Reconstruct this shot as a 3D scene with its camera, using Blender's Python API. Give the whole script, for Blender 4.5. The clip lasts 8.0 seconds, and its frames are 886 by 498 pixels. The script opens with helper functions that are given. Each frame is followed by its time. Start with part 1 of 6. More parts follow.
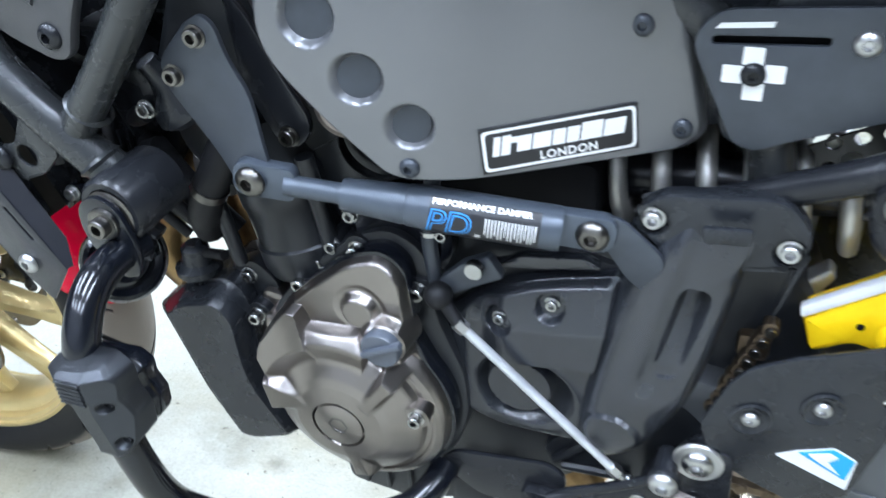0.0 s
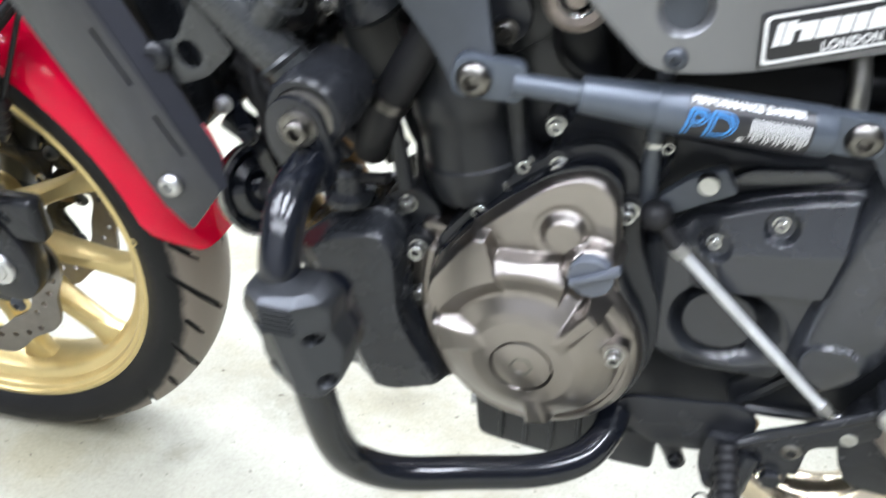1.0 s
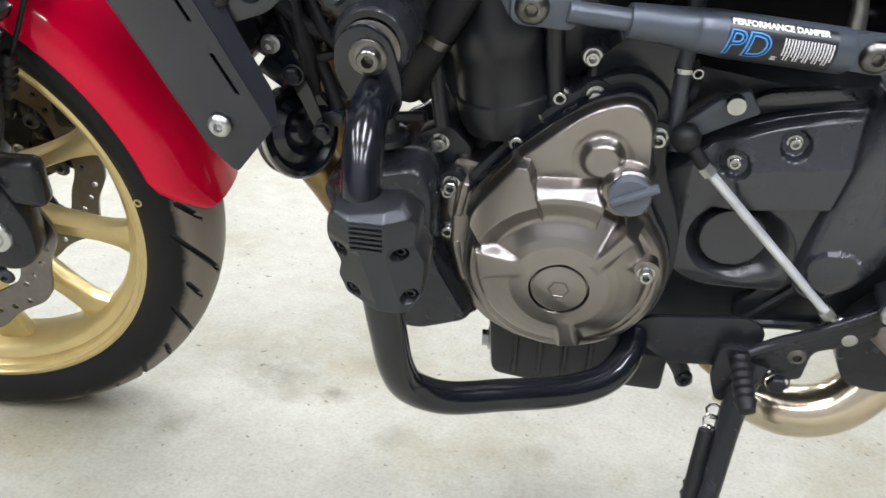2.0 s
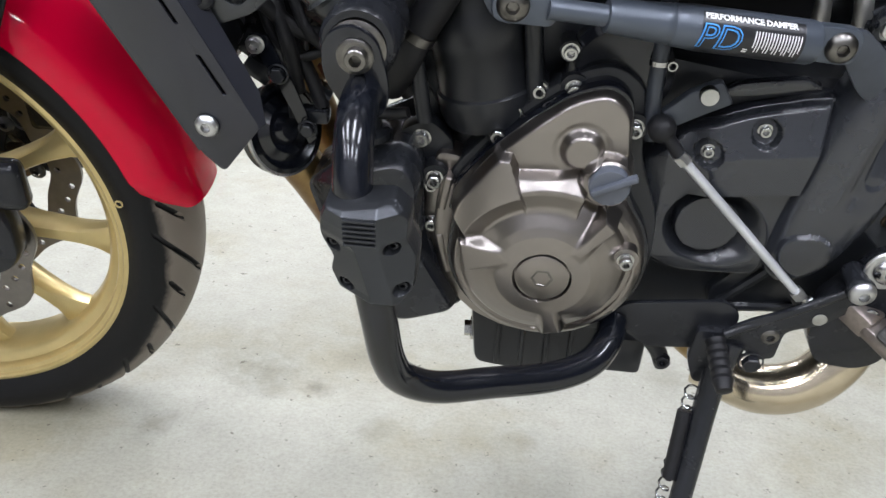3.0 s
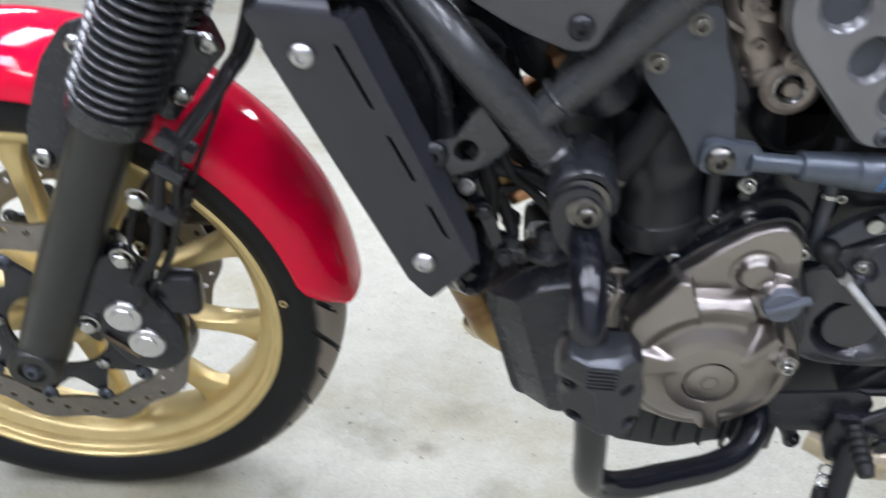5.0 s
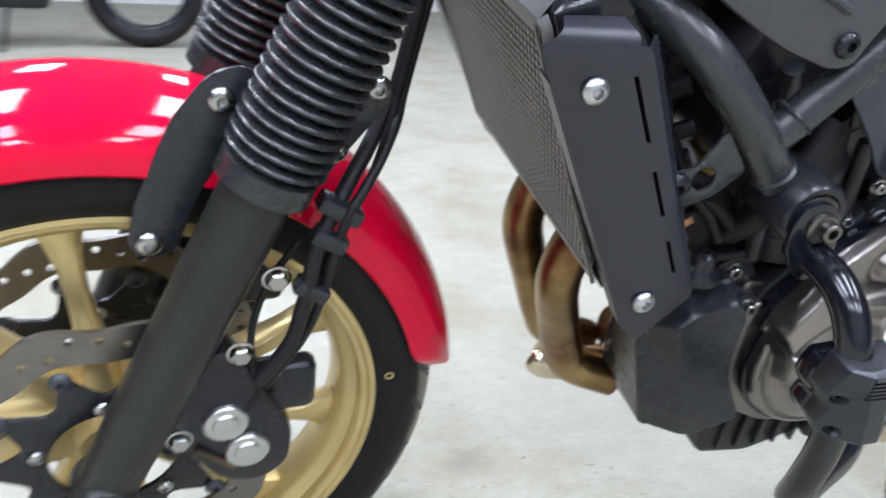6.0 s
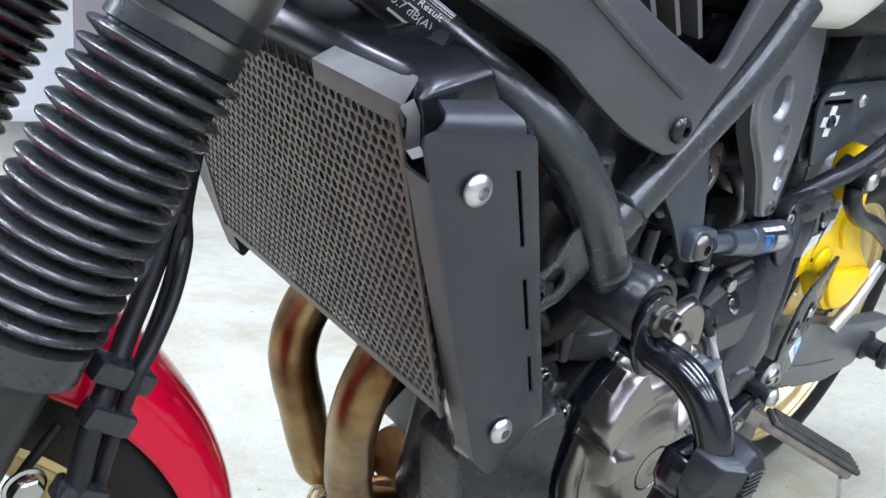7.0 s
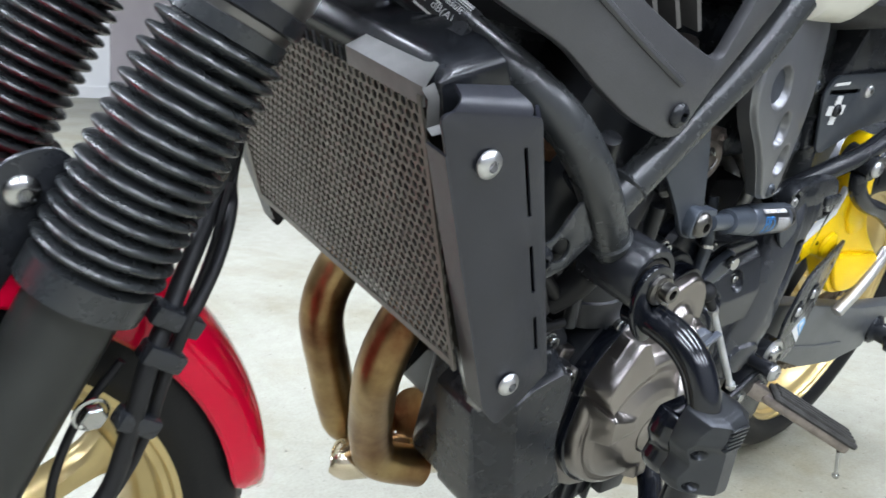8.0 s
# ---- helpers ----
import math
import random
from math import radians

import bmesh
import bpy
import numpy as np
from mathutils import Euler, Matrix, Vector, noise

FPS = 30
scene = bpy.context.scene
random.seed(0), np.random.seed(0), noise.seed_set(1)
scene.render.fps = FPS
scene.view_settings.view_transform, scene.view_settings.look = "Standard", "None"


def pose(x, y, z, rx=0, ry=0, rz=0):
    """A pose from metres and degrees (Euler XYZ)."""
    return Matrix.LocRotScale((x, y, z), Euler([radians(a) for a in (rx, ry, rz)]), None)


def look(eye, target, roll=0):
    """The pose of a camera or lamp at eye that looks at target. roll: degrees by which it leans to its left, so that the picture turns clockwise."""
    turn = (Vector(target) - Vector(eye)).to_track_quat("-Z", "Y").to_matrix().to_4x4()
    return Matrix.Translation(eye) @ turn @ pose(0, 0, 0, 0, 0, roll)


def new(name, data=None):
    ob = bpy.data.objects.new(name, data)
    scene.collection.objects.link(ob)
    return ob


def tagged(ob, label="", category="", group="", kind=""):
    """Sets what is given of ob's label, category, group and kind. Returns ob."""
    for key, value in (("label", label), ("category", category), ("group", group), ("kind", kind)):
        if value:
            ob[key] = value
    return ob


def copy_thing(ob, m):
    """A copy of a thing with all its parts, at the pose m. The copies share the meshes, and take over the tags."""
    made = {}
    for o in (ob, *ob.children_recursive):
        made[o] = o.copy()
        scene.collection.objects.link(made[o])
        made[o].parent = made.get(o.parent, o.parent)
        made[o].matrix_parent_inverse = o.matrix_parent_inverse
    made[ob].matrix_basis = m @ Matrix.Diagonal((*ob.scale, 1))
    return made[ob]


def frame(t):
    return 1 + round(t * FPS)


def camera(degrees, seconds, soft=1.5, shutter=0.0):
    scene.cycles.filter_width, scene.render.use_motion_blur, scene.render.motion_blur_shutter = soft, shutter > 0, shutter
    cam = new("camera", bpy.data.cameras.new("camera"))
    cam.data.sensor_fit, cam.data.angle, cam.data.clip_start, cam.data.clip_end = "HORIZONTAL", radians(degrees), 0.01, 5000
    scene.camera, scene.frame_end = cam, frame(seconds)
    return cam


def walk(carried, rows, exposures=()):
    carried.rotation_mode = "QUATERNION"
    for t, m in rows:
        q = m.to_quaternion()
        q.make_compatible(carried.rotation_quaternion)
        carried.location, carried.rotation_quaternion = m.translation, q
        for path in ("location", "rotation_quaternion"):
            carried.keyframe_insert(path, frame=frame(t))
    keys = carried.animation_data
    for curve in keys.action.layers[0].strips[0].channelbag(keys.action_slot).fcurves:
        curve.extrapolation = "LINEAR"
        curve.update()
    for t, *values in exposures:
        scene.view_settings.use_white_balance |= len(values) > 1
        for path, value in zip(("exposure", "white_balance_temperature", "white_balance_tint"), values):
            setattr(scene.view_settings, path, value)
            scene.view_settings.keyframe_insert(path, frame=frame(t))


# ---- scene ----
cam = camera(55.0, 8.0, shutter=0.5)
PATH = [
    (0, (0.9647, -0.7953, 0.7512), (0.332, 0.9374, -0.0215), 1.80),
    (0.5, (0.8765, -0.7525, 0.736), (0.299, 0.992, -0.0534), 1.59),
    (1, (0.7631, -0.8157, 0.6691), (0.289, 0.9598, -0.1202), 3.59),
    (1.5, (0.6897, -0.8621, 0.6218), (0.3013, 0.9367, -0.1614), 4.26),
    (2, (0.6653, -0.8871, 0.6262), (0.4339, 0.9418, -0.1494), 3.99),
    (3.5, (0.6392, -0.9044, 0.6331), (0.4983, 0.927, -0.158), 3.56),
    (4, (0.6126, -0.9127, 0.6481), (0.4871, 0.9188, -0.1456), 3.88),
    (4.5, (0.5549, -0.935, 0.7014), (0.4542, 0.8952, -0.0987), 4.35),
    (5, (0.4625, -0.9298, 0.7446), (0.3857, 0.8985, -0.0623), 3.38),
    (5.2, (0.3947, -0.9137, 0.7614), (0.328, 0.9192, -0.0362), 1.26),
    (6.3, (0.0466, -0.7493, 0.6901), (0.9907, 0.9153, 0.1087), 4.82),
    (6.5, (0.0431, -0.6885, 0.6814), (1.2153, 0.8588, 0.1998), 4.76),
    (7, (0.0419, -0.6609, 0.6867), (1.3546, 0.7877, 0.2645), 3.95),
    (7.5, (0.0303, -0.676, 0.685), (1.3597, 0.7509, 0.2418), 4.22),
    (8, (0.0077, -0.7102, 0.6903), (1.2701, 0.7697, 0.2253), 4.86),
]
EXPOSURES = [(0.0, 0.62, 5700, 15), (0.5, 0.80, 6000, 17), (1.0, 0.76, 6350, 18), (1.5, 0.48, 6600, 19), (2.2, 0.22, 6600, 20), (3.5, 0.08, 6350, 21), (4.5, 0.08, 6250, 21), (5.2, 0.14, 6260, 22), (6.5, 0.28, 5970, 20), (7.0, 0.46, 5920, 20), (8.0, 0.3, 6220, 17)]
walk(cam, [(t, look(eye, target, roll)) for t, eye, target, roll in PATH], EXPOSURES)

# ---- world and light ----
world = bpy.data.worlds.new("World")
scene.world = world
world.use_nodes = True
world.node_tree.nodes["Background"].inputs[0].default_value = (0.75, 0.85, 1.0, 1)
world.node_tree.nodes["Background"].inputs[1].default_value = 0.15
scene.view_settings.exposure = 0.0

# ---- materials ----
def nodes_of(name):
    m = bpy.data.materials.new(name)
    m.use_nodes = True
    nt = m.node_tree
    return m, nt, nt.nodes["Principled BSDF"]


def noise_tex(nt, scale, detail=4.0, rough=0.6, coord="Object"):
    tc = nt.nodes.new("ShaderNodeTexCoord")
    n = nt.nodes.new("ShaderNodeTexNoise")
    n.inputs["Scale"].default_value = scale
    n.inputs["Detail"].default_value = detail
    n.inputs["Roughness"].default_value = rough
    nt.links.new(tc.outputs[coord], n.inputs["Vector"])
    return n


def ramp(nt, fac, a, b, lo=0.3, hi=0.7):
    r = nt.nodes.new("ShaderNodeValToRGB")
    r.color_ramp.elements[0].position, r.color_ramp.elements[1].position = lo, hi
    r.color_ramp.elements[0].color, r.color_ramp.elements[1].color = (*a, 1), (*b, 1)
    nt.links.new(fac, r.inputs[0])
    return r


def mat(name, col, rough=0.5, metal=0.0, var=0.15, scale=25.0, bump=0.0, bump_scale=400.0, coat=0.0, rvar=0.05, spec=0.5):
    """A surface with slow colour variation, uneven gloss and fine relief."""
    m, nt, b = nodes_of(name)
    n = noise_tex(nt, scale)
    lo = tuple(c * (1 - var) for c in col)
    hi = tuple(min(1, c * (1 + var)) for c in col)
    nt.links.new(ramp(nt, n.outputs["Fac"], lo, hi).outputs[0], b.inputs["Base Color"])
    mr = nt.nodes.new("ShaderNodeMapRange")
    mr.inputs["To Min"].default_value = max(0.02, rough - rvar)
    mr.inputs["To Max"].default_value = min(1, rough + rvar)
    n2 = noise_tex(nt, scale * 1.5, 4.0, 0.6)
    nt.links.new(n2.outputs["Fac"], mr.inputs["Value"])
    nt.links.new(mr.outputs[0], b.inputs["Roughness"])
    b.inputs["Metallic"].default_value = metal
    b.inputs["Coat Weight"].default_value = coat
    b.inputs["Specular IOR Level"].default_value = spec
    b.inputs["Coat Roughness"].default_value = 0.05
    if bump:
        n3 = noise_tex(nt, bump_scale, 3.0, 0.6)
        bp = nt.nodes.new("ShaderNodeBump")
        bp.inputs["Strength"].default_value = bump
        bp.inputs["Distance"].default_value = 0.001
        nt.links.new(n3.outputs["Fac"], bp.inputs["Height"])
        nt.links.new(bp.outputs[0], b.inputs["Normal"])
    return m


M_BLACK_PLASTIC = mat("black_plastic", (0.0165, 0.0182, 0.0212), 0.27, bump=0.08, bump_scale=900, spec=0.42)
M_BLACK_SATIN = mat("black_satin_paint", (0.0130, 0.0140, 0.0165), 0.26, bump=0.1, spec=0.36)
M_GUARD = mat("powder_coated_black", (0.014, 0.015, 0.021), 0.34, bump=0.22, bump_scale=1500, spec=0.55)
M_FRAME = mat("frame_paint", (0.027, 0.029, 0.030), 0.27, var=0.1, bump=0.04, spec=0.5)
M_GLOSS_BLACK = mat("gloss_black_tube", (0.005, 0.006, 0.009), 0.17, var=0.1, rvar=0.03, coat=0.15)
M_ENGINE = mat("engine_black", (0.0130, 0.0142, 0.0165), 0.32, bump=0.12, bump_scale=700, spec=0.40)
M_COVER = mat("bronze_engine_cover", (0.270, 0.246, 0.228), 0.31, 1.0, var=0.05, scale=18, rvar=0.02, bump=0.05, bump_scale=1400)
M_GREY_PLATE = mat("dark_grey_plate", (0.054, 0.061, 0.073), 0.36, 0.4, bump=0.15, bump_scale=1200)
M_PANEL = mat("graphite_side_panel", (0.172, 0.174, 0.180), 0.30, 0.6, var=0.03, scale=12, rvar=0.02)
M_STEEL = mat("zinc_steel", (0.44, 0.44, 0.43), 0.26, 1.0, var=0.12)
M_ALU = mat("brushed_aluminium", (0.55, 0.55, 0.55), 0.35, 1.0, var=0.1)
M_ROD = mat("grey_rod", (0.58, 0.59, 0.60), 0.38, 0.5)
M_DISC = mat("brake_disc_steel", (0.21, 0.195, 0.18), 0.38, 1.0, var=0.12, scale=60)
M_GOLD = mat("gold_rim_paint", (0.60, 0.47, 0.215), 0.32, 0.6, var=0.08)
M_RED = mat("red_gloss_paint", (0.62, 0.002, 0.030), 0.07, 0.0, var=0.04, scale=6, rvar=0.03)
M_RED.node_tree.nodes["Principled BSDF"].inputs["Specular IOR Level"].default_value = 0.26
M_YELLOW = mat("yellow_gloss_plastic", (0.95, 0.62, 0.0), 0.30, var=0.04)
M_YELLOW.node_tree.nodes["Principled BSDF"].inputs["Specular IOR Level"].default_value = 0.12
M_RUBBER = mat("black_rubber", (0.009, 0.009, 0.010), 0.48, var=0.25, bump=0.3, bump_scale=500, spec=0.28)
M_PEG = mat("dusty_peg_rubber", (0.045, 0.043, 0.040), 0.6, var=0.3, scale=80, spec=0.25)
M_GAITER = mat("gaiter_rubber", (0.018, 0.020, 0.021), 0.28, var=0.25, scale=60, rvar=0.06, spec=0.55)
M_FORK = mat("fork_dark_grey", (0.019, 0.020, 0.018), 0.34, 0.0, bump=0.06, bump_scale=1200)
M_FORK.node_tree.nodes["Principled BSDF"].inputs["Specular IOR Level"].default_value = 0.32
M_FORKTUBE = mat("fork_tube_grey", (0.16, 0.155, 0.15), 0.3, 0.8, var=0.06, bump=0.05)
M_SWING = mat("swingarm_grey_paint", (0.10, 0.105, 0.11), 0.36, 0.3, var=0.06, bump=0.05)
M_CAP = mat("grey_cap_plastic", (0.085, 0.095, 0.115), 0.30, var=0.08, bump=0.08)
M_TANK = mat("dusty_gloss_plastic", (0.010, 0.011, 0.013), 0.24, var=0.5, scale=50, rvar=0.08)
M_VANE = mat("duct_fin_grey", (0.10, 0.095, 0.088), 0.45, 0.3, var=0.1)
M_DAMPER = mat("damper_grey", (0.075, 0.088, 0.108), 0.32, 0.35, var=0.06, bump=0.08, bump_scale=1200)
M_DOOR = mat("grey_pink_door", (0.40, 0.36, 0.365), 0.5, var=0.04, scale=3)
M_CAST = mat("cast_metal", (0.25, 0.215, 0.195), 0.36, 0.9, var=0.25, scale=70, bump=0.3, bump_scale=500)
M_PAD = mat("anodised_pad", (0.048, 0.051, 0.056), 0.32, 0.75, var=0.06, bump=0.1, bump_scale=1500)
M_PLATED = mat("dull_plated_steel", (0.17, 0.162, 0.150), 0.30, 1.0, var=0.25, scale=90)
M_SKIRT = mat("textured_grey_plastic", (0.050, 0.050, 0.053), 0.33, var=0.12, bump=0.3, bump_scale=700)
M_IVORY = mat("ivory_gloss", (0.62, 0.60, 0.52), 0.3, var=0.04)
M_COVER_BLACK = mat("black_engine_paint", (0.0185, 0.0205, 0.0250), 0.25, 0.0, var=0.06, bump=0.05, bump_scale=900, spec=0.75)
M_ORANGE = mat("orange_stripe", (0.75, 0.13, 0.01), 0.4, var=0.05)
M_WHITE = mat("white_print", (0.75, 0.75, 0.74), 0.45, var=0.04)
M_BLUE = mat("blue_print", (0.05, 0.30, 0.72), 0.4, var=0.05)
M_STICKER = mat("blue_sticker", (0.02, 0.33, 0.70), 0.3, var=0.05)
M_LABEL = mat("label_black", (0.012, 0.012, 0.014), 0.3)
# near-black that puts the shade of slots and gaps into the colour; also one dot
M_DARK = mat("gap_shade_black", (0.005, 0.005, 0.006), 0.7, spec=0.15)
M_BRASS = mat("copper_brass", (0.45, 0.24, 0.13), 0.35, 1.0)
M_MESH = mat("titanium_grey_mesh", (0.120, 0.112, 0.095), 0.42, 0.5, bump=0.1)
M_LIP = mat("bare_grey_sheet", (0.17, 0.168, 0.162), 0.42, 0.5, var=0.12, scale=60, bump=0.1)
M_CORE = mat("dusty_radiator_core", (0.030, 0.027, 0.021), 0.6, 0.2, var=0.2, scale=60, spec=0.2)
M_SILVER = mat("cast_aluminium", (0.5, 0.49, 0.46), 0.45, 0.9, bump=0.3, bump_scale=500)
M_CHAIN = mat("oily_chain", (0.16, 0.12, 0.08), 0.4, 0.9, var=0.4)


def pipe_material():
    """Heat-tinted stainless: straw to brown along noise bands."""
    m, nt, b = nodes_of("heat_tinted_steel")
    n = noise_tex(nt, 9, 6.0, 0.6)
    r = ramp(nt, n.outputs["Fac"], (0.11, 0.040, 0.016), (0.38, 0.27, 0.125), 0.34, 0.64)
    nt.links.new(r.outputs[0], b.inputs["Base Color"])
    b.inputs["Metallic"].default_value = 1.0
    n2 = noise_tex(nt, 160, 4.0, 0.7)
    mr = nt.nodes.new("ShaderNodeMapRange")
    mr.inputs["To Min"].default_value, mr.inputs["To Max"].default_value = 0.18, 0.5
    nt.links.new(n2.outputs["Fac"], mr.inputs["Value"])
    nt.links.new(mr.outputs[0], b.inputs["Roughness"])
    return m


M_PIPE = pipe_material()
M_TAIL = mat("straw_steel", (0.62, 0.535, 0.40), 0.21, 1.0, var=0.14, scale=14, rvar=0.07)


# darker spots on the floor: x, y, radius, strength
STAINS = ((0.342, 0.067, 0.060, 0.70), (0.512, -0.021, 0.030, 0.72), (0.690, -0.013, 0.026, 0.78), (0.238, -0.058, 0.030, 0.66), (0.461, 0.147, 0.040, 0.74),
          (0.300, 0.120, 0.075, 0.82), (0.893, 0.175, 0.045, 0.78), (0.415, 0.055, 0.024, 0.62), (1.229, 0.330, 0.035, 0.80), (1.03, 1.15, 0.060, 0.86))


def concrete():
    """Worn screed: cloudy patches, pitted specks, dark spots and pale scuffs."""
    m, nt, b = nodes_of("concrete_floor")
    big = noise_tex(nt, 1.6, 5.0, 0.6)
    mid = noise_tex(nt, 26.0, 9.0, 0.72)
    warm = noise_tex(nt, 3.1, 8.0, 0.66)
    pits = noise_tex(nt, 75.0, 5.0, 0.6)
    pale = noise_tex(nt, 42.0, 6.0, 0.65)
    fine = noise_tex(nt, 190.0, 5.0, 0.75)
    stretch = nt.nodes.new("ShaderNodeMapping")
    stretch.inputs["Scale"].default_value = (0.35, 2.4, 1)
    stretch.inputs["Rotation"].default_value = (0, 0, 0.35)
    tc = nt.nodes.new("ShaderNodeTexCoord")
    nt.links.new(tc.outputs["Object"], stretch.inputs[0])
    scuff = nt.nodes.new("ShaderNodeTexNoise")
    scuff.inputs["Scale"].default_value, scuff.inputs["Detail"].default_value, scuff.inputs["Roughness"].default_value = 16.0, 8.0, 0.75
    nt.links.new(stretch.outputs[0], scuff.inputs["Vector"])
    last = ramp(nt, big.outputs["Fac"], (0.304, 0.296, 0.242), (0.350, 0.342, 0.284), 0.35, 0.65).outputs[0]
    layers = [ramp(nt, mid.outputs["Fac"], (0.92, 0.915, 0.895), (1.04, 1.04, 1.035), 0.36, 0.62),
              ramp(nt, warm.outputs["Fac"], (0.87, 0.83, 0.735), (1.02, 1.02, 1.02), 0.36, 0.52),
              ramp(nt, scuff.outputs["Fac"], (0.84, 0.83, 0.80), (1.0, 1.0, 1.0), 0.28, 0.36),
              ramp(nt, pits.outputs["Fac"], (0.42, 0.40, 0.36), (1.0, 1.0, 1.0), 0.312, 0.352),
              ramp(nt, pale.outputs["Fac"], (1.0, 1.0, 1.0), (1.14, 1.14, 1.13), 0.64, 0.72),
              ramp(nt, fine.outputs["Fac"], (0.86, 0.855, 0.84), (1.05, 1.05, 1.05), 0.36, 0.58)]
    edge = noise_tex(nt, 38.0, 5.0, 0.65)
    for x, y, r, dark in STAINS:
        dist = nt.nodes.new("ShaderNodeVectorMath")
        dist.operation = "DISTANCE"
        nt.links.new(tc.outputs["Object"], dist.inputs[0])
        dist.inputs[1].default_value = (x - 1.0, y - 2.0, 0)
        rough = nt.nodes.new("ShaderNodeMath")
        rough.operation = "MULTIPLY_ADD"
        nt.links.new(edge.outputs["Fac"], rough.inputs[0])
        rough.inputs[1].default_value = r * 1.6
        nt.links.new(dist.outputs["Value"], rough.inputs[2])
        layers.append(ramp(nt, rough.outputs[0], (dark, dark * 0.985, dark * 0.93), (1, 1, 1), r * 0.9, r * 1.9))
    for r in layers:
        mx = nt.nodes.new("ShaderNodeMix")
        mx.data_type, mx.blend_type = "RGBA", "MULTIPLY"
        mx.inputs["Factor"].default_value = 1.0
        nt.links.new(last, mx.inputs["A"])
        nt.links.new(r.outputs[0], mx.inputs["B"])
        last = mx.outputs["Result"]
    nt.links.new(last, b.inputs["Base Color"])
    b.inputs["Roughness"].default_value = 0.55
    bp = nt.nodes.new("ShaderNodeBump")
    bp.inputs["Strength"].default_value, bp.inputs["Distance"].default_value = 0.25, 0.001
    nt.links.new(mid.outputs["Fac"], bp.inputs["Height"])
    nt.links.new(bp.outputs[0], b.inputs["Normal"])
    return m


M_FLOOR = concrete()
M_WALL = mat("white_wall_paint", (0.8, 0.8, 0.79), 0.7, var=0.03, scale=2)
M_GREY_WALL = mat("grey_wall_paint", (0.30, 0.30, 0.305), 0.8, var=0.1, scale=2)
M_CEIL = mat("grey_ceiling", (0.36, 0.36, 0.37), 0.8, var=0.1, scale=2)


def emitter(name, col, power):
    m, nt, b = nodes_of(name)
    b.inputs["Emission Color"].default_value = (*col, 1)
    b.inputs["Emission Strength"].default_value = power
    return m


M_LAMP = emitter("lamp_diffuser", (0.90, 1.0, 1.07), 6.0)


# ---- mesh helpers ----
def link(name, bm, material, parent=None, label="", smooth=True):
    me = bpy.data.meshes.new(name)
    bmesh.ops.recalc_face_normals(bm, faces=bm.faces)
    bm.to_mesh(me)
    bm.free()
    if smooth:
        for p in me.polygons:
            p.use_smooth = True
        me.set_sharp_from_angle(angle=radians(38))
    me.materials.append(material)
    ob = new(name, me)
    if parent is not None:
        ob.parent = parent
    if label:
        ob["label"] = label
    return ob


def part(name, bm, material, parent, label=""):
    return link(name, bm, material, parent, label)


def share(name, ob, m, parent):
    """A further object on the mesh of ob, at the pose m."""
    o = new(name, ob.data)
    o.parent = parent
    o.matrix_basis = m
    return o


def spline(pts, n=8):
    """Smooth points through the given ones (Catmull-Rom)."""
    p = [Vector(q) for q in pts]
    p = [p[0] * 2 - p[1]] + p + [p[-1] * 2 - p[-2]]
    out = []
    for i in range(1, len(p) - 2):
        for k in range(n):
            t = k / n
            a, b, c, d = p[i - 1], p[i], p[i + 1], p[i + 2]
            out.append(0.5 * ((2 * b) + (c - a) * t + (2 * a - 5 * b + 4 * c - d) * t * t + (3 * b - a - 3 * c + d) * t ** 3))
    out.append(p[-2])
    return out


def tube(bm, pts, r, seg=16, n=8, smooth=True, caps=True):
    """A round tube along the points; r a number or one for each given point."""
    path = spline(pts, n) if smooth and len(pts) > 2 else [Vector(q) for q in pts]
    rs = r if isinstance(r, (list, tuple)) else [r] * len(pts)
    m = len(path)
    rad = [float(np.interp(i / (m - 1) * (len(rs) - 1), range(len(rs)), rs)) for i in range(m)]
    t0 = (path[1] - path[0]).normalized()
    u = t0.cross(Vector((0.3, 0.5, 0.81))).normalized()
    rings = []
    for i, c in enumerate(path):
        t = (path[min(i + 1, m - 1)] - path[max(i - 1, 0)]).normalized()
        u = (u - t * u.dot(t)).normalized()
        v = t.cross(u)
        rings.append([bm.verts.new(c + rad[i] * (math.cos(a) * u + math.sin(a) * v))
                      for a in (2 * math.pi * k / seg for k in range(seg))])
    for a, b in zip(rings, rings[1:]):
        for k in range(seg):
            bm.faces.new((a[k], a[(k + 1) % seg], b[(k + 1) % seg], b[k]))
    if caps:
        bm.faces.new(rings[0][::-1])
        bm.faces.new(rings[-1])
    return bm


def tube_bm(pts, r, seg=16, n=8, smooth=True):
    return tube(bmesh.new(), pts, r, seg, n, smooth)


def basis(origin, axis, up=(0, 0, 1)):
    """A pose whose z runs along axis."""
    z = Vector(axis).normalized()
    x = Vector(up).cross(z)
    if x.length < 1e-4:
        x = Vector((1, 0, 0)).cross(z)
    x.normalize()
    y = z.cross(x)
    m = Matrix((x, y, z)).transposed().to_4x4()
    m.translation = Vector(origin)
    return m


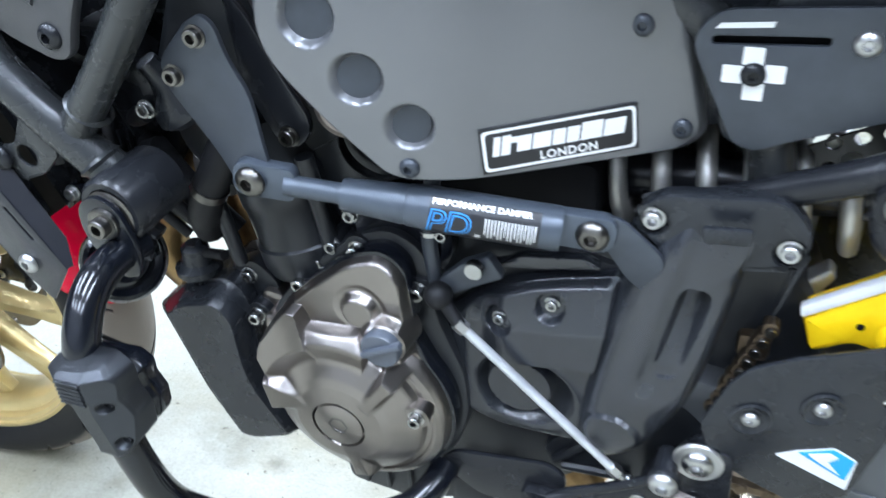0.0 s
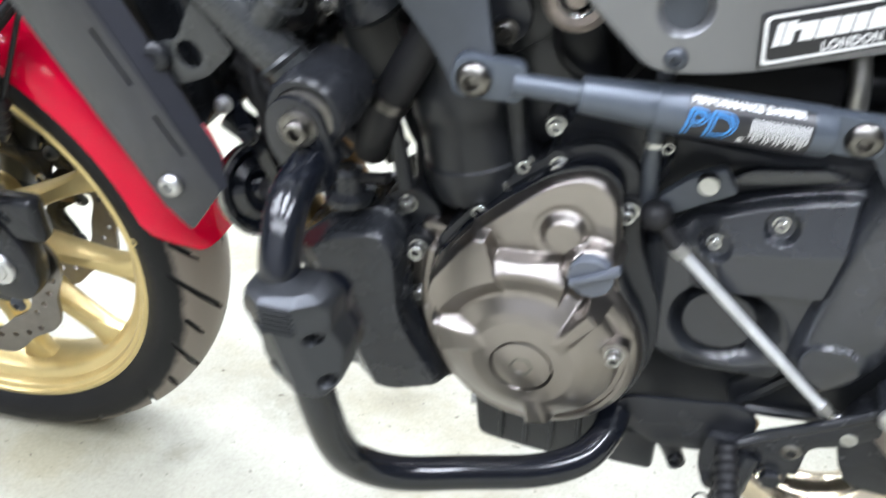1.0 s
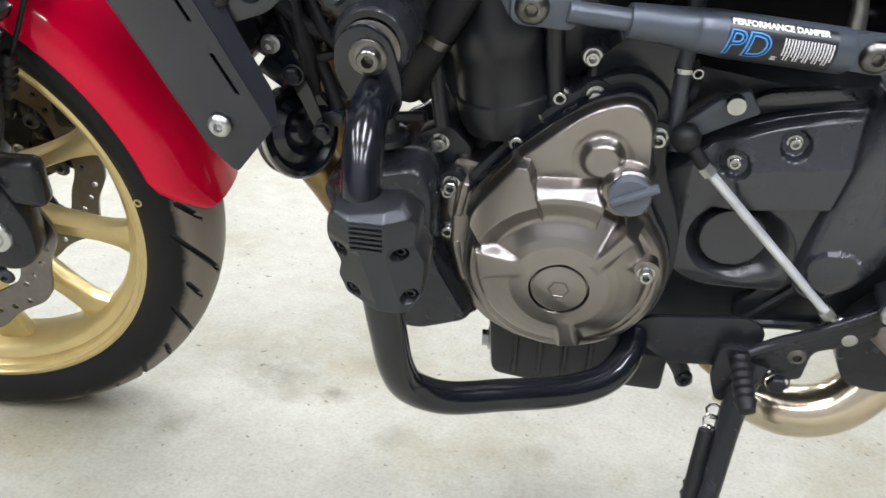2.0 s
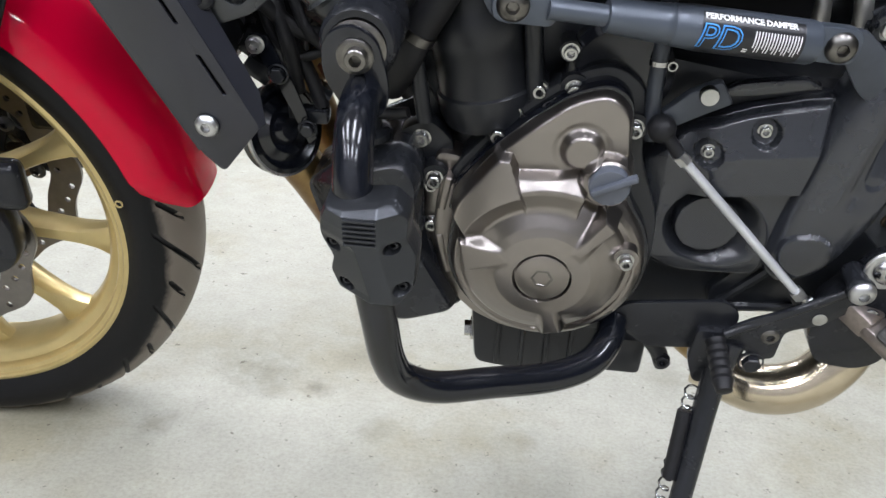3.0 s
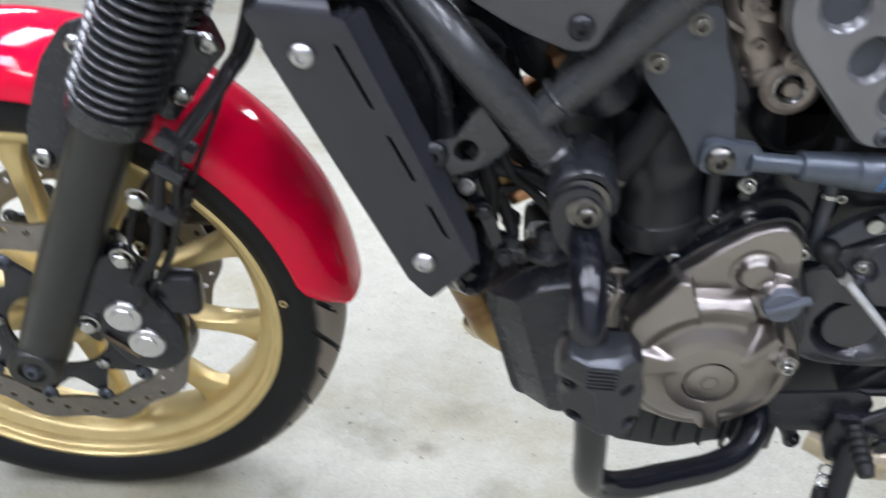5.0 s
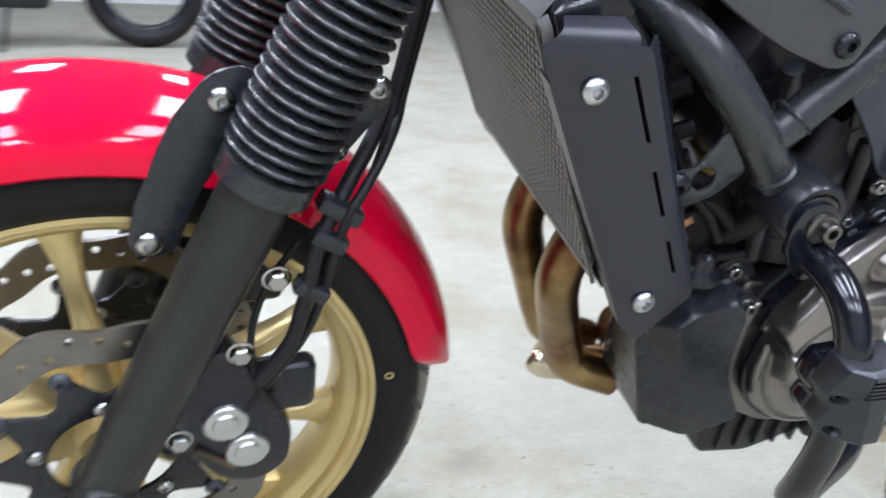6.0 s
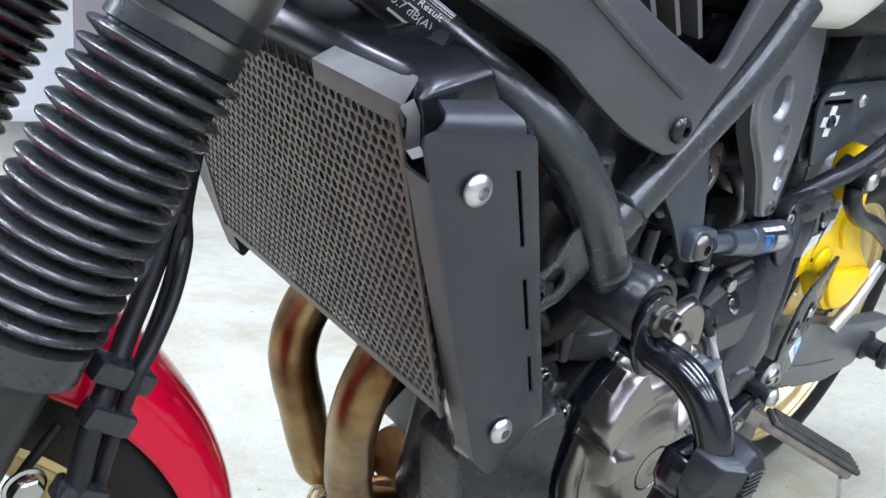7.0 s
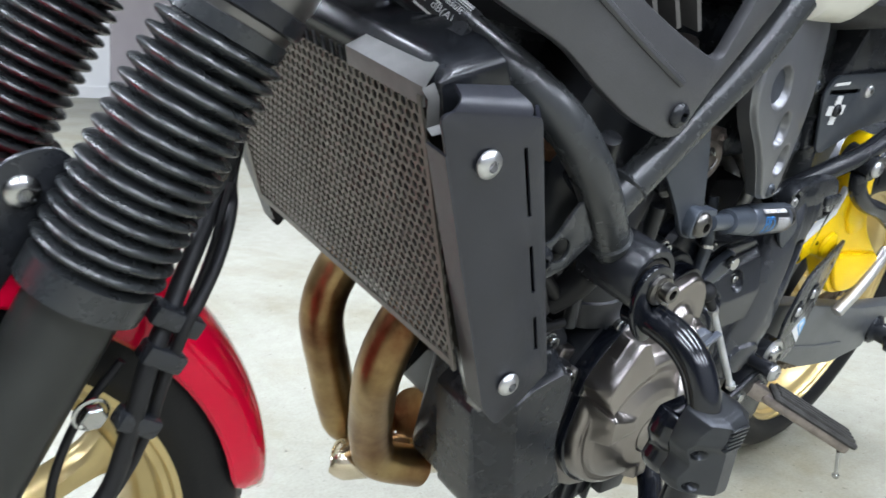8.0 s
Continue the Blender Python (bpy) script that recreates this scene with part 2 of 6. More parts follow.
def lathe(bm, prof, m=None, seg=32, closed=False):
    """Turns (radius, height) pairs round the z of pose m."""
    m = m or Matrix()
    rings = []
    for r, h in prof:
        if r < 1e-6:
            rings.append([bm.verts.new(m @ Vector((0, 0, h)))])
        else:
            rings.append([bm.verts.new(m @ Vector((r * math.cos(a), r * math.sin(a), h)))
                          for a in (2 * math.pi * k / seg for k in range(seg))])
    pairs = list(zip(rings, rings[1:]))
    if closed:
        pairs.append((rings[-1], rings[0]))
    for a, b in pairs:
        for k in range(seg):
            j = (k + 1) % seg
            if len(a) == 1 and len(b) == 1:
                continue
            if len(a) == 1:
                bm.faces.new((a[0], b[k], b[j]))
            elif len(b) == 1:
                bm.faces.new((a[k], a[j], b[0]))
            else:
                bm.faces.new((a[k], a[j], b[j], b[k]))
    return bm


def lathe_bm(prof, m=None, seg=32, closed=False):
    return lathe(bmesh.new(), prof, m, seg, closed)


def rounded(pts, r, n=5):
    """Rounds the corners of a closed outline of (x, z) pairs."""
    out = []
    k = len(pts)
    rs = r if isinstance(r, (list, tuple)) else [r] * k
    for i in range(k):
        a, b, c = (Vector(pts[(i + d) % k]) for d in (-1, 0, 1))
        q = min(rs[i], (a - b).length * 0.48, (c - b).length * 0.48)
        s, e = b + (a - b).normalized() * q, b + (c - b).normalized() * q
        for j in range(n + 1):
            t = j / n
            out.append((1 - t) ** 2 * s + 2 * t * (1 - t) * b + t * t * e)
    return out


def circle2(cx, cz, r, n=20):
    return [Vector((cx + r * math.cos(2 * math.pi * i / n), cz + r * math.sin(2 * math.pi * i / n))) for i in range(n)]


def plate(outline, y, thick, holes=(), bevel=0.0012, yfun=None):
    """A sheet in the side plane: outline and holes of (x, z), outer face at y, thickness inward."""
    bm = bmesh.new()
    loops = [list(outline)] + [list(h) for h in holes]
    edges = []
    for lp in loops:
        vs = [bm.verts.new((p[0], 0, p[1])) for p in lp]
        edges += [bm.edges.new((vs[i], vs[(i + 1) % len(vs)])) for i in range(len(vs))]
    bmesh.ops.triangle_fill(bm, use_beauty=True, use_dissolve=False, edges=edges)
    front = list(bm.faces)
    ret = bmesh.ops.extrude_face_region(bm, geom=front)
    moved = [v for v in ret["geom"] if isinstance(v, bmesh.types.BMVert)]
    for v in moved:
        v.co.y += thick
    bmesh.ops.recalc_face_normals(bm, faces=bm.faces)
    if bevel:
        rim = [e for e in bm.edges if len(e.link_faces) == 2 and e.calc_face_angle(0) > 1.2]
        bmesh.ops.bevel(bm, geom=rim, offset=bevel, segments=2, profile=0.5, affect="EDGES")
    for v in bm.verts:
        v.co.y += yfun(v.co.x, v.co.z) if yfun else y
    return bm


def box(bm, lo, hi, m=None):
    m = m or Matrix()
    vs = [bm.verts.new(m @ Vector((x, y, z))) for x in (lo[0], hi[0]) for y in (lo[1], hi[1]) for z in (lo[2], hi[2])]
    for f in ((0, 1, 3, 2), (4, 6, 7, 5), (0, 4, 5, 1), (2, 3, 7, 6), (0, 2, 6, 4), (1, 5, 7, 3)):
        bm.faces.new([vs[i] for i in f])
    return bm


def bevelled_box(lo, hi, m=None, b=0.003, seg=2):
    bm = box(bmesh.new(), lo, hi, m)
    bmesh.ops.recalc_face_normals(bm, faces=bm.faces)
    bmesh.ops.bevel(bm, geom=list(bm.edges), offset=b, segments=seg, profile=0.5, affect="EDGES")
    return bm


def loft(sections, caps=True):
    """Skins equal rings of points."""
    bm = bmesh.new()
    rings = [[bm.verts.new(p) for p in s] for s in sections]
    n = len(rings[0])
    for a, b in zip(rings, rings[1:]):
        for k in range(n):
            bm.faces.new((a[k], a[(k + 1) % n], b[(k + 1) % n], b[k]))
    if caps:
        bm.faces.new(rings[0][::-1])
        bm.faces.new(rings[-1])
    return bm


BOLTS = {}


def bolt(parent, at, r=0.008, axis=(0, -1, 0), style="socket", material=None, name="bolt", h=None):
    """A screw head on its washer; shares its mesh with its likes."""
    material = material or M_STEEL
    key = (round(r, 4), style, material.name, h)
    if key not in BOLTS:
        bm = bmesh.new()
        hh = h or r * 0.9
        if style == "button":
            lathe(bm, [(r * 1.25, 0), (r * 1.25, r * 0.15), (r * 1.15, r * 0.35), (r * 0.85, r * 0.62), (r * 0.5, r * 0.7)], None, 20)
            lathe(bm, [(r * 0.5, r * 0.7), (r * 0.45, r * 0.2), (0, r * 0.2)], None, 6)
        elif style == "hex":
            lathe(bm, [(r * 1.5, 0), (r * 1.5, r * 0.2), (r * 1.25, r * 0.3)], None, 20)
            lathe(bm, [(r * 1.12, r * 0.2), (r * 1.12, hh), (r * 0.95, hh + r * 0.15), (0, hh + r * 0.15)], None, 6)
        elif style == "flat":
            lathe(bm, [(r, 0), (r, hh * 0.8), (r * 0.9, hh), (0, hh)], None, 20)
        else:
            lathe(bm, [(r * 1.3, 0), (r * 1.3, r * 0.18), (r, r * 0.22), (r, hh), (r * 0.9, hh + r * 0.12), (r * 0.55, hh + r * 0.12)], None, 20)
            lathe(bm, [(r * 0.55, hh + r * 0.12), (r * 0.5, hh * 0.4), (0, hh * 0.4)], None, 6)
        me_ob = link("bolt_master", bm, material)
        BOLTS[key] = me_ob.data
        bpy.data.objects.remove(me_ob)
    o = new(name, BOLTS[key])
    o.parent = parent
    o.matrix_basis = basis(at, axis)
    return o


def thing(name, m, label, category, **kw):
    ob = new(name)
    ob.empty_display_size = 0.1
    ob.matrix_basis = m
    return tagged(ob, label, category, **kw)


def text_mesh(name, body, size, m, material, parent, label="", bold=0.0, shear=0.0, spacing=1.0):
    cu = bpy.data.curves.new(name, "FONT")
    cu.body, cu.size, cu.extrude, cu.offset, cu.shear, cu.space_character = body, size, 0.00015, bold, shear, spacing
    cu.align_x, cu.align_y = "CENTER", "CENTER"
    cu.resolution_u = 3
    tmp = new(name + "_curve", cu)
    dg = bpy.context.evaluated_depsgraph_get()
    me = bpy.data.meshes.new_from_object(tmp.evaluated_get(dg))
    bpy.data.objects.remove(tmp)
    me.name = name
    me.materials.clear()
    me.materials.append(material)
    ob = new(name, me)
    ob.parent = parent
    ob.matrix_basis = m
    if label:
        ob["label"] = label
    return ob


def side_pose(x, y, z, tilt=0.0, yaw=0.0):
    """The pose of writing on the bike's side, read from outside; tilt degrees upward along its line."""
    return Matrix.Translation((x, y, z)) @ Euler((radians(90), 0, radians(yaw))).to_matrix().to_4x4() @ pose(0, 0, 0, 0, 0, tilt)


# ---- the room ----
def room():
    bm = bmesh.new()
    bmesh.ops.create_grid(bm, x_segments=2, y_segments=2, size=14)
    floor = tagged(link("floor", bm, M_FLOOR, smooth=False), "worn light grey concrete garage floor", "floor", kind="structure")
    floor.location = (1, 2, 0)
    for nm, lo, hi in (("wall_north", (-13, 6.9, 0), (15, 7.1, 2.75)), ("wall_south", (-13, -4.7, 0), (15, -4.5, 2.75)),
                       ("wall_west", (-8.2, -4.5, 0), (-8.0, 6.9, 2.75)), ("wall_east", (9.0, -4.5, 0), (9.2, 6.9, 2.75))):
        tagged(link(nm, box(bmesh.new(), lo, hi), M_WALL if nm == "wall_north" else M_GREY_WALL, smooth=False), "plain white painted garage wall" if nm == "wall_north" else "plain grey painted garage wall", "wall", kind="structure")
    tagged(link("door_1", bevelled_box((2.56, 6.85, 0.012), (3.50, 6.90, 2.06), None, 0.006), M_DOOR, smooth=False), "closed grey pink flat door in the white wall", "door", kind="structure")
    for x0, x1 in ((-8.0, 2.56), (3.50, 9.0)):
        tagged(link("baseboard", bevelled_box((x0, 6.88, 0.0), (x1, 6.90, 0.10), None, 0.004), M_WALL, smooth=False), "low white painted baseboard", "baseboard", kind="structure")
    tagged(link("ceiling", box(bmesh.new(), (-13, -4.7, 2.75), (15, 7.2, 2.9)), M_CEIL, smooth=False), "plain grey garage ceiling", "ceiling", kind="structure")


def ceiling_lamp():
    lamp = thing("ceiling_lamp", Matrix(), "white rectangular ceiling lamp with glowing diffuser", "lamp", group="ceiling lamps")
    part("housing", bevelled_box((-0.20, -0.66, 0.0), (0.20, 0.66, 0.05), None, 0.01), M_WALL, lamp)
    part("diffuser", bevelled_box((-0.16, -0.62, -0.012), (0.16, 0.62, 0.0), None, 0.004), M_LAMP, lamp, "glowing diffuser")
    light = bpy.data.lights.new("lamp_light", "AREA")
    light.shape, light.size, light.size_y = "RECTANGLE", 0.32, 1.24
    light.color, light.energy = (0.90, 1.0, 1.07), 31.5
    glow = new("lamp_light", light)
    glow.parent = lamp
    glow.location = (0, 0, -0.016)
    return lamp


room()
_l = ceiling_lamp()
_spots = [(x, y) for y in (-3.4, -1.5, 0.6, 3.4) for x in (-2.2, -0.7, 0.8, 2.3)]
_l.matrix_basis = pose(_spots[0][0], _spots[0][1], 2.70)
for _x, _y in _spots[1:]:
    copy_thing(_l, pose(_x, _y, 2.70))

# ---- the motorcycle, built upright in its own axes: x to the rear, y to its right side, z up ----
LEAN = Matrix.Scale(0.9375, 4) @ Matrix.Translation((0.001, -0.0215, 0.002)) @ pose(0, 0, 0, 13, 0, 0)
bike = thing("motorcycle", LEAN, "black roadster motorcycle with red front fender leaning on side stand", "motorcycle")
RAKE = Vector((0.4083, 0, 0.9128))
STEER = Matrix.Translation((-0.081, 0.004, 0)) @ Matrix.Rotation(radians(4.5), 4, RAKE) @ Matrix.Translation((0.09, 0, 0))


# ---- front wheel ----
def tyre_mesh(R, half, rim_r, seed=0, seg=544):
    """A tyre round the y axis with slanted grooves cut into the tread."""
    prof = []
    nv = 48
    for j in range(nv + 1):
        a = -1 + 2 * j / nv
        ang = a * 1.95
        y = half * math.sin(max(-math.pi / 2, min(math.pi / 2, ang))) if abs(ang) < 1.57 else half * (1 if a > 0 else -1)
        if abs(ang) < 1.25:
            r = R - half * 0.80 * (1 - math.cos(ang))
            y = half * 0.98 * math.sin(ang) / math.sin(1.25)
        else:
            k = (abs(ang) - 1.25) / 0.70
            r0 = R - half * 0.80 * (1 - math.cos(1.25))
            r = r0 + (rim_r - r0) * k
            y = (half * 0.98 + math.sin(k * math.pi) * 0.004 - k * k * 0.012) * (1 if a > 0 else -1)
        prof.append((y, r, ang))
    bm = bmesh.new()
    rings = []
    for i in range(seg):
        row = []
        for y, r, ang in prof:
            s = abs(ang)
            th = 2 * math.pi * (i / seg + min(s, 1.3) * 1.3 / 34)
            k = i + (8 if ang > 0 else 0)
            long_cut = (k // 16) % 2 == 0
            cut = (0.15 if long_cut else 0.60) < s < (1.24 if long_cut else 1.05) and k % 16 in (7, 8)
            rr = r - (0.006 if cut else 0.0)
            row.append((bm.verts.new((rr * math.cos(th), y, rr * math.sin(th))), cut))
        rings.append(row)
    for i in range(seg):
        a, b = rings[i], rings[(i + 1) % seg]
        for j in range(nv):
            q = (a[j], a[j + 1], b[j + 1], b[j])
            f = bm.faces.new([v for v, _ in q])
            f.material_index = 1 if sum(g for _, g in q) >= 2 else 0
    return bm


def rim_mesh(rim_r, half):
    """Cast rim barrel with flanges and inner well, round the y axis."""
    edge = [(rim_r + 0.004, half), (rim_r + 0.0025, half + 0.001), (rim_r - 0.0020, half + 0.001), (rim_r - 0.0035, half - 0.0005), (rim_r - 0.0040, half - 0.0035), (rim_r - 0.0060, half - 0.0045),
            (rim_r - 0.0095, half - 0.0050), (rim_r - 0.0110, half - 0.0070), (rim_r - 0.0118, half - 0.0160), (rim_r - 0.0135, half - 0.0175), (rim_r - 0.0210, half - 0.0195), (rim_r - 0.0265, half - 0.026)]
    seat = [(rim_r + 0.004, half - 0.006), (rim_r - 0.003, half - 0.009), (rim_r - 0.005, half - 0.018), (rim_r - 0.010, half - 0.028)]
    prof = [(r, -y) for r, y in seat] + [(rim_r - 0.018, 0)] + seat[::-1] + edge + [(rim_r - 0.030, 0)] + [(r, -y) for r, y in edge[::-1]]
    return lathe_bm(prof, basis((0, 0, 0), (0, 1, 0)), 240, True)


def spoke_mesh(r0, r1):
    """One cast spoke along +x, swelling at both ends."""
    secs = []
    for k in range(9):
        t = k / 8
        r = r0 + (r1 - r0) * t
        w = 0.0098 + 0.010 * abs(t - 0.55) ** 1.5 * 2 + (0.013 if k == 8 else 0.003 if k == 7 else 0)
        d = 0.012 + 0.012 * (1 - t)
        y0 = -0.008 * (1 - t)
        ring = []
        for i in range(12):
            a = 2 * math.pi * i / 12
            ca, sa = math.cos(a), math.sin(a)
            ring.append(Vector((r, y0 + d * math.copysign(abs(sa) ** 0.6, sa), w * math.copysign(abs(ca) ** 0.6, ca))))
        secs.append(ring)
    return loft(secs)


def disc_mesh(R, r_in, thick):
    """Wave brake disc with drilled holes."""
    n = 180
    outer = [Vector(((R - 0.004 + 0.005 * math.cos(10 * 2 * math.pi * i / n)) * math.cos(2 * math.pi * i / n),
                     (R - 0.004 + 0.005 * math.cos(10 * 2 * math.pi * i / n)) * math.sin(2 * math.pi * i / n))) for i in range(n)]
    inner = [Vector(((r_in + 0.003 * math.cos(10 * a)) * math.cos(a), (r_in + 0.003 * math.cos(10 * a)) * math.sin(a)))
             for a in (2 * math.pi * i / 100 for i in range(100))]
    holes = [inner]
    for k in range(40):
        a = 2 * math.pi * k / 40
        r = r_in + 0.012 + (k % 4) * (R - r_in - 0.024) / 3.4
        holes.append(circle2(r * math.cos(a), r * math.sin(a), 0.0041, 8))
    return plate(outer, 0, thick, holes, 0.0)


def make_wheel(parent, name, m, R, half, rim_r, rim_half, nspoke, phase):
    w = new(name)
    w.empty_display_size = 0.05
    w.parent = parent
    w.matrix_basis = m
    tyre = part("tyre", tyre_mesh(R, half, rim_r), M_TYRE, w, "black road tyre with slanted grooves and dusty tread")
    tyre.data.materials.append(M_RUBBER)
    part("rim", rim_mesh(rim_r, rim_half), M_GOLD, w, "gold painted cast rim")
    part("hub", lathe_bm([(0.0, -0.058), (0.030, -0.058), (0.034, -0.05), (0.034, -0.035), (0.055, -0.028), (0.055, 0.028), (0.034, 0.035), (0.034, 0.058), (0, 0.058)],
                         basis((0, 0, 0), (0, 1, 0)), 40), M_GOLD, w)
    sp = part("spoke", spoke_mesh(0.045, rim_r - 0.022), M_GOLD, w)
    sp.matrix_basis = pose(0, 0, 0, 0, phase, 0)
    for k in range(1, nspoke):
        share("spoke", sp, pose(0, 0, 0, 0, phase + 360 * k / nspoke, 0), w)
    return w


def tyre_material():
    m, nt, b = nodes_of("tyre_rubber")
    n = noise_tex(nt, 30, 6.0, 0.7)
    tc = nt.nodes.new("ShaderNodeTexCoord")
    sep = nt.nodes.new("ShaderNodeSeparateXYZ")
    nt.links.new(tc.outputs["Object"], sep.inputs[0])
    flat = nt.nodes.new("ShaderNodeCombineXYZ")
    nt.links.new(sep.outputs["X"], flat.inputs["X"])
    nt.links.new(sep.outputs["Z"], flat.inputs["Z"])
    rad_len = nt.nodes.new("ShaderNodeVectorMath")
    rad_len.operation = "LENGTH"
    nt.links.new(flat.outputs[0], rad_len.inputs[0])
    ad = nt.nodes.new("ShaderNodeMath")
    ad.operation = "MULTIPLY_ADD"
    nt.links.new(n.outputs["Fac"], ad.inputs[0])
    ad.inputs[1].default_value = 0.014
    nt.links.new(rad_len.outputs["Value"], ad.inputs[2])
    worn = ramp(nt, ad.outputs[0], (0.0065, 0.0065, 0.007), (0.20, 0.172, 0.142), 0.3010, 0.3080)
    nt.links.new(worn.outputs[0], b.inputs["Base Color"])
    b.inputs["Roughness"].default_value = 0.5
    b.inputs["Specular IOR Level"].default_value = 0.2
    n3 = noise_tex(nt, 500, 3.0, 0.6)
    bp = nt.nodes.new("ShaderNodeBump")
    bp.inputs["Strength"].default_value, bp.inputs["Distance"].default_value = 0.3, 0.001
    nt.links.new(n3.outputs["Fac"], bp.inputs["Height"])
    nt.links.new(bp.outputs[0], b.inputs["Normal"])
    return m


M_TYRE = tyre_material()
AXLE = Matrix.Translation((0.009, -0.012, 0.3195))
front_wheel = make_wheel(bike, "front_wheel", STEER @ AXLE, 0.3230, 0.061, 0.2485, 0.050, 10, 12)
for _y in (-0.066, 0.066):
    _d = part("brake_disc", disc_mesh(0.158, 0.118, 0.005), M_DISC, front_wheel, "drilled wave brake disc")
    _d.location = (0, _y, 0)
    _c = part("disc_carrier", plate(rounded([Vector((math.cos(a) * (0.112 if i % 2 == 0 else 0.074), math.sin(a) * (0.112 if i % 2 == 0 else 0.074)))
                                             for i, a in enumerate(2 * math.pi * j / 20 for j in range(20))], 0.012, 3), 0, 0.006,
                                    [circle2(0, 0, 0.056, 30)], 0.001), M_BLACK_SATIN, front_wheel)
    _c.location = (0, _y - 0.002, 0)
    for k in range(10):
        _a = 2 * math.pi * k / 10
        bolt(front_wheel, (0.108 * math.cos(_a), _y - 0.003, 0.108 * math.sin(_a)), 0.008, name="disc_rivet", style="button", material=M_GREY_PLATE)
    for k in range(5):
        _a = 2 * math.pi * (k + 0.3) / 5
        bolt(front_wheel, (0.065 * math.cos(_a), _y - 0.003, 0.065 * math.sin(_a)), 0.006, name="disc_bolt", style="button")
part("tyre_mark", lathe_bm([(0.0030, 0.0), (0.0030, 0.0012), (0.0046, 0.0012), (0.0046, 0.0)], basis((0.264 * math.cos(0.18), -0.0622, 0.264 * math.sin(0.18)), (-0.10, -1, 0)), 20, True), M_GOLD, front_wheel, "small yellow paint ring")

# ---- fork ----
fork = new("front_fork")
fork.parent = bike
fork.matrix_basis = STEER
FO = Vector((-0.002, 0, 0.309))


def leg_point(s, y):
    """A point s metres up the fork leg from the axle."""
    return FO + RAKE * s + Vector((0, y, 0))


def gaiter_profile(length, n, r_out, r_in):
    prof = [(r_in, 0), (r_out * 0.93, 0.002), (r_out * 0.93, 0.020), (r_in + 0.002, 0.023)]
    p = (length - 0.023 - 0.012) / n
    for k in range(n):
        h = 0.023 + k * p
        shrink = 1 - 0.05 * k / n
        prof += [(r_in * shrink, h + 0.05 * p), (r_out * shrink - 0.0020, h + 0.40 * p), (r_out * shrink - 0.0004, h + 0.52 * p), (r_out * shrink, h + 0.64 * p), (r_out * shrink - 0.0004, h + 0.74 * p),
                 (r_out * shrink - 0.0020, h + 0.86 * p), (r_in * shrink + 0.001, h + 0.97 * p)]
    prof += [(r_in, length - 0.011), (r_in + 0.003, length - 0.010), (r_in + 0.003, length), (r_in - 0.004, length)]
    return prof


for _y in (-0.107, 0.090):
    _m = basis(leg_point(0.0, _y), RAKE, (0, 1, 0))
    part("fork_lower", lathe_bm([(0.0, -0.030), (0.022, -0.030), (0.026, -0.02), (0.0275, 0.06), (0.0285, 0.10), (0.0290, 0.345), (0.032, 0.348), (0.032, 0.365), (0.022, 0.368)], _m, 36),
         M_FORK, fork)
    part("gaiter", lathe_bm(gaiter_profile(0.185, 15, 0.0410, 0.0315), _m @ Matrix.Translation((0, 0, 0.338)), 48), M_GAITER, fork, "black ribbed rubber fork gaiter")
    part("fork_clamp_band", lathe_bm([(0.033, 0.528), (0.0375, 0.530), (0.0375, 0.540), (0.033, 0.542)], _m, 36), M_BLACK_SATIN, fork)
    part("fork_tube", lathe_bm([(0.030, 0.515), (0.0345, 0.530), (0.0350, 0.545), (0.0365, 0.548), (0.0365, 0.80), (0.0, 0.80)], _m, 40), M_FORKTUBE, fork)
    _s = -1 if _y < 0 else 1
    _am = basis(leg_point(0.0, _y), (0, _s, 0))
    part("axle_lug", lathe_bm([(0.0, -0.024), (0.026, -0.024), (0.028, -0.02), (0.028, 0.024), (0.025, 0.028), (0.016, 0.028), (0.015, 0.024), (0.0, 0.024)], _am, 32), M_FORK, fork)
    bolt(fork, leg_point(0.0, _y + _s * 0.024), 0.0075, (0, _s, 0), name="axle_bolt", material=M_GREY_PLATE)


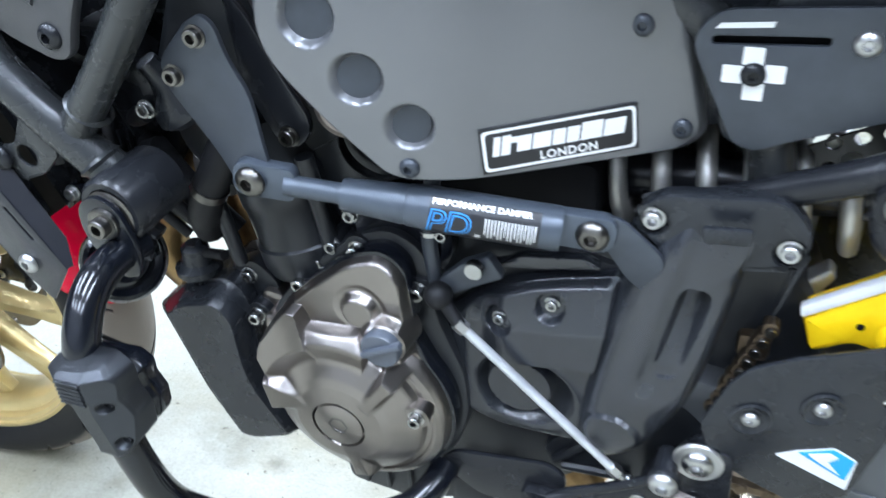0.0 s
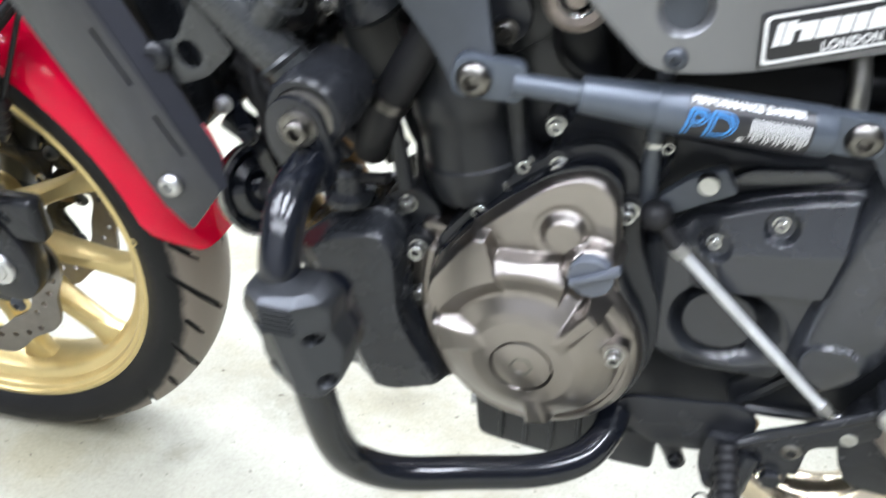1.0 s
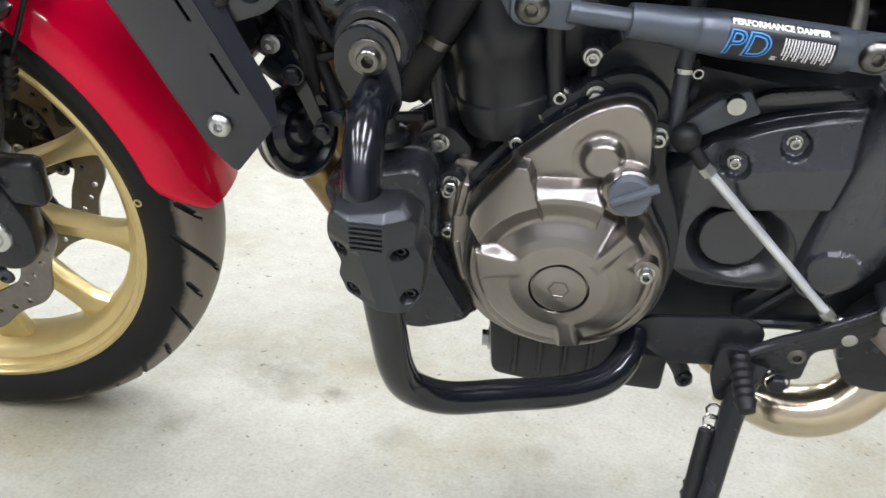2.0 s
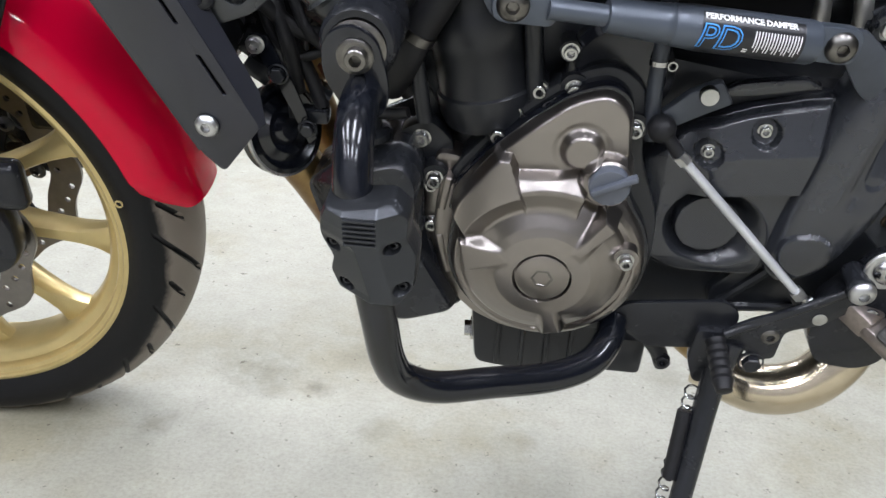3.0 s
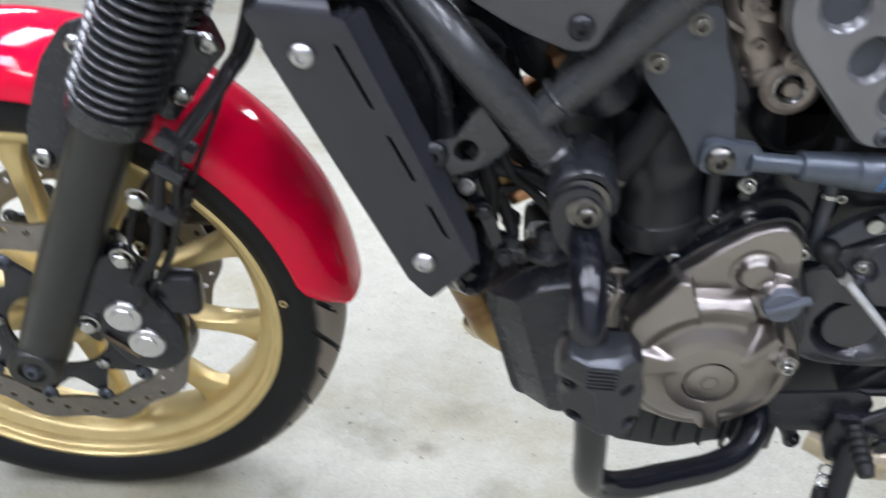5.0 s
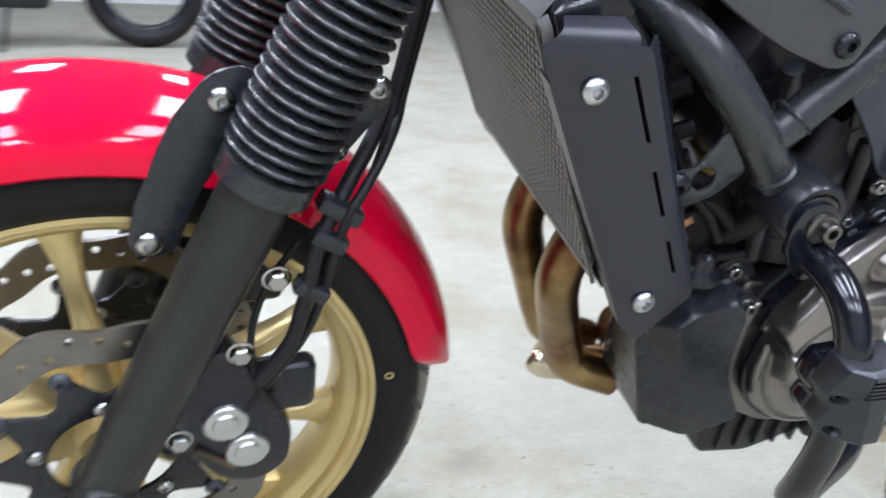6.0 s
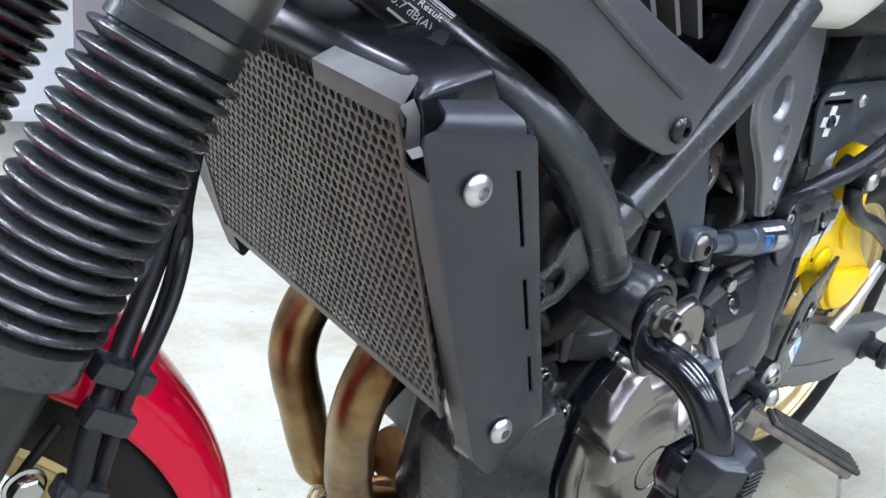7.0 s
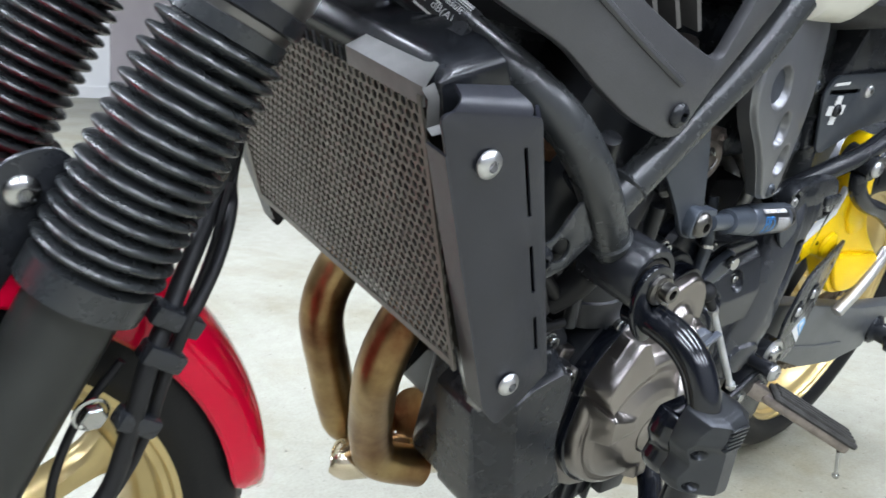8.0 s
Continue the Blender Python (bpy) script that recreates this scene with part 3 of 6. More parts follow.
def caliper(y, s):
    """A four-piston radial caliper behind the leg; s is the side it faces."""
    o = rounded([(0.062, 0.135), (0.112, 0.165), (0.142, 0.120), (0.170, 0.055), (0.168, 0.010), (0.140, -0.012), (0.100, 0.000), (0.078, 0.040), (0.052, 0.090)], 0.016, 5)
    o = [(p[0] - 0.004, p[1] + 0.300) for p in o]
    c = part("brake_caliper", plate(o, y, 0.030 * -s if s < 0 else 0.030, [], 0.006), M_BLACK_SATIN, fork, "black brake caliper with silver caps")
    for x, z in ((0.107, 0.078), (0.1255, 0.039)):
        part("piston_cap", lathe_bm([(0.0, 0.007), (0.011, 0.007), (0.0125, 0.005), (0.019, 0.005), (0.0205, 0.003), (0.0205, -0.004)],
                                    basis((x - 0.002, y, z + 0.300), (0, s, 0)), 28), M_ALU, c, "silver piston cap")
    for x, z in ((0.119, 0.156), (0.065, 0.062), (0.148, 0.231)):
        bolt(c, (x, y, z + 0.302), 0.008, (0, s, 0), style="hex", name="caliper_bolt")
    part("caliper_lug", bevelled_box((0.120, min(y, y - s * 0.026), 0.372), (0.188, max(y, y - s * 0.026), 0.428), Matrix.Translation((0, -s * 0.004, 0)), 0.010, 3), M_BLACK_SATIN, c)
    part("bleed_nipple", tube_bm([(0.150, y, 0.428), (0.152, y, 0.446)], 0.004, 10), M_STEEL, c)
    for x, z in ((0.086, 0.336), (0.099, 0.322)):
        part("brake_pad", bevelled_box((x - 0.010, min(y, y - s * 0.030), z - 0.008), (x + 0.010, max(y, y - s * 0.030), z + 0.008), Matrix.Translation((0, -s * 0.006, 0)), 0.002), M_CHAIN, c, "dusty bronze brake pad")
    part("pad_pin", tube_bm([(0.078, y + s * 0.002, 0.350), (0.112, y + s * 0.002, 0.318)], 0.0028, 8), M_CHAIN, c)
    part("caliper_bracket", plate([(p[0], p[1] + 0.302) for p in rounded([(0.03, 0.05), (0.07, 0.17), (0.11, 0.17), (0.085, 0.05), (0.06, 0.01)], 0.01)], y + 0.02, 0.012), M_FORK, c)
    return c


caliper(-0.112, -1)
caliper(0.082, 1)


# ---- fender ----
FC = Vector((0.002, -0.009, 0.312))     # the centre of the fender's arc


def fender_mesh():
    secs = []
    n = 44
    for i in range(n + 1):
        deg = 7 + (150 - 7) * i / n
        th = radians(deg)
        k = min(1, (deg - 7) / 60)
        crown = 0.351 + 0.004 * k
        edge = 0.298 + 0.010 * k
        tip = min(1, math.sqrt(max(0.0, (deg - 6.0) / 9))) * min(1, math.sqrt(max(0.0, (150.5 - deg) / 8)))
        wid = 0.073 * (0.45 + 0.55 * tip)
        e = crown - (crown - edge) * tip
        outer, inner = [], []
        nj = 18
        for j in range(nj + 1):
            a = -1 + 2 * j / nj
            f = abs(a)
            q = f * math.pi / 2
            y = wid * math.sin(q) ** 0.80
            r = e + (crown - e) * (0.86 * math.cos(q) ** 0.72 + 0.14 * (1 - f))
            y = math.copysign(y, a)
            outer.append(Vector((r * math.cos(th), y, r * math.sin(th))))
            inner.append(Vector(((r - 0.003) * math.cos(th), y * 0.965, (r - 0.003) * math.sin(th))))
        secs.append([FC + p for p in outer + inner[::-1]])
    return loft(secs)


fender = part("front_fender", fender_mesh(), M_RED, fork, "glossy red front fender")
for _s, _o, _bolts in ((-1, [(0.104, 0.696), (0.130, 0.703), (0.152, 0.681), (0.142, 0.646), (0.112, 0.630), (0.090, 0.590), (0.076, 0.549), (0.054, 0.539), (0.038, 0.551), (0.046, 0.592), (0.076, 0.661)], ((0.112, 0.676), (0.0545, 0.556))),
                       (-1, [(0.172, 0.606), (0.182, 0.664), (0.204, 0.692), (0.236, 0.690), (0.242, 0.672), (0.204, 0.622), (0.188, 0.600)], ((0.1975, 0.6288), (0.2284, 0.6815))),
                       (1, [(0.120, 0.640), (0.190, 0.640), (0.205, 0.600), (0.184, 0.575), (0.120, 0.590)], ((0.18, 0.60),))):
    _p = part("fender_stay", plate(rounded(_o, 0.010, 4), -0.082 if _s < 0 else 0.074, 0.004, [], 0.001), M_BLACK_PLASTIC, fork)
    for _x, _z in _bolts:
        bolt(_p, (_x, _s * 0.082, _z), 0.0085, (0, _s, 0), style="button", name="stay_bolt")

# brake hose and cables behind the leg
for _i, (_r, _pts) in enumerate((
        (0.0066, [(0.310, -0.03, 0.90), (0.286, -0.032, 0.76), (0.2659, -0.0500, 0.6725), (0.2527, -0.0610, 0.6477), (0.2388, -0.0745, 0.6264), (0.2231, -0.0900, 0.6065), (0.2112, -0.104, 0.5914), (0.196, -0.116, 0.564), (0.186, -0.118, 0.509), (0.176, -0.118, 0.470), (0.150, -0.118, 0.430)]),
        (0.0042, [(0.320, -0.02, 0.90), (0.296, -0.024, 0.76), (0.2732, -0.045, 0.6699), (0.2612, -0.0725, 0.6486), (0.2457, -0.095, 0.6273), (0.2284, -0.110, 0.6042), (0.2175, -0.116, 0.5893), (0.2074, -0.114, 0.5449), (0.200, -0.112, 0.505), (0.180, -0.106, 0.45), (0.120, -0.100, 0.36), (0.07, -0.09, 0.33)]),
        (0.0026, [(0.262, -0.065, 0.665), (0.245, -0.080, 0.615), (0.222, -0.090, 0.560), (0.205, -0.098, 0.520)]),
        (0.0032, [(0.185, -0.100, 0.560), (0.160, -0.100, 0.52), (0.145, -0.104, 0.47), (0.150, -0.108, 0.42), (0.165, -0.108, 0.39)]))):
    part(("brake_hose", "speed_sensor_cable", "clip_wire", "sensor_lead")[_i], tube_bm([STEER.inverted() @ Vector(_q) for _q in _pts], _r, 10), M_RUBBER, fork)
for _q, _w in (((0.213, -0.108, 0.592), 1.0), ((0.192, -0.116, 0.522), 0.8), ((0.205, -0.114, 0.568), 0.8)):
    part("hose_clamp", bevelled_box((-0.019 * _w, -0.010 * _w, -0.007), (0.019 * _w, 0.010 * _w, 0.007), STEER.inverted() @ Matrix.Translation(_q) @ pose(0, 0, 0, 0, 30, 0), 0.003), M_BLACK_PLASTIC, fork)
part("cable_boot", lathe_bm([(0.006, 0.0)] + [(0.0095 if k % 2 else 0.0075, 0.004 + 0.005 * k) for k in range(9)] + [(0.005, 0.052)], basis((0.196, -0.104, 0.545), (-0.35, 0.1, -0.93)), 14), M_RUBBER, fork)

# ---- radiator ----
rad = new("radiator")
rad.parent = bike
rad.location = (0.009, 0, 0)
RX = lambda z: 0.316 + (0.763 - z) * 0.422      # the core's front plane


def rad_point(y, z, d=0.0):
    """On the guard's front, d metres in front of it."""
    n = Vector((-0.921, 0, -0.389))
    return Vector((RX(z), y, z)) + n * d


def hex_mesh():
    """A guard sheet pierced by elongated hexagons."""
    bm = bmesh.new()
    z0, z1, y0, y1 = 0.5528, 0.758, -0.165, 0.156
    px, pz = 0.0078, 0.0072
    rows, cols = int((z1 - z0) / pz), int((y1 - y0) / px)
    weld = {}

    def vert(y, z, d):
        k = (round(y, 5), round(z, 5), d)
        if k not in weld:
            weld[k] = bm.verts.new(rad_point(y, z, 0.001 - d))
        return weld[k]

    for i in range(rows):
        for j in range(cols):
            cy = y0 + (j + 0.25 + 0.5 * (i % 2)) * px
            cz = z0 + (i + 0.5) * pz
            ho, hi = [], []
            for k in range(6):
                a = math.pi / 2 + k * math.pi / 3
                ho.append((cy + px / math.sqrt(3) * math.cos(a), cz + pz * 0.6667 * math.sin(a)))
                hi.append((cy + px * 0.40 * math.cos(a), cz + pz * 0.47 * math.sin(a)))
            for k in range(6):
                q = (k + 1) % 6
                bm.faces.new((vert(*ho[k], 0), vert(*ho[q], 0), vert(*hi[q], 0), vert(*hi[k], 0)))
                bm.faces.new((vert(*hi[k], 0), vert(*hi[q], 0), vert(*hi[q], 0.0016), vert(*hi[k], 0.0016)))
    return bm


part("guard_mesh", hex_mesh(), M_MESH, rad, "grey honeycomb radiator guard")


def strip(pts_a, pts_b, thick=0.0015):
    """A thin bent sheet between two lines of points."""
    bm = bmesh.new()
    a = [bm.verts.new(p) for p in pts_a]
    b = [bm.verts.new(p) for p in pts_b]
    fs = [bm.faces.new((a[i], a[i + 1], b[i + 1], b[i])) for i in range(len(a) - 1)]
    bmesh.ops.recalc_face_normals(bm, faces=fs)
    bmesh.ops.solidify(bm, geom=fs, thickness=thick)
    return bm


# solid border, top lip and core behind the mesh
for _nm, _a, _b in (("guard_border", (-0.167, 0.762), (-0.1632, 0.548)), ("guard_border", (0.153, 0.762), (0.161, 0.548))):
    part(_nm, strip([rad_point(_a[0], _a[1], 0.002), rad_point(_a[0], _b[1], 0.002)], [rad_point(_b[0], _a[1], 0.002), rad_point(_b[0], _b[1], 0.002)]), M_MESH, rad)
part("guard_border", strip([rad_point(-0.167, 0.5545, 0.002), rad_point(0.161, 0.5545, 0.002)], [rad_point(-0.167, 0.548, 0.002), rad_point(0.161, 0.548, 0.002)]), M_MESH, rad)
part("guard_lip", strip([rad_point(-0.168, 0.755, 0.002), rad_point(-0.168, 0.767, 0.001), rad_point(-0.160, 0.773, -0.017)],
                        [rad_point(-0.080, 0.755, 0.002), rad_point(-0.080, 0.767, 0.001), rad_point(-0.088, 0.773, -0.017)]), M_LIP, rad, "bare grey folded lip")
part("lip_edge", strip([rad_point(-0.168, 0.766, 0.002), rad_point(-0.172, 0.760, 0.001), rad_point(-0.168, 0.742, 0.002), rad_point(-0.172, 0.738, 0.001)], [rad_point(-0.170, 0.768, -0.006), rad_point(-0.174, 0.760, -0.006), rad_point(-0.170, 0.742, -0.006), rad_point(-0.174, 0.738, -0.006)]), M_LIP, rad)
_core = loft([[rad_point(y, 0.757, -0.010), rad_point(y, 0.552, -0.010), rad_point(y, 0.552, -0.034), rad_point(y, 0.757, -0.034)] for y in (-0.150, 0.150)])
part("core", _core, M_CORE, rad, "dark radiator core")
for _k in range(24):
    _y = -0.140 + _k * 0.0122
    part("core_fin", loft([[rad_point(_y + d, 0.757, -0.0095), rad_point(_y + d, 0.552, -0.0095), rad_point(_y + d, 0.552, -0.0075), rad_point(_y + d, 0.757, -0.0075)] for d in (-0.0016, 0.0016)]), M_GREY_PLATE, rad)
for _s in (-1, 1):
    part("end_tank", tube_bm([rad_point(_s * 0.170, 0.735, -0.036), rad_point(_s * 0.170, 0.560, -0.036)], 0.020, 14), M_BLACK_PLASTIC, rad)
def top_tank():
    """The glossy header tank behind the guard's top lip."""
    bm = loft([[rad_point(y, 0.742, -0.008), rad_point(y, 0.768, -0.008), rad_point(y, 0.780 - d, -0.020), rad_point(y, 0.776 - d, -0.062), rad_point(y, 0.745, -0.066)] for y, d in ((-0.172, 0.012), (-0.150, 0.003), (0.150, 0.0), (0.160, 0.008))])
    bmesh.ops.recalc_face_normals(bm, faces=bm.faces)
    bmesh.ops.bevel(bm, geom=[e for e in bm.edges if e.calc_face_angle(0) > 0.5], offset=0.004, segments=3, profile=0.5, affect="EDGES")
    return bm


part("top_tank", top_tank(), M_TANK, rad, "dusty gloss black header tank")
part("fan_cowl", loft([[rad_point(y, 0.765, -0.034), rad_point(y, 0.548, -0.034), rad_point(y, 0.570, -0.062), rad_point(y, 0.660, -0.085), rad_point(y, 0.745, -0.062)] for y in (-0.128, 0.128)]), M_BLACK_PLASTIC, rad, "black plastic fan cowl")
part("cowl_rim", tube_bm([rad_point(-0.134, 0.775, -0.050), rad_point(-0.136, 0.715, -0.078), rad_point(-0.136, 0.650, -0.088), rad_point(-0.134, 0.590, -0.070)], 0.009, 10), M_BLACK_PLASTIC, rad)
part("fan_shroud", lathe_bm([(0.075, -0.03), (0.085, -0.03), (0.085, 0.0), (0.075, 0.0)], basis(rad_point(-0.045, 0.67, -0.055), (0.921, 0, 0.389)), 40, True), M_BLACK_PLASTIC, rad)
part("fan_motor", lathe_bm([(0, 0.035), (0.03, 0.033), (0.034, 0.025), (0.034, 0)], basis(rad_point(-0.045, 0.67, -0.06), (0.921, 0, 0.389)), 24), M_BLACK_PLASTIC, rad)


def guard_plate(s):
    """The folded side guard: slotted plate, rear fold and top flange."""
    def y_of(x, z):
        t = (0.77 - z) / 0.25
        return s * (0.207 - 0.018 * t - 0.18 * max(0.0, (RX(z) + 0.030 - x)))
    o = rounded([(0.306, 0.758), (0.312, 0.763), (0.371, 0.763), (0.380, 0.762), (0.483, 0.5445), (0.447, 0.498), (0.430, 0.514)], [0.004, 0.004, 0.006, 0.006, 0.004, 0.006, 0.006], 3)
    slots = []
    for za, zb in ((0.742, 0.692), (0.668, 0.628), (0.604, 0.572)):
        slots.append([(0.377 + (0.735 - za) * 0.50 - 0.0016, za), (0.377 + (0.735 - za) * 0.50 + 0.0016, za),
                      (0.377 + (0.735 - zb) * 0.50 + 0.0016, zb), (0.377 + (0.735 - zb) * 0.50 - 0.0016, zb)])
    bm = plate(o, 0, 0.0025, slots, 0.0006)
    for v in bm.verts:
        v.co.y += y_of(v.co.x, v.co.z)
    # added near-black sheet behind the slots, standing in for the shade seen through them
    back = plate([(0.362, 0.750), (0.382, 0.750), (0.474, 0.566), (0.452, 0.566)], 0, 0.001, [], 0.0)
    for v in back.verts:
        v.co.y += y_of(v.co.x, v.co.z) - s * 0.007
    g = part("side_guard", bm, M_GUARD, rad, "slotted black powder-coated radiator side guard")
    part("slot_shade", back, M_DARK, g)
    a = [Vector((0.380 + t * 0.103, y_of(0.380 + t * 0.103, 0.760 - t * 0.2155), 0.760 - t * 0.2155)) for t in (0, 0.5, 0.9, 1)]
    part("rear_fold", strip([p + Vector((-0.001, 0, 0)) for p in a], [p + Vector((0.011 * k, -s * 0.017 * k, 0.005 * k)) for p, k in zip(a, (1, 0.95, 0.8, 0.3))], 0.0025), M_GUARD, g)
    f = [Vector((x, y_of(x, z), z)) for x, z in ((0.3185, 0.735), (0.368, 0.637), (0.4295, 0.517))]
    part("front_fold", strip(f, [p + Vector((0.001, -s * 0.021, 0.001)) for p in f], 0.0020), M_GUARD, g)
    fold = ((0.0, -0.0035), (0.0008, 0.0), (0.0032, 0.0026), (0.0075, 0.0045), (0.018, 0.0075))
    left = [Vector((0.3125 + 0.0030 * k, y_of(0.3125, 0.766) - s * d, 0.7665 + h)) for k, (d, h) in enumerate(fold)]
    right = [Vector((0.3700 - (0.0, 0.0, 0.001, 0.003, 0.006)[k], y_of(0.370, 0.766) - s * d, 0.7670 + h * 1.25)) for k, (d, h) in enumerate(fold)]
    part("top_flange", strip(left, right, 0.0025), M_GUARD, g)
    for x, z in ((0.348, 0.731), (0.440, 0.543)):
        bolt(g, (x, y_of(x, z), z), 0.0078, (0, s, 0), style="button", material=M_ALU, name="guard_bolt")


guard_plate(-1)
guard_plate(1)

part("coolant_reservoir", plate(rounded([(0.432, 0.715), (0.470, 0.715), (0.500, 0.690), (0.515, 0.640), (0.500, 0.585), (0.478, 0.560), (0.470, 0.600), (0.452, 0.640)], 0.014, 4), -0.060, 0.13, [], 0.010), M_BLACK_PLASTIC, rad, "black plastic coolant reservoir")
for _x, _z, _r in ((0.470, 0.672, 0.012), (0.486, 0.632, 0.010), (0.492, 0.600, 0.013)):
    part("hose_stub", tube_bm([(_x, -0.06, _z), (_x + 0.010, -0.075, _z + 0.004), (_x + 0.030, -0.082, _z + 0.014)], _r * 0.8, 14), M_RUBBER, rad)

part("rectifier", plate(rounded([(0.395, 0.590), (0.450, 0.625), (0.520, 0.620), (0.512, 0.555), (0.470, 0.530), (0.430, 0.548)], 0.010, 4), -0.052, 0.09, [], 0.006), M_BLACK_PLASTIC, rad, "finned black rectifier")
for _k in range(7):
    part("rectifier_fin", bevelled_box((0.432 + _k * 0.011, -0.062, 0.552), (0.436 + _k * 0.011, -0.050, 0.612), None, 0.001), M_BLACK_SATIN, rad)
for _c, _w in (((0.448, -0.105, 0.585), 1.0), ((0.462, -0.112, 0.560), 0.8), ((0.514, -0.112, 0.541), 0.55)):
    part("plug_connector", bevelled_box((-0.016 * _w, -0.010, -0.011 * _w), (0.016 * _w, 0.010, 0.011 * _w), Matrix.Translation(_c) @ pose(0, 0, 0, 0, 35, 0), 0.003), M_BLACK_PLASTIC, rad)
for _k, _pts in enumerate(([(0.470, -0.10, 0.640), (0.488, -0.125, 0.602), (0.494, -0.125, 0.575), (0.496, -0.122, 0.545)], [(0.485, -0.10, 0.645), (0.506, -0.122, 0.602), (0.530, -0.120, 0.578), (0.556, -0.112, 0.545)], [(0.460, -0.10, 0.625), (0.478, -0.118, 0.590), (0.500, -0.118, 0.575), (0.530, -0.110, 0.585)])):
    part("loom_tail", tube_bm(_pts, (0.0065, 0.005, 0.0045)[_k], 10), M_RUBBER, rad)
part("copper_clip", bevelled_box((-0.010, -0.004, -0.006), (0.010, 0.004, 0.006), Matrix.Translation((0.520, -0.100, 0.560)) @ pose(0, 0, 0, 0, -30, 0), 0.001), M_BRASS, rad)

# ---- exhaust ----
exhaust = new("exhaust")
exhaust.parent = bike
HEADER = [(0.590, 0.0, 0.585), (0.545, 0.0, 0.575), (0.512, 0.0, 0.549), (0.478, 0.0, 0.518), (0.462, 0.0, 0.485), (0.459, 0.004, 0.450), (0.4690, 0.016, 0.4146), (0.481, 0.027, 0.385), (0.4935, 0.038, 0.352), (0.5060, 0.045, 0.322), (0.525, 0.048, 0.290), (0.580, 0.040, 0.268)]
for _y, _k in ((-0.032, 1.0), (0.080, 0.1)):
    part("header_pipe", tube_bm([(x, _y + _k * d, z) for x, d, z in HEADER], 0.0232, 22), M_PIPE, exhaust, "heat-tinted brown header pipe")
    part("pipe_flange", lathe_bm([(0.022, 0.0), (0.036, 0.0), (0.036, 0.008), (0.022, 0.008)], basis((0.560, _y, 0.579), (-0.96, 0, -0.24)), 24, True), M_SILVER, exhaust)
part("cross_pipe", tube_bm([(0.498, 0.052, 0.2715), (0.505, 0.050, 0.2700), (0.550, 0.050, 0.2605), (0.617, 0.048, 0.2462), (0.680, 0.045, 0.240)], [0.016, 0.024, 0.025, 0.026, 0.026], 22), M_TAIL, exhaust, "straw coloured joining pipe")
part("pipe_bracket", plate(rounded([(0.545, 0.440), (0.600, 0.470), (0.610, 0.400), (0.570, 0.360), (0.548, 0.390)], 0.01), 0.06, 0.01), M_BLACK_SATIN, exhaust)
part("collector", tube_bm([(0.600, 0.062, 0.300), (0.635, 0.065, 0.288), (0.74, 0.060, 0.270), (0.86, 0.03, 0.250), (0.93, 0.0, 0.205)], [0.030, 0.038, 0.042, 0.034, 0.027], 24), M_PIPE, exhaust)
part("tail_pipe", tube_bm([(0.93, -0.01, 0.185), (0.985, -0.045, 0.185), (1.035, -0.05, 0.205), (1.070, -0.035, 0.245), (1.085, 0.0, 0.280), (1.10, 0.06, 0.30)], 0.0285, 26), M_TAIL, exhaust, "polished tan exhaust bend under the engine")

# ---- frame ----
frame_part = new("frame")
frame_part.parent = bike
for _s in (-1, 1):
    part("down_tube", tube_bm([(0.340, _s * 0.028, 0.832), (0.366, _s * 0.062, 0.8125), (0.3885, _s * 0.092, 0.796), (0.4088, _s * 0.120, 0.7802), (0.4326, _s * 0.147, 0.7635), (0.4576, _s * 0.166, 0.7438), (0.4818, _s * 0.1745, 0.7192), (0.5116, _s * 0.174, 0.6878), (0.543, _s * 0.169, 0.6515), (0.562, _s * 0.164, 0.632)], 0.0170, 24), M_FRAME, frame_part)
    part("brace_tube", tube_bm([(0.530, _s * 0.168, 0.672), (0.590, _s * 0.172, 0.742), (0.636, _s * 0.177, 0.799), (0.672, _s * 0.179, 0.857)], 0.0150, 20), M_FRAME, frame_part)
    part("engine_lug", lathe_bm([(0.0, 0.0), (0.026, 0.0), (0.029, 0.003), (0.029, 0.058), (0.026, 0.062), (0.021, 0.062), (0.021, 0.056), (0.0, 0.056)],
                                basis((0.574, _s * 0.140, 0.624), (0, _s, 0)), 32), M_BLACK_SATIN, frame_part)
    part("weld_bead", lathe_bm([(0.0165, -0.003), (0.0195, 0.0), (0.0165, 0.003)], basis((0.549, _s * 0.1660, 0.694), (0.64, 0, 0.77)), 24), M_FRAME, frame_part)
    part("weld_bead", lathe_bm([(0.0165, -0.004), (0.0195, 0.0), (0.0165, 0.004)], basis((0.546, _s * 0.1682, 0.648), (0.6, 0, -0.8)), 24), M_FRAME, frame_part)
    part("top_tube", tube_bm([(0.60, _s * 0.18, 0.90), (0.72, _s * 0.13, 0.86), (0.90, _s * 0.065, 0.81), (1.015, _s * 0.052, 0.735), (1.045, _s * 0.05, 0.66), (1.05, _s * 0.05, 0.58)], 0.017, 16), M_FRAME, frame_part)
part("radiator_hanger", plate(rounded([(0.4538, 0.6550), (0.4462, 0.6336), (0.4641, 0.6217), (0.4911, 0.6320), (0.5143, 0.6538), (0.5018, 0.6714), (0.4882, 0.6899), (0.4693, 0.6573)], 0.006), -0.178, 0.004, [circle2(0.4788, 0.6478, 0.010, 16)]), M_FRAME, frame_part)
bolt(frame_part, (0.4530, -0.181, 0.6443), 0.010, material=M_BLACK_SATIN, style="button")

# frame label, wrapped on the upper end of the down tube
LT = Vector((0.0214, -0.0290, -0.0162)).normalized()
LN = Vector((-0.345, -0.397, 0.062))
LN = (LN - LT * LN.dot(LT)).normalized()
LO = Vector((0.3860, -0.0886, 0.7979))


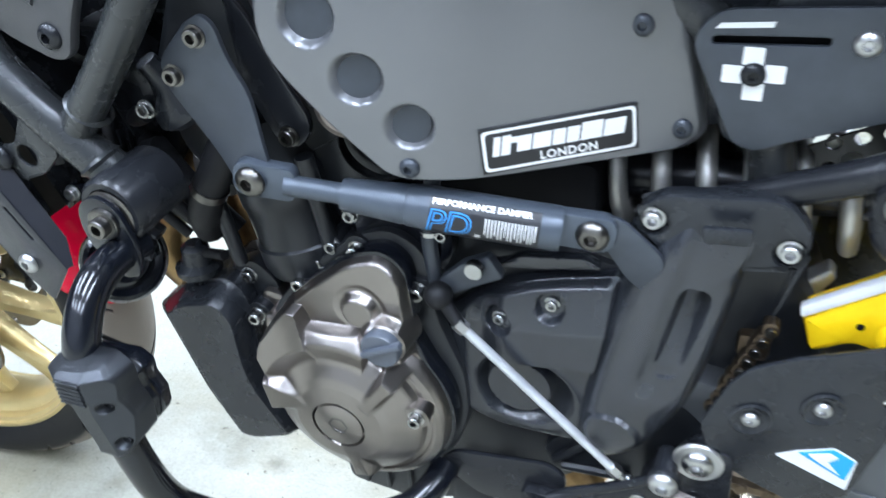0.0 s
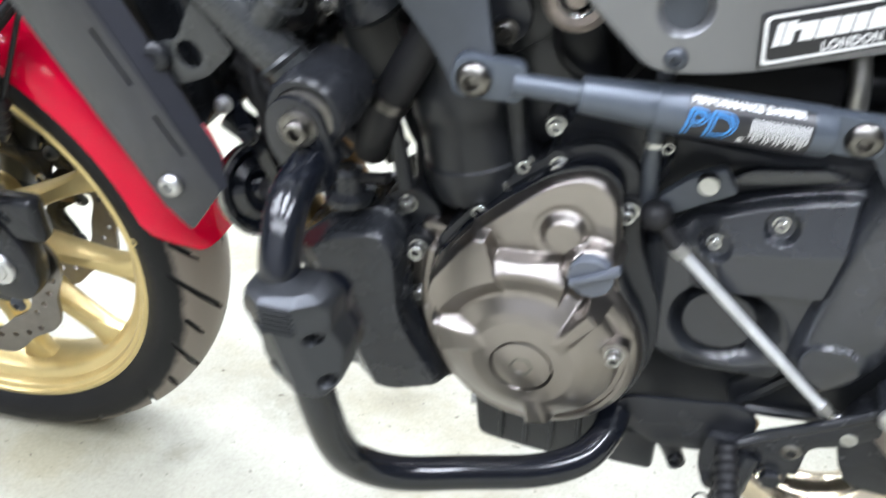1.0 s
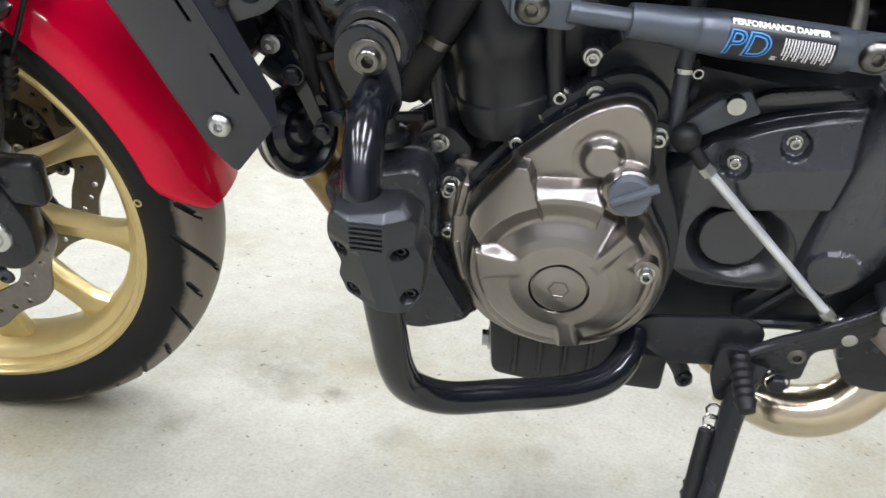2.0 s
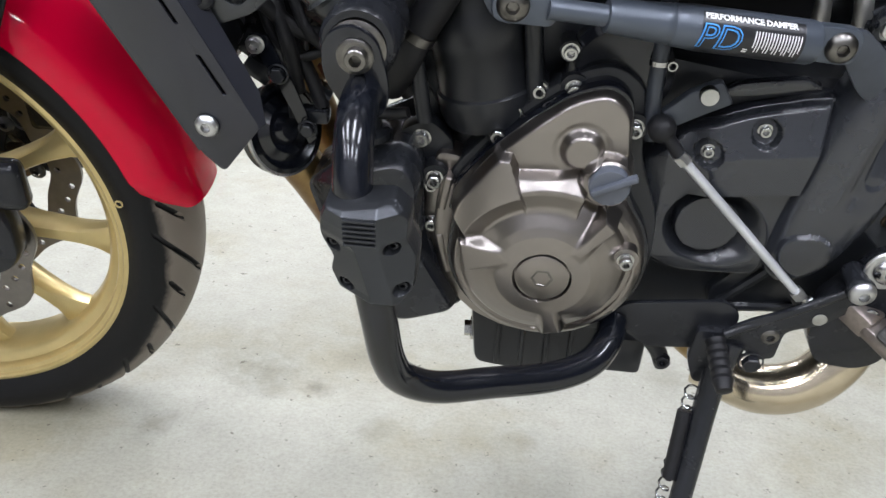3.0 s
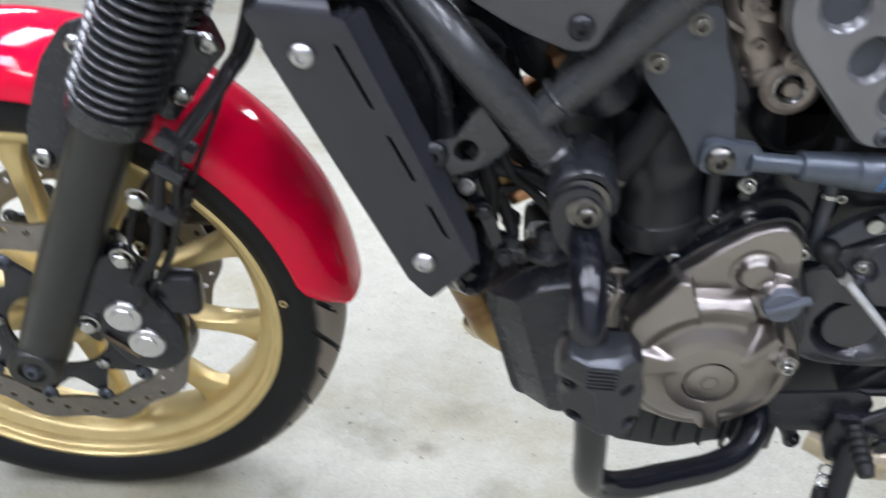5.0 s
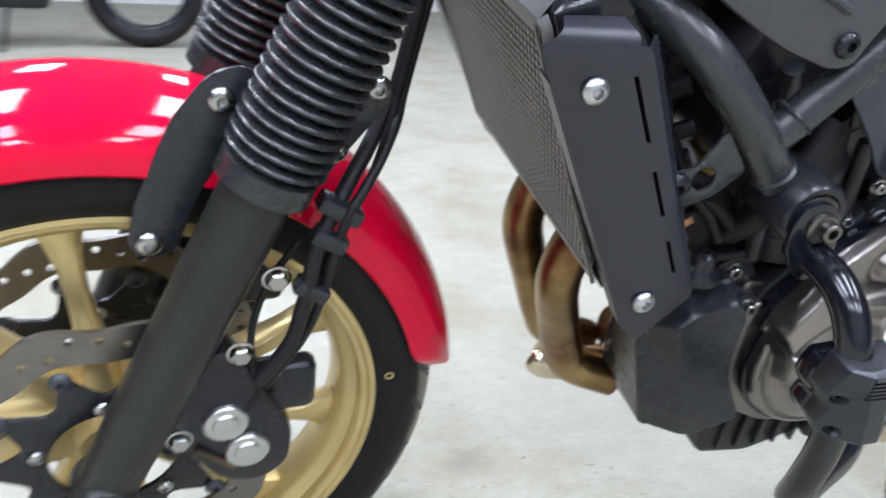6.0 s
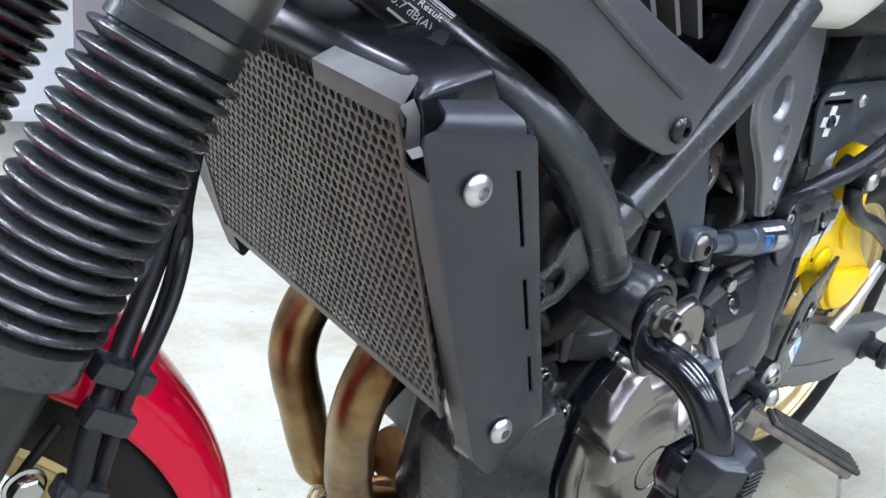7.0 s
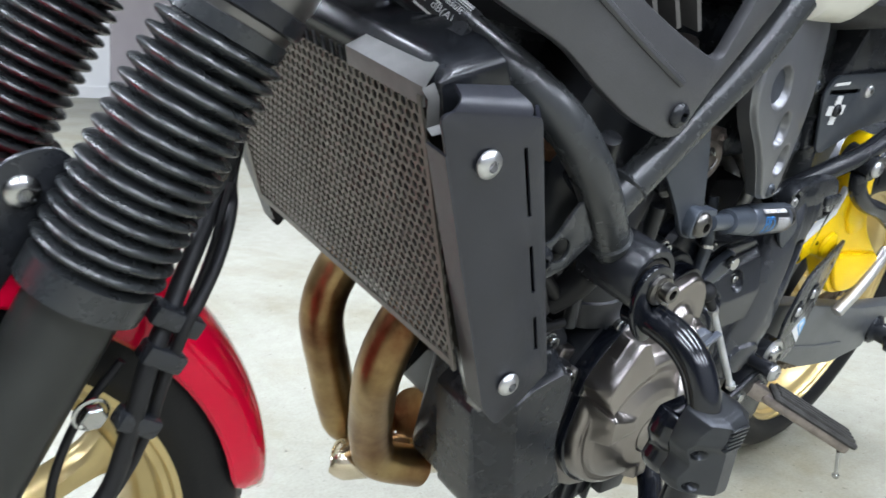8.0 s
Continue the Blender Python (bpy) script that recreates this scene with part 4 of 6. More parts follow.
def tube_pose(u, turn, r=0.0173):
    """On the tube: u metres along it, turned round it by degrees."""
    n = Matrix.Rotation(radians(turn), 3, LT) @ LN
    m = Matrix((LT, n.cross(LT), n)).transposed().to_4x4()
    m.translation = LO + LT * u + n * r
    return m


def tube_patch(u0, u1, a0, a1, r, n=10):
    bm = bmesh.new()
    rows = [[bm.verts.new(tube_pose(u, a0 + (a1 - a0) * i / n, r).translation) for i in range(n + 1)] for u in (u0, u1)]
    for i in range(n):
        bm.faces.new((rows[0][i], rows[0][i + 1], rows[1][i + 1], rows[1][i]))
    return bm


flabel = part("frame_label", tube_patch(-0.040, 0.022, -75, 40, 0.01715, 16), M_LABEL, frame_part, "small black label with white print")
text_mesh("label_line", "Test Result", 0.0070, tube_pose(0.0, -32), M_WHITE, flabel)
text_mesh("label_line", "75.7 dB(A)", 0.0076, tube_pose(-0.002, -4), M_WHITE, flabel)
for _a0, _a1, _u0, _u1 in ((-66, -58, -0.016, 0.020), (-53, -50, -0.018, 0.020), (-42.5, -41.5, -0.02, 0.020), (-17, -13, -0.006, 0.002), (16, 22, -0.014, 0.012), (-75, -69, -0.01, 0.020)):
    part("label_bar", tube_patch(_u0, _u1, _a0, _a1, 0.0173, 3), M_WHITE, flabel)

# ---- tank skirt ----
def skirt(s):
    """The cover below the tank, forked towards the rear."""
    o = rounded([(0.300, 0.862), (0.354, 0.825), (0.431, 0.797), (0.463, 0.776), (0.509, 0.7515), (0.551, 0.7385), (0.567, 0.743), (0.579, 0.772), (0.6236, 0.844), (0.648, 0.895), (0.655, 0.940), (0.622, 0.940), (0.604, 0.870), (0.5835, 0.806), (0.5740, 0.803), (0.5250, 0.820), (0.4814, 0.838), (0.420, 0.872), (0.392, 0.940), (0.300, 0.940)], [0.01, 0.01, 0.02, 0.02, 0.02, 0.008, 0.008, 0.02, 0.02, 0.02, 0.004, 0.004, 0.02, 0.006, 0.006, 0.02, 0.02, 0.02, 0.004, 0.004], 4)
    return plate(o, 0, 0.012, [], 0.0035, lambda x, z: (-1 if s < 0 else 1) * (0.160 + 0.10 * max(0, x - 0.30) - (0.012 if s > 0 else 0)))


for _s in (-1, 1):
    _k = part("tank_skirt", skirt(_s), M_SKIRT, bike, "dark textured plastic cover under the tank")
    bolt(_k, (0.555, _s * 0.1860, 0.759), 0.0080, (0, _s, 0), material=M_BLACK_SATIN, style="button")
    part("skirt_crease", tube_bm([(0.43, _s * 0.1725, 0.842), (0.500, _s * 0.1795, 0.806), (0.548, _s * 0.1843, 0.783)], 0.0035, 8), M_SKIRT, _k)
for _k in range(4):
    part("intake_vane", strip([(0.440 + _k * 0.030, -0.160, 0.900), (0.492 + _k * 0.026, -0.168, 0.818)], [(0.446 + _k * 0.030, -0.100, 0.905), (0.498 + _k * 0.026, -0.100, 0.823)], 0.004), M_VANE, bike)
# added near-black sheet: the shade inside the intake duct
part("duct_shade_sheet", plate(rounded([(0.400, 0.800), (0.560, 0.780), (0.620, 0.820), (0.630, 0.930), (0.380, 0.930)], 0.01), -0.098, 0.006), M_DARK, bike)
part("rear_tank_cover", loft([[Vector((x, -0.135 + w * math.cos(a), zc + h * math.sin(a))) for a in (2 * math.pi * i / 20 for i in range(20))] for x, w, zc, h in ((0.745, 0.012, 0.885, 0.03), (0.765, 0.028, 0.880, 0.045), (0.820, 0.032, 0.882, 0.045), (0.860, 0.024, 0.890, 0.036), (0.875, 0.008, 0.895, 0.02))]), M_IVORY, bike, "ivory white rounded cover")
part("fuel_tank", loft([[Vector((x, w * math.copysign(abs(math.cos(a)) ** 0.7, math.cos(a)), zc + h * math.copysign(abs(math.sin(a)) ** 0.7, math.sin(a)))) for a in (2 * math.pi * i / 28 for i in range(28))]
                        for x, w, zc, h in ((0.28, 0.06, 0.99, 0.05), (0.33, 0.13, 0.98, 0.09), (0.45, 0.16, 0.98, 0.11), (0.62, 0.15, 0.96, 0.11), (0.78, 0.11, 0.93, 0.09), (0.86, 0.07, 0.91, 0.05))]), M_PANEL, bike, "graphite grey fuel tank")
part("seat", loft([[Vector((x, w * math.cos(a), zc + h * math.sin(a))) for a in (2 * math.pi * i / 24 for i in range(24))]
                   for x, w, zc, h in ((0.84, 0.09, 0.86, 0.03), (0.95, 0.13, 0.86, 0.045), (1.15, 0.13, 0.88, 0.045), (1.35, 0.10, 0.90, 0.04), (1.45, 0.05, 0.90, 0.02))]), M_RUBBER, bike, "black seat")

# ---- engine ----
engine = new("engine")
engine.parent = bike


def slab(o, y0, y1, material, name="crankcase", bev=0.010, r=0.02, label="", parent=None):
    return part(name, plate(rounded(o, r, 5), y0, y1 - y0, [], bev), material, parent or engine, label)


slab([(0.615, 0.470), (0.660, 0.520), (0.740, 0.580), (0.800, 0.585), (0.980, 0.560), (1.000, 0.480), (0.960, 0.380), (0.920, 0.300), (0.830, 0.270), (0.700, 0.275), (0.640, 0.330), (0.615, 0.400)], -0.078, 0.12, M_ENGINE, label="black engine crankcase")
slab([(0.660, 0.300), (0.820, 0.300), (0.820, 0.230), (0.740, 0.200), (0.668, 0.208)], -0.075, 0.08, M_ENGINE, "oil_sump", 0.006, 0.012)
slab([(0.585, 0.575), (0.630, 0.490), (0.730, 0.555), (0.775, 0.600), (0.745, 0.700), (0.640, 0.690)], -0.080, 0.105, M_ENGINE, "cylinder_block", 0.02, 0.03, "black cylinder block")
part("cylinder_barrel", lathe_bm([(0.044, -0.01), (0.047, 0.0), (0.047, 0.020), (0.0445, 0.022), (0.0445, 0.060), (0.046, 0.062), (0.046, 0.090), (0.043, 0.094), (0.043, 0.14)], basis((0.668, -0.072, 0.525), (-0.20, 0.0, 0.98)), 40), M_ENGINE, engine)
part("cylinder_stud", tube_bm([(0.612, -0.108, 0.520), (0.602, -0.110, 0.590)], 0.007, 10), M_ENGINE, engine)
part("cylinder_stud", tube_bm([(0.706, -0.100, 0.545), (0.694, -0.105, 0.640)], 0.008, 10), M_ENGINE, engine)

slab([(0.545, 0.690), (0.556, 0.615), (0.600, 0.575), (0.740, 0.660), (0.745, 0.760), (0.690, 0.800), (0.590, 0.790)], -0.086, 0.12, M_ENGINE, "cylinder_head", 0.012, 0.02)

# alternator cover: one casting with a stepped round dome, two raised blocks, three lugs and a round boss
CX, CZ = 0.7260, 0.4070
_dome = [(CX + 0.0035 + 0.0915 * math.cos(radians(a)), CZ - 0.005 + 0.0915 * math.sin(radians(a))) for a in range(38, -183, -6)]
_base = rounded([(0.6375, 0.441), (0.6430, 0.470), (0.6705, 0.5080), (0.7000, 0.5370), (0.7350, 0.5660), (0.7655, 0.5765), (0.7850, 0.562), (0.790, 0.505)], [0.006, 0.008, 0.01, 0.01, 0.012, 0.016, 0.014, 0.01], 4) + [Vector(p) for p in _dome]
part("cover_flange", plate(rounded([(0.628, 0.442), (0.637, 0.474), (0.668, 0.513), (0.697, 0.543), (0.731, 0.572), (0.766, 0.586), (0.796, 0.568), (0.802, 0.500), (0.826, 0.440), (0.828, 0.390), (0.812, 0.340), (0.775, 0.306), (0.725, 0.300), (0.672, 0.322), (0.638, 0.368)], 0.016, 4), -0.109, 0.036, [], 0.003), M_ENGINE, engine)
part("cover_collar", plate([(CX + (p[0] - CX) * 1.010, CZ + 0.05 + (p[1] - CZ - 0.05) * 1.010) for p in _base], -0.128, 0.030, [], 0.0025), M_GLOSS_BLACK, engine)


def step(e0, e1, v):
    """0 below e0, 1 above e1, smooth between."""
    t = max(0.0, min(1.0, (v - e0) / (e1 - e0)))
    return t * t * (3 - 2 * t)


def inside(x, z, poly):
    """How far a point lies within a convex outline given clockwise; negative outside."""
    d = 1.0
    for (ax, az), (bx, bz) in zip(poly, poly[1:] + poly[:1]):
        ux, uz = bx - ax, bz - az
        d = min(d, ((z - az) * -ux + (x - ax) * uz) / math.hypot(ux, uz))
    return d


def soft_max(a, b, k):
    h = max(k - abs(a - b), 0.0) / k
    return max(a, b) + h * h * k * 0.25


BLOCK_A = [(0.6385, 0.460), (0.6690, 0.5150), (0.6930, 0.5135), (0.7050, 0.4790), (0.7160, 0.4520), (0.6620, 0.4270)]
BLOCK_B = [(0.6880, 0.4980), (0.7475, 0.5020), (0.7570, 0.4880), (0.7500, 0.4500), (0.7080, 0.4540)]
LUGS = ([(0.6480, 0.4400), (0.6885, 0.4310), (0.6985, 0.4175), (0.6550, 0.4020)], [(0.7480, 0.4340), (0.7730, 0.4750), (0.7870, 0.4620), (0.7570, 0.4270)], [(0.7270, 0.3720), (0.7400, 0.3735), (0.7530, 0.3400), (0.7300, 0.3350)])
DOME_R = (0.0, 0.0215, 0.0222, 0.0250, 0.0257, 0.0300, 0.0420, 0.0500, 0.0620, 0.0700, 0.0725, 0.0750, 0.0790, 0.0840, 0.0885, 0.0905, 0.0915)
DOME_H = (0.0570, 0.0570, 0.0530, 0.0530, 0.0582, 0.0576, 0.0560, 0.0525, 0.0455, 0.0400, 0.0375, 0.0320, 0.0318, 0.0282, 0.0225, 0.0170, 0.0060)


def casting_y(x, z, s):
    r = math.hypot(x - CX, z - CZ)
    h = 0.017 + 0.012 * step(0.465, 0.500, z) - 0.12 * max(0.0, z - 0.535)
    h = soft_max(h, float(np.interp(math.hypot(x - CX - 0.0035, z - CZ + 0.005) if r > 0.08 else r, DOME_R, DOME_H)), 0.004)
    h = soft_max(h, (0.0520 - 0.30 * max(0.0, r - 0.080) - 0.50 * max(0.0, 0.080 - r)) * step(-0.0030, 0.0024, inside(x, z, BLOCK_A)), 0.0035)
    h = soft_max(h, (0.0490 - 0.90 * max(0.0, r - 0.084) - 0.30 * max(0.0, 0.080 - r)) * step(-0.0050, 0.0035, inside(x, z, BLOCK_B)), 0.0045)
    h = soft_max(h, 0.041 * (1 - step(0.020, 0.031, math.hypot(x - 0.772, z - 0.497))), 0.006)
    for lug in LUGS:
        d = inside(x, z, lug)
        if d > -0.006:
            top = 0.0575 - 0.10 * max(0.0, 0.375 - z)
            h = max(h, h + (top - h) * step(-0.0030, 0.0040, d))
    b = math.hypot(x - 0.7475, z - 0.5215)
    h += 0.0090 * (1 - step(0.0125, 0.0195, b)) - 0.0015 * (1 - step(0.020, 0.026, b))
    return -0.112 - h + 0.013 * step(0.925, 1.0, s) ** 2


def relief(outline, centre, yfun, back, n=200, rings=44):
    """A moulded cover: rings from the centre out to the outline, pushed out by yfun, with a skirt behind."""
    pts = [Vector((p[0], p[1])) for p in outline]
    seg = [(pts[i], pts[(i + 1) % len(pts)]) for i in range(len(pts))]
    total = sum((b - a).length for a, b in seg)
    rim, acc, k = [], 0.0, 0
    for i in range(n):
        want = total * i / n
        while acc + (seg[k][1] - seg[k][0]).length < want:
            acc += (seg[k][1] - seg[k][0]).length
            k += 1
        a, b = seg[k]
        rim.append(a.lerp(b, (want - acc) / max(1e-9, (b - a).length)))
    c = Vector(centre)
    bm = bmesh.new()
    rows = []
    for r in range(1, rings + 1):
        s = 1 - (1 - r / rings) ** 1.25
        rows.append([bm.verts.new((q.x, yfun(q.x, q.y, s), q.y)) for q in (c.lerp(p, s) for p in rim)])
    rows.append([bm.verts.new((p.x, max(back, yfun(p.x, p.y, 1.0) + 0.012), p.y)) for p in rim])
    mid = bm.verts.new((c.x, yfun(c.x, c.y, 0), c.y))
    for i in range(n):
        j = (i + 1) % n
        bm.faces.new((mid, rows[0][i], rows[0][j]))
        for u, v in zip(rows, rows[1:]):
            bm.faces.new((u[i], v[i], v[j], u[j]))
    return bm


cover = part("alternator_cover", relief(_base, (0.7285, 0.440), casting_y, -0.124, 440, 120), M_COVER, engine, "bronze grey alternator cover with round plug")


def y_pose(x, y, z):
    return basis((x, y, z), (0, -1, 0))


part("cover_plug", lathe_bm([(0.0, 0.0), (0.0225, 0.0), (0.0236, -0.0008), (0.0236, -0.006)], y_pose(CX, -0.1706, CZ), 48), M_COVER, cover)
part("plug_socket", lathe_bm([(0.0100, 0.0000), (0.0078, 0.0002), (0.0074, -0.0004), (0, -0.0004)], y_pose(CX, -0.1708, CZ), 6), M_PLATED, cover)


_oc = part("oil_filler_cap", lathe_bm([(0.0165, 0.0), (0.0172, 0.002), (0.0172, 0.010), (0.016, 0.012), (0.0, 0.012)], y_pose(0.772, -0.151, 0.500), 36), M_CAP, cover, "dark grey plastic oil filler cap")
part("cap_grip", bevelled_box((-0.0165, -0.0027, 0.0), (0.0235, 0.0027, 0.0075), y_pose(0.772, -0.1605, 0.5025) @ pose(0, 0, 0, 0, 0, 27), 0.0012), M_CAP, _oc)
part("filler_neck", lathe_bm([(0.022, 0.0), (0.019, 0.030), (0.017, 0.032)], y_pose(0.772, -0.122, 0.500), 32), M_COVER, cover)
for _x, _z in ((0.7365, 0.5630), (0.6765, 0.5165), (0.6225, 0.4660), (0.7905, 0.5320)):
    part("bolt_boss", tube_bm([(_x, -0.085, _z), (_x, -0.112, _z)], 0.012, 16), M_ENGINE, engine)
    bolt(engine, (_x, -0.113, _z), 0.0062, h=0.010)
for _x, _y, _z in ((0.797, -0.156, 0.425), (0.620, -0.104, 0.412), (0.619, -0.104, 0.455), (0.634, -0.104, 0.345)):
    bolt(engine, (_x, _y, _z), 0.0058, h=0.008)
part("bolt_boss", tube_bm([(0.797, -0.12, 0.425), (0.797, -0.156, 0.425)], 0.0115, 16), M_COVER, cover)
part("cover_skirt", plate(rounded([(0.624, 0.488), (0.613, 0.456), (0.611, 0.412), (0.617, 0.366), (0.636, 0.326), (0.650, 0.322), (0.642, 0.370), (0.636, 0.412), (0.638, 0.452), (0.648, 0.484)], 0.008, 4), -0.103, 0.030, [], 0.004), M_COVER, cover)
part("cover_rim", plate(rounded([(0.629, 0.470), (0.6245, 0.440), (0.623, 0.405), (0.6285, 0.368), (0.642, 0.338), (0.664, 0.316), (0.694, 0.301), (0.728, 0.296), (0.732, 0.312), (0.690, 0.325), (0.655, 0.360), (0.642, 0.405), (0.648, 0.460)], 0.008, 4), -0.117, 0.020, [], 0.004), M_COVER, cover)
for _x, _z, _h, _r in ((0.633, 0.452, 0.036, 10), (0.6325, 0.385, 0.046, -10)):
    part("cover_step", bevelled_box((-0.0045, -0.010, -_h / 2), (0.0045, 0.012, _h / 2), Matrix.Translation((_x, -0.108, _z)) @ pose(0, 0, 0, 0, _r, 0), 0.003, 3), M_COVER, cover)
for _x, _z in ((0.691, 0.534), (0.730, 0.591), (0.708, 0.555)):
    part("bolt_boss", tube_bm([(_x, -0.080, _z), (_x, -0.104, _z)], 0.009, 14), M_ENGINE, engine)
    bolt(engine, (_x, -0.104, _z), 0.0058, h=0.006)
for _k in range(5):
    part("sump_rib", bevelled_box((0.690 + _k * 0.026, -0.081, 0.216), (0.695 + _k * 0.026, -0.070, 0.275), None, 0.0015), M_ENGINE, engine)
part("drain_bolt", lathe_bm([(0.013, 0.0), (0.013, 0.003), (0.009, 0.004), (0.009, 0.010), (0.0, 0.010)], basis((0.664, -0.045, 0.232), (-1, -0.1, 0)), 6), M_STEEL, engine)
part("sump_lug", bevelled_box((0.800, -0.095, 0.232), (0.845, -0.06, 0.280), None, 0.006), M_ENGINE, engine)
bolt(engine, (0.863, -0.098, 0.262), 0.0065, h=0.006, material=M_BLACK_SATIN)
part("sump_hook", tube_bm([(0.845, -0.090, 0.285), (0.858, -0.092, 0.268), (0.866, -0.092, 0.250)], 0.009, 12), M_ENGINE, engine)
# round cover above
part("breather_cover", lathe_bm([(0.046, 0.0), (0.045, 0.012), (0.038, 0.018), (0.026, 0.014), (0.0, 0.012)], y_pose(0.772, -0.088, 0.575), 36), M_GLOSS_BLACK, engine)

def off_line(x, z, a, b):
    """The distance from the line between a and b, and how far along it."""
    dx, dz = b[0] - a[0], b[1] - a[1]
    t = max(0.0, min(1.0, ((x - a[0]) * dx + (z - a[1]) * dz) / (dx * dx + dz * dz)))
    return math.hypot(x - a[0] - t * dx, z - a[1] - t * dz), t


# sprocket cover: a raised, bolted upper face, and a scooped round recess below it
COVER_BOLTS = ((0.857, 0.5105), (0.9005, 0.5320))


def cover_y(x, z, s):
    low = 0.4725 + 0.125 * (x - 0.8826)
    crease = 0.5075 + 0.141 * (x - 0.8692)
    up = step(low - 0.004, low + 0.001, z) * step(0.838, 0.866, x)
    y = -0.1045 - 0.0105 * up + 0.40 * max(0.0, z - crease) + 0.30 * max(0.0, 0.398 - z)
    bx, bz = x - 0.8727, z - 0.4334
    r, a = math.hypot(bx, bz), math.atan2(bz, bx)
    reach = 0.042 + 0.016 * max(0.0, math.cos(a + 0.45)) ** 2
    y += 0.020 * (1 - step(0.028, reach, r)) * (1 - up)
    y -= 0.0165 * (1 - step(0.0285, 0.0310, r)) * (1 - up)
    y += 0.45 * max(0.0, 0.826 - x)
    for bx, bz in COVER_BOLTS:
        y += 0.008 * (1 - step(0.0105, 0.0125, math.hypot(x - bx, z - bz)))
    return y + 0.007 * step(0.90, 1.0, s) ** 2


_sp = rounded([(0.800, 0.492), (0.838, 0.530), (0.885, 0.549), (0.9525, 0.5640), (0.9500, 0.520), (0.9420, 0.470), (0.928, 0.376), (0.916, 0.374), (0.852, 0.372), (0.818, 0.392), (0.800, 0.440)], [0.008, 0.01, 0.02, 0.004, 0.02, 0.02, 0.010, 0.02, 0.02, 0.02, 0.012], 5)
sprocket = part("sprocket_cover", relief(_sp, (0.885, 0.468), cover_y, -0.080, 240, 60), M_COVER_BLACK, engine, "satin black sprocket cover")
part("cover_lip", plate(rounded([(0.846, 0.556), (0.872, 0.572), (0.925, 0.580), (0.940, 0.572), (0.892, 0.562)], 0.006, 4), -0.098, 0.012, [], 0.003), M_COVER_BLACK, sprocket)
for _x, _z in COVER_BOLTS:
    bolt(sprocket, (_x, cover_y(_x, _z, 0), _z), 0.0049, h=0.005)

# front pipe shield beside the crankcase
SHIELD = [(0.504, 0.450), (0.548, 0.488), (0.597, 0.502), (0.612, 0.482), (0.613, 0.400), (0.656, 0.322), (0.600, 0.298), (0.545, 0.310)]


def shield_y(x, z, s):
    """A flat outer face that falls away in a broad chamfer ahead and a narrow one elsewhere."""
    front = min(1.0, max(0.0, ((x - 0.508) * 0.951 - (0.450 - z) * 0.31) / 0.030))
    return -0.112 - 0.026 * min(front, step(1.0, 0.86, s) if s > 0.8 else 1.0) + 0.10 * max(0.0, 0.345 - z)


part("catalyst_shield", relief(rounded(SHIELD, [0.01, 0.01, 0.012, 0.012, 0.03, 0.012, 0.012, 0.014], 5), (0.578, 0.400), shield_y, -0.060, 200, 50), M_BLACK_PLASTIC, engine, "black plastic shield ahead of the engine")
part("shield_back", bevelled_box((0.545, -0.095, 0.315), (0.625, 0.000, 0.470), None, 0.012), M_BLACK_PLASTIC, engine)
part("engine_front", bevelled_box((0.600, -0.06, 0.330), (0.640, 0.120, 0.540), None, 0.012), M_ENGINE, engine)
part("oil_filter", lathe_bm([(0.0, 0.0)] + [(0.024 if k % 2 else 0.022, 0.003 * k) for k in range(14)] + [(0.0, 0.042)], basis((0.672, -0.052, 0.338), (-0.8, -0.10, -0.55)), 30), M_BRASS, engine, "copper coloured ribbed oil cooler")
bolt(engine, (0.608, -0.095, 0.496), 0.0068, h=0.007)
part("pump_mount", plate(rounded([(0.585, 0.500), (0.615, 0.515), (0.640, 0.490), (0.625, 0.460), (0.590, 0.470)], 0.012), -0.095, 0.02), M_ENGINE, engine)
# coolant hoses
part("coolant_hose", tube_bm([(0.640, -0.115, 0.665), (0.621, -0.120, 0.630), (0.606, -0.120, 0.604), (0.593, -0.118, 0.576), (0.580, -0.10, 0.548)], 0.015, 14), M_RUBBER, engine)
part("hose_clamp", lathe_bm([(0.0152, -0.004), (0.0164, -0.004), (0.0164, 0.004), (0.0152, 0.004)], basis((0.606, -0.120, 0.604), (0.5, 0, 0.86)), 24, True), M_PLATED, engine)
part("coolant_hose", tube_bm([(0.50, -0.06, 0.605), (0.56, -0.09, 0.580), (0.60, -0.09, 0.54)], 0.013, 14), M_RUBBER, engine)
_tb = part("throttle_body", tube_bm([(0.672, -0.070, 0.785), (0.700, -0.078, 0.735), (0.722, -0.082, 0.690)], [0.030, 0.030, 0.027], 22), M_CAST, engine, "cast aluminium throttle body")
part("throttle_cam", lathe_bm([(0.012, 0.0), (0.024, 0.0), (0.024, 0.004), (0.019, 0.006), (0.012, 0.004)], y_pose(0.738, -0.108, 0.690), 26, True), M_CAST, _tb)
part("cam_hub", lathe_bm([(0.0, 0.006), (0.006, 0.006), (0.008, 0.0)], y_pose(0.738, -0.110, 0.690), 18), M_CAST, _tb)
for _x, _z, _r, _l in ((0.690, 0.756, 0.011, 0.030), (0.702, 0.722, 0.012, 0.020), (0.722, 0.742, 0.009, 0.030), (0.698, 0.696, 0.010, 0.014), (0.728, 0.716, 0.008, 0.036), (0.712, 0.766, 0.008, 0.026)):
    part("throttle_boss", tube_bm([(_x, -0.080, _z), (_x + 0.003, -0.086 - _l, _z + 0.002)], _r, 12), M_CAST, _tb)
    bolt(_tb, (_x + 0.003, -0.086 - _l, _z + 0.002), _r * 0.45, style="socket", material=M_CAST)
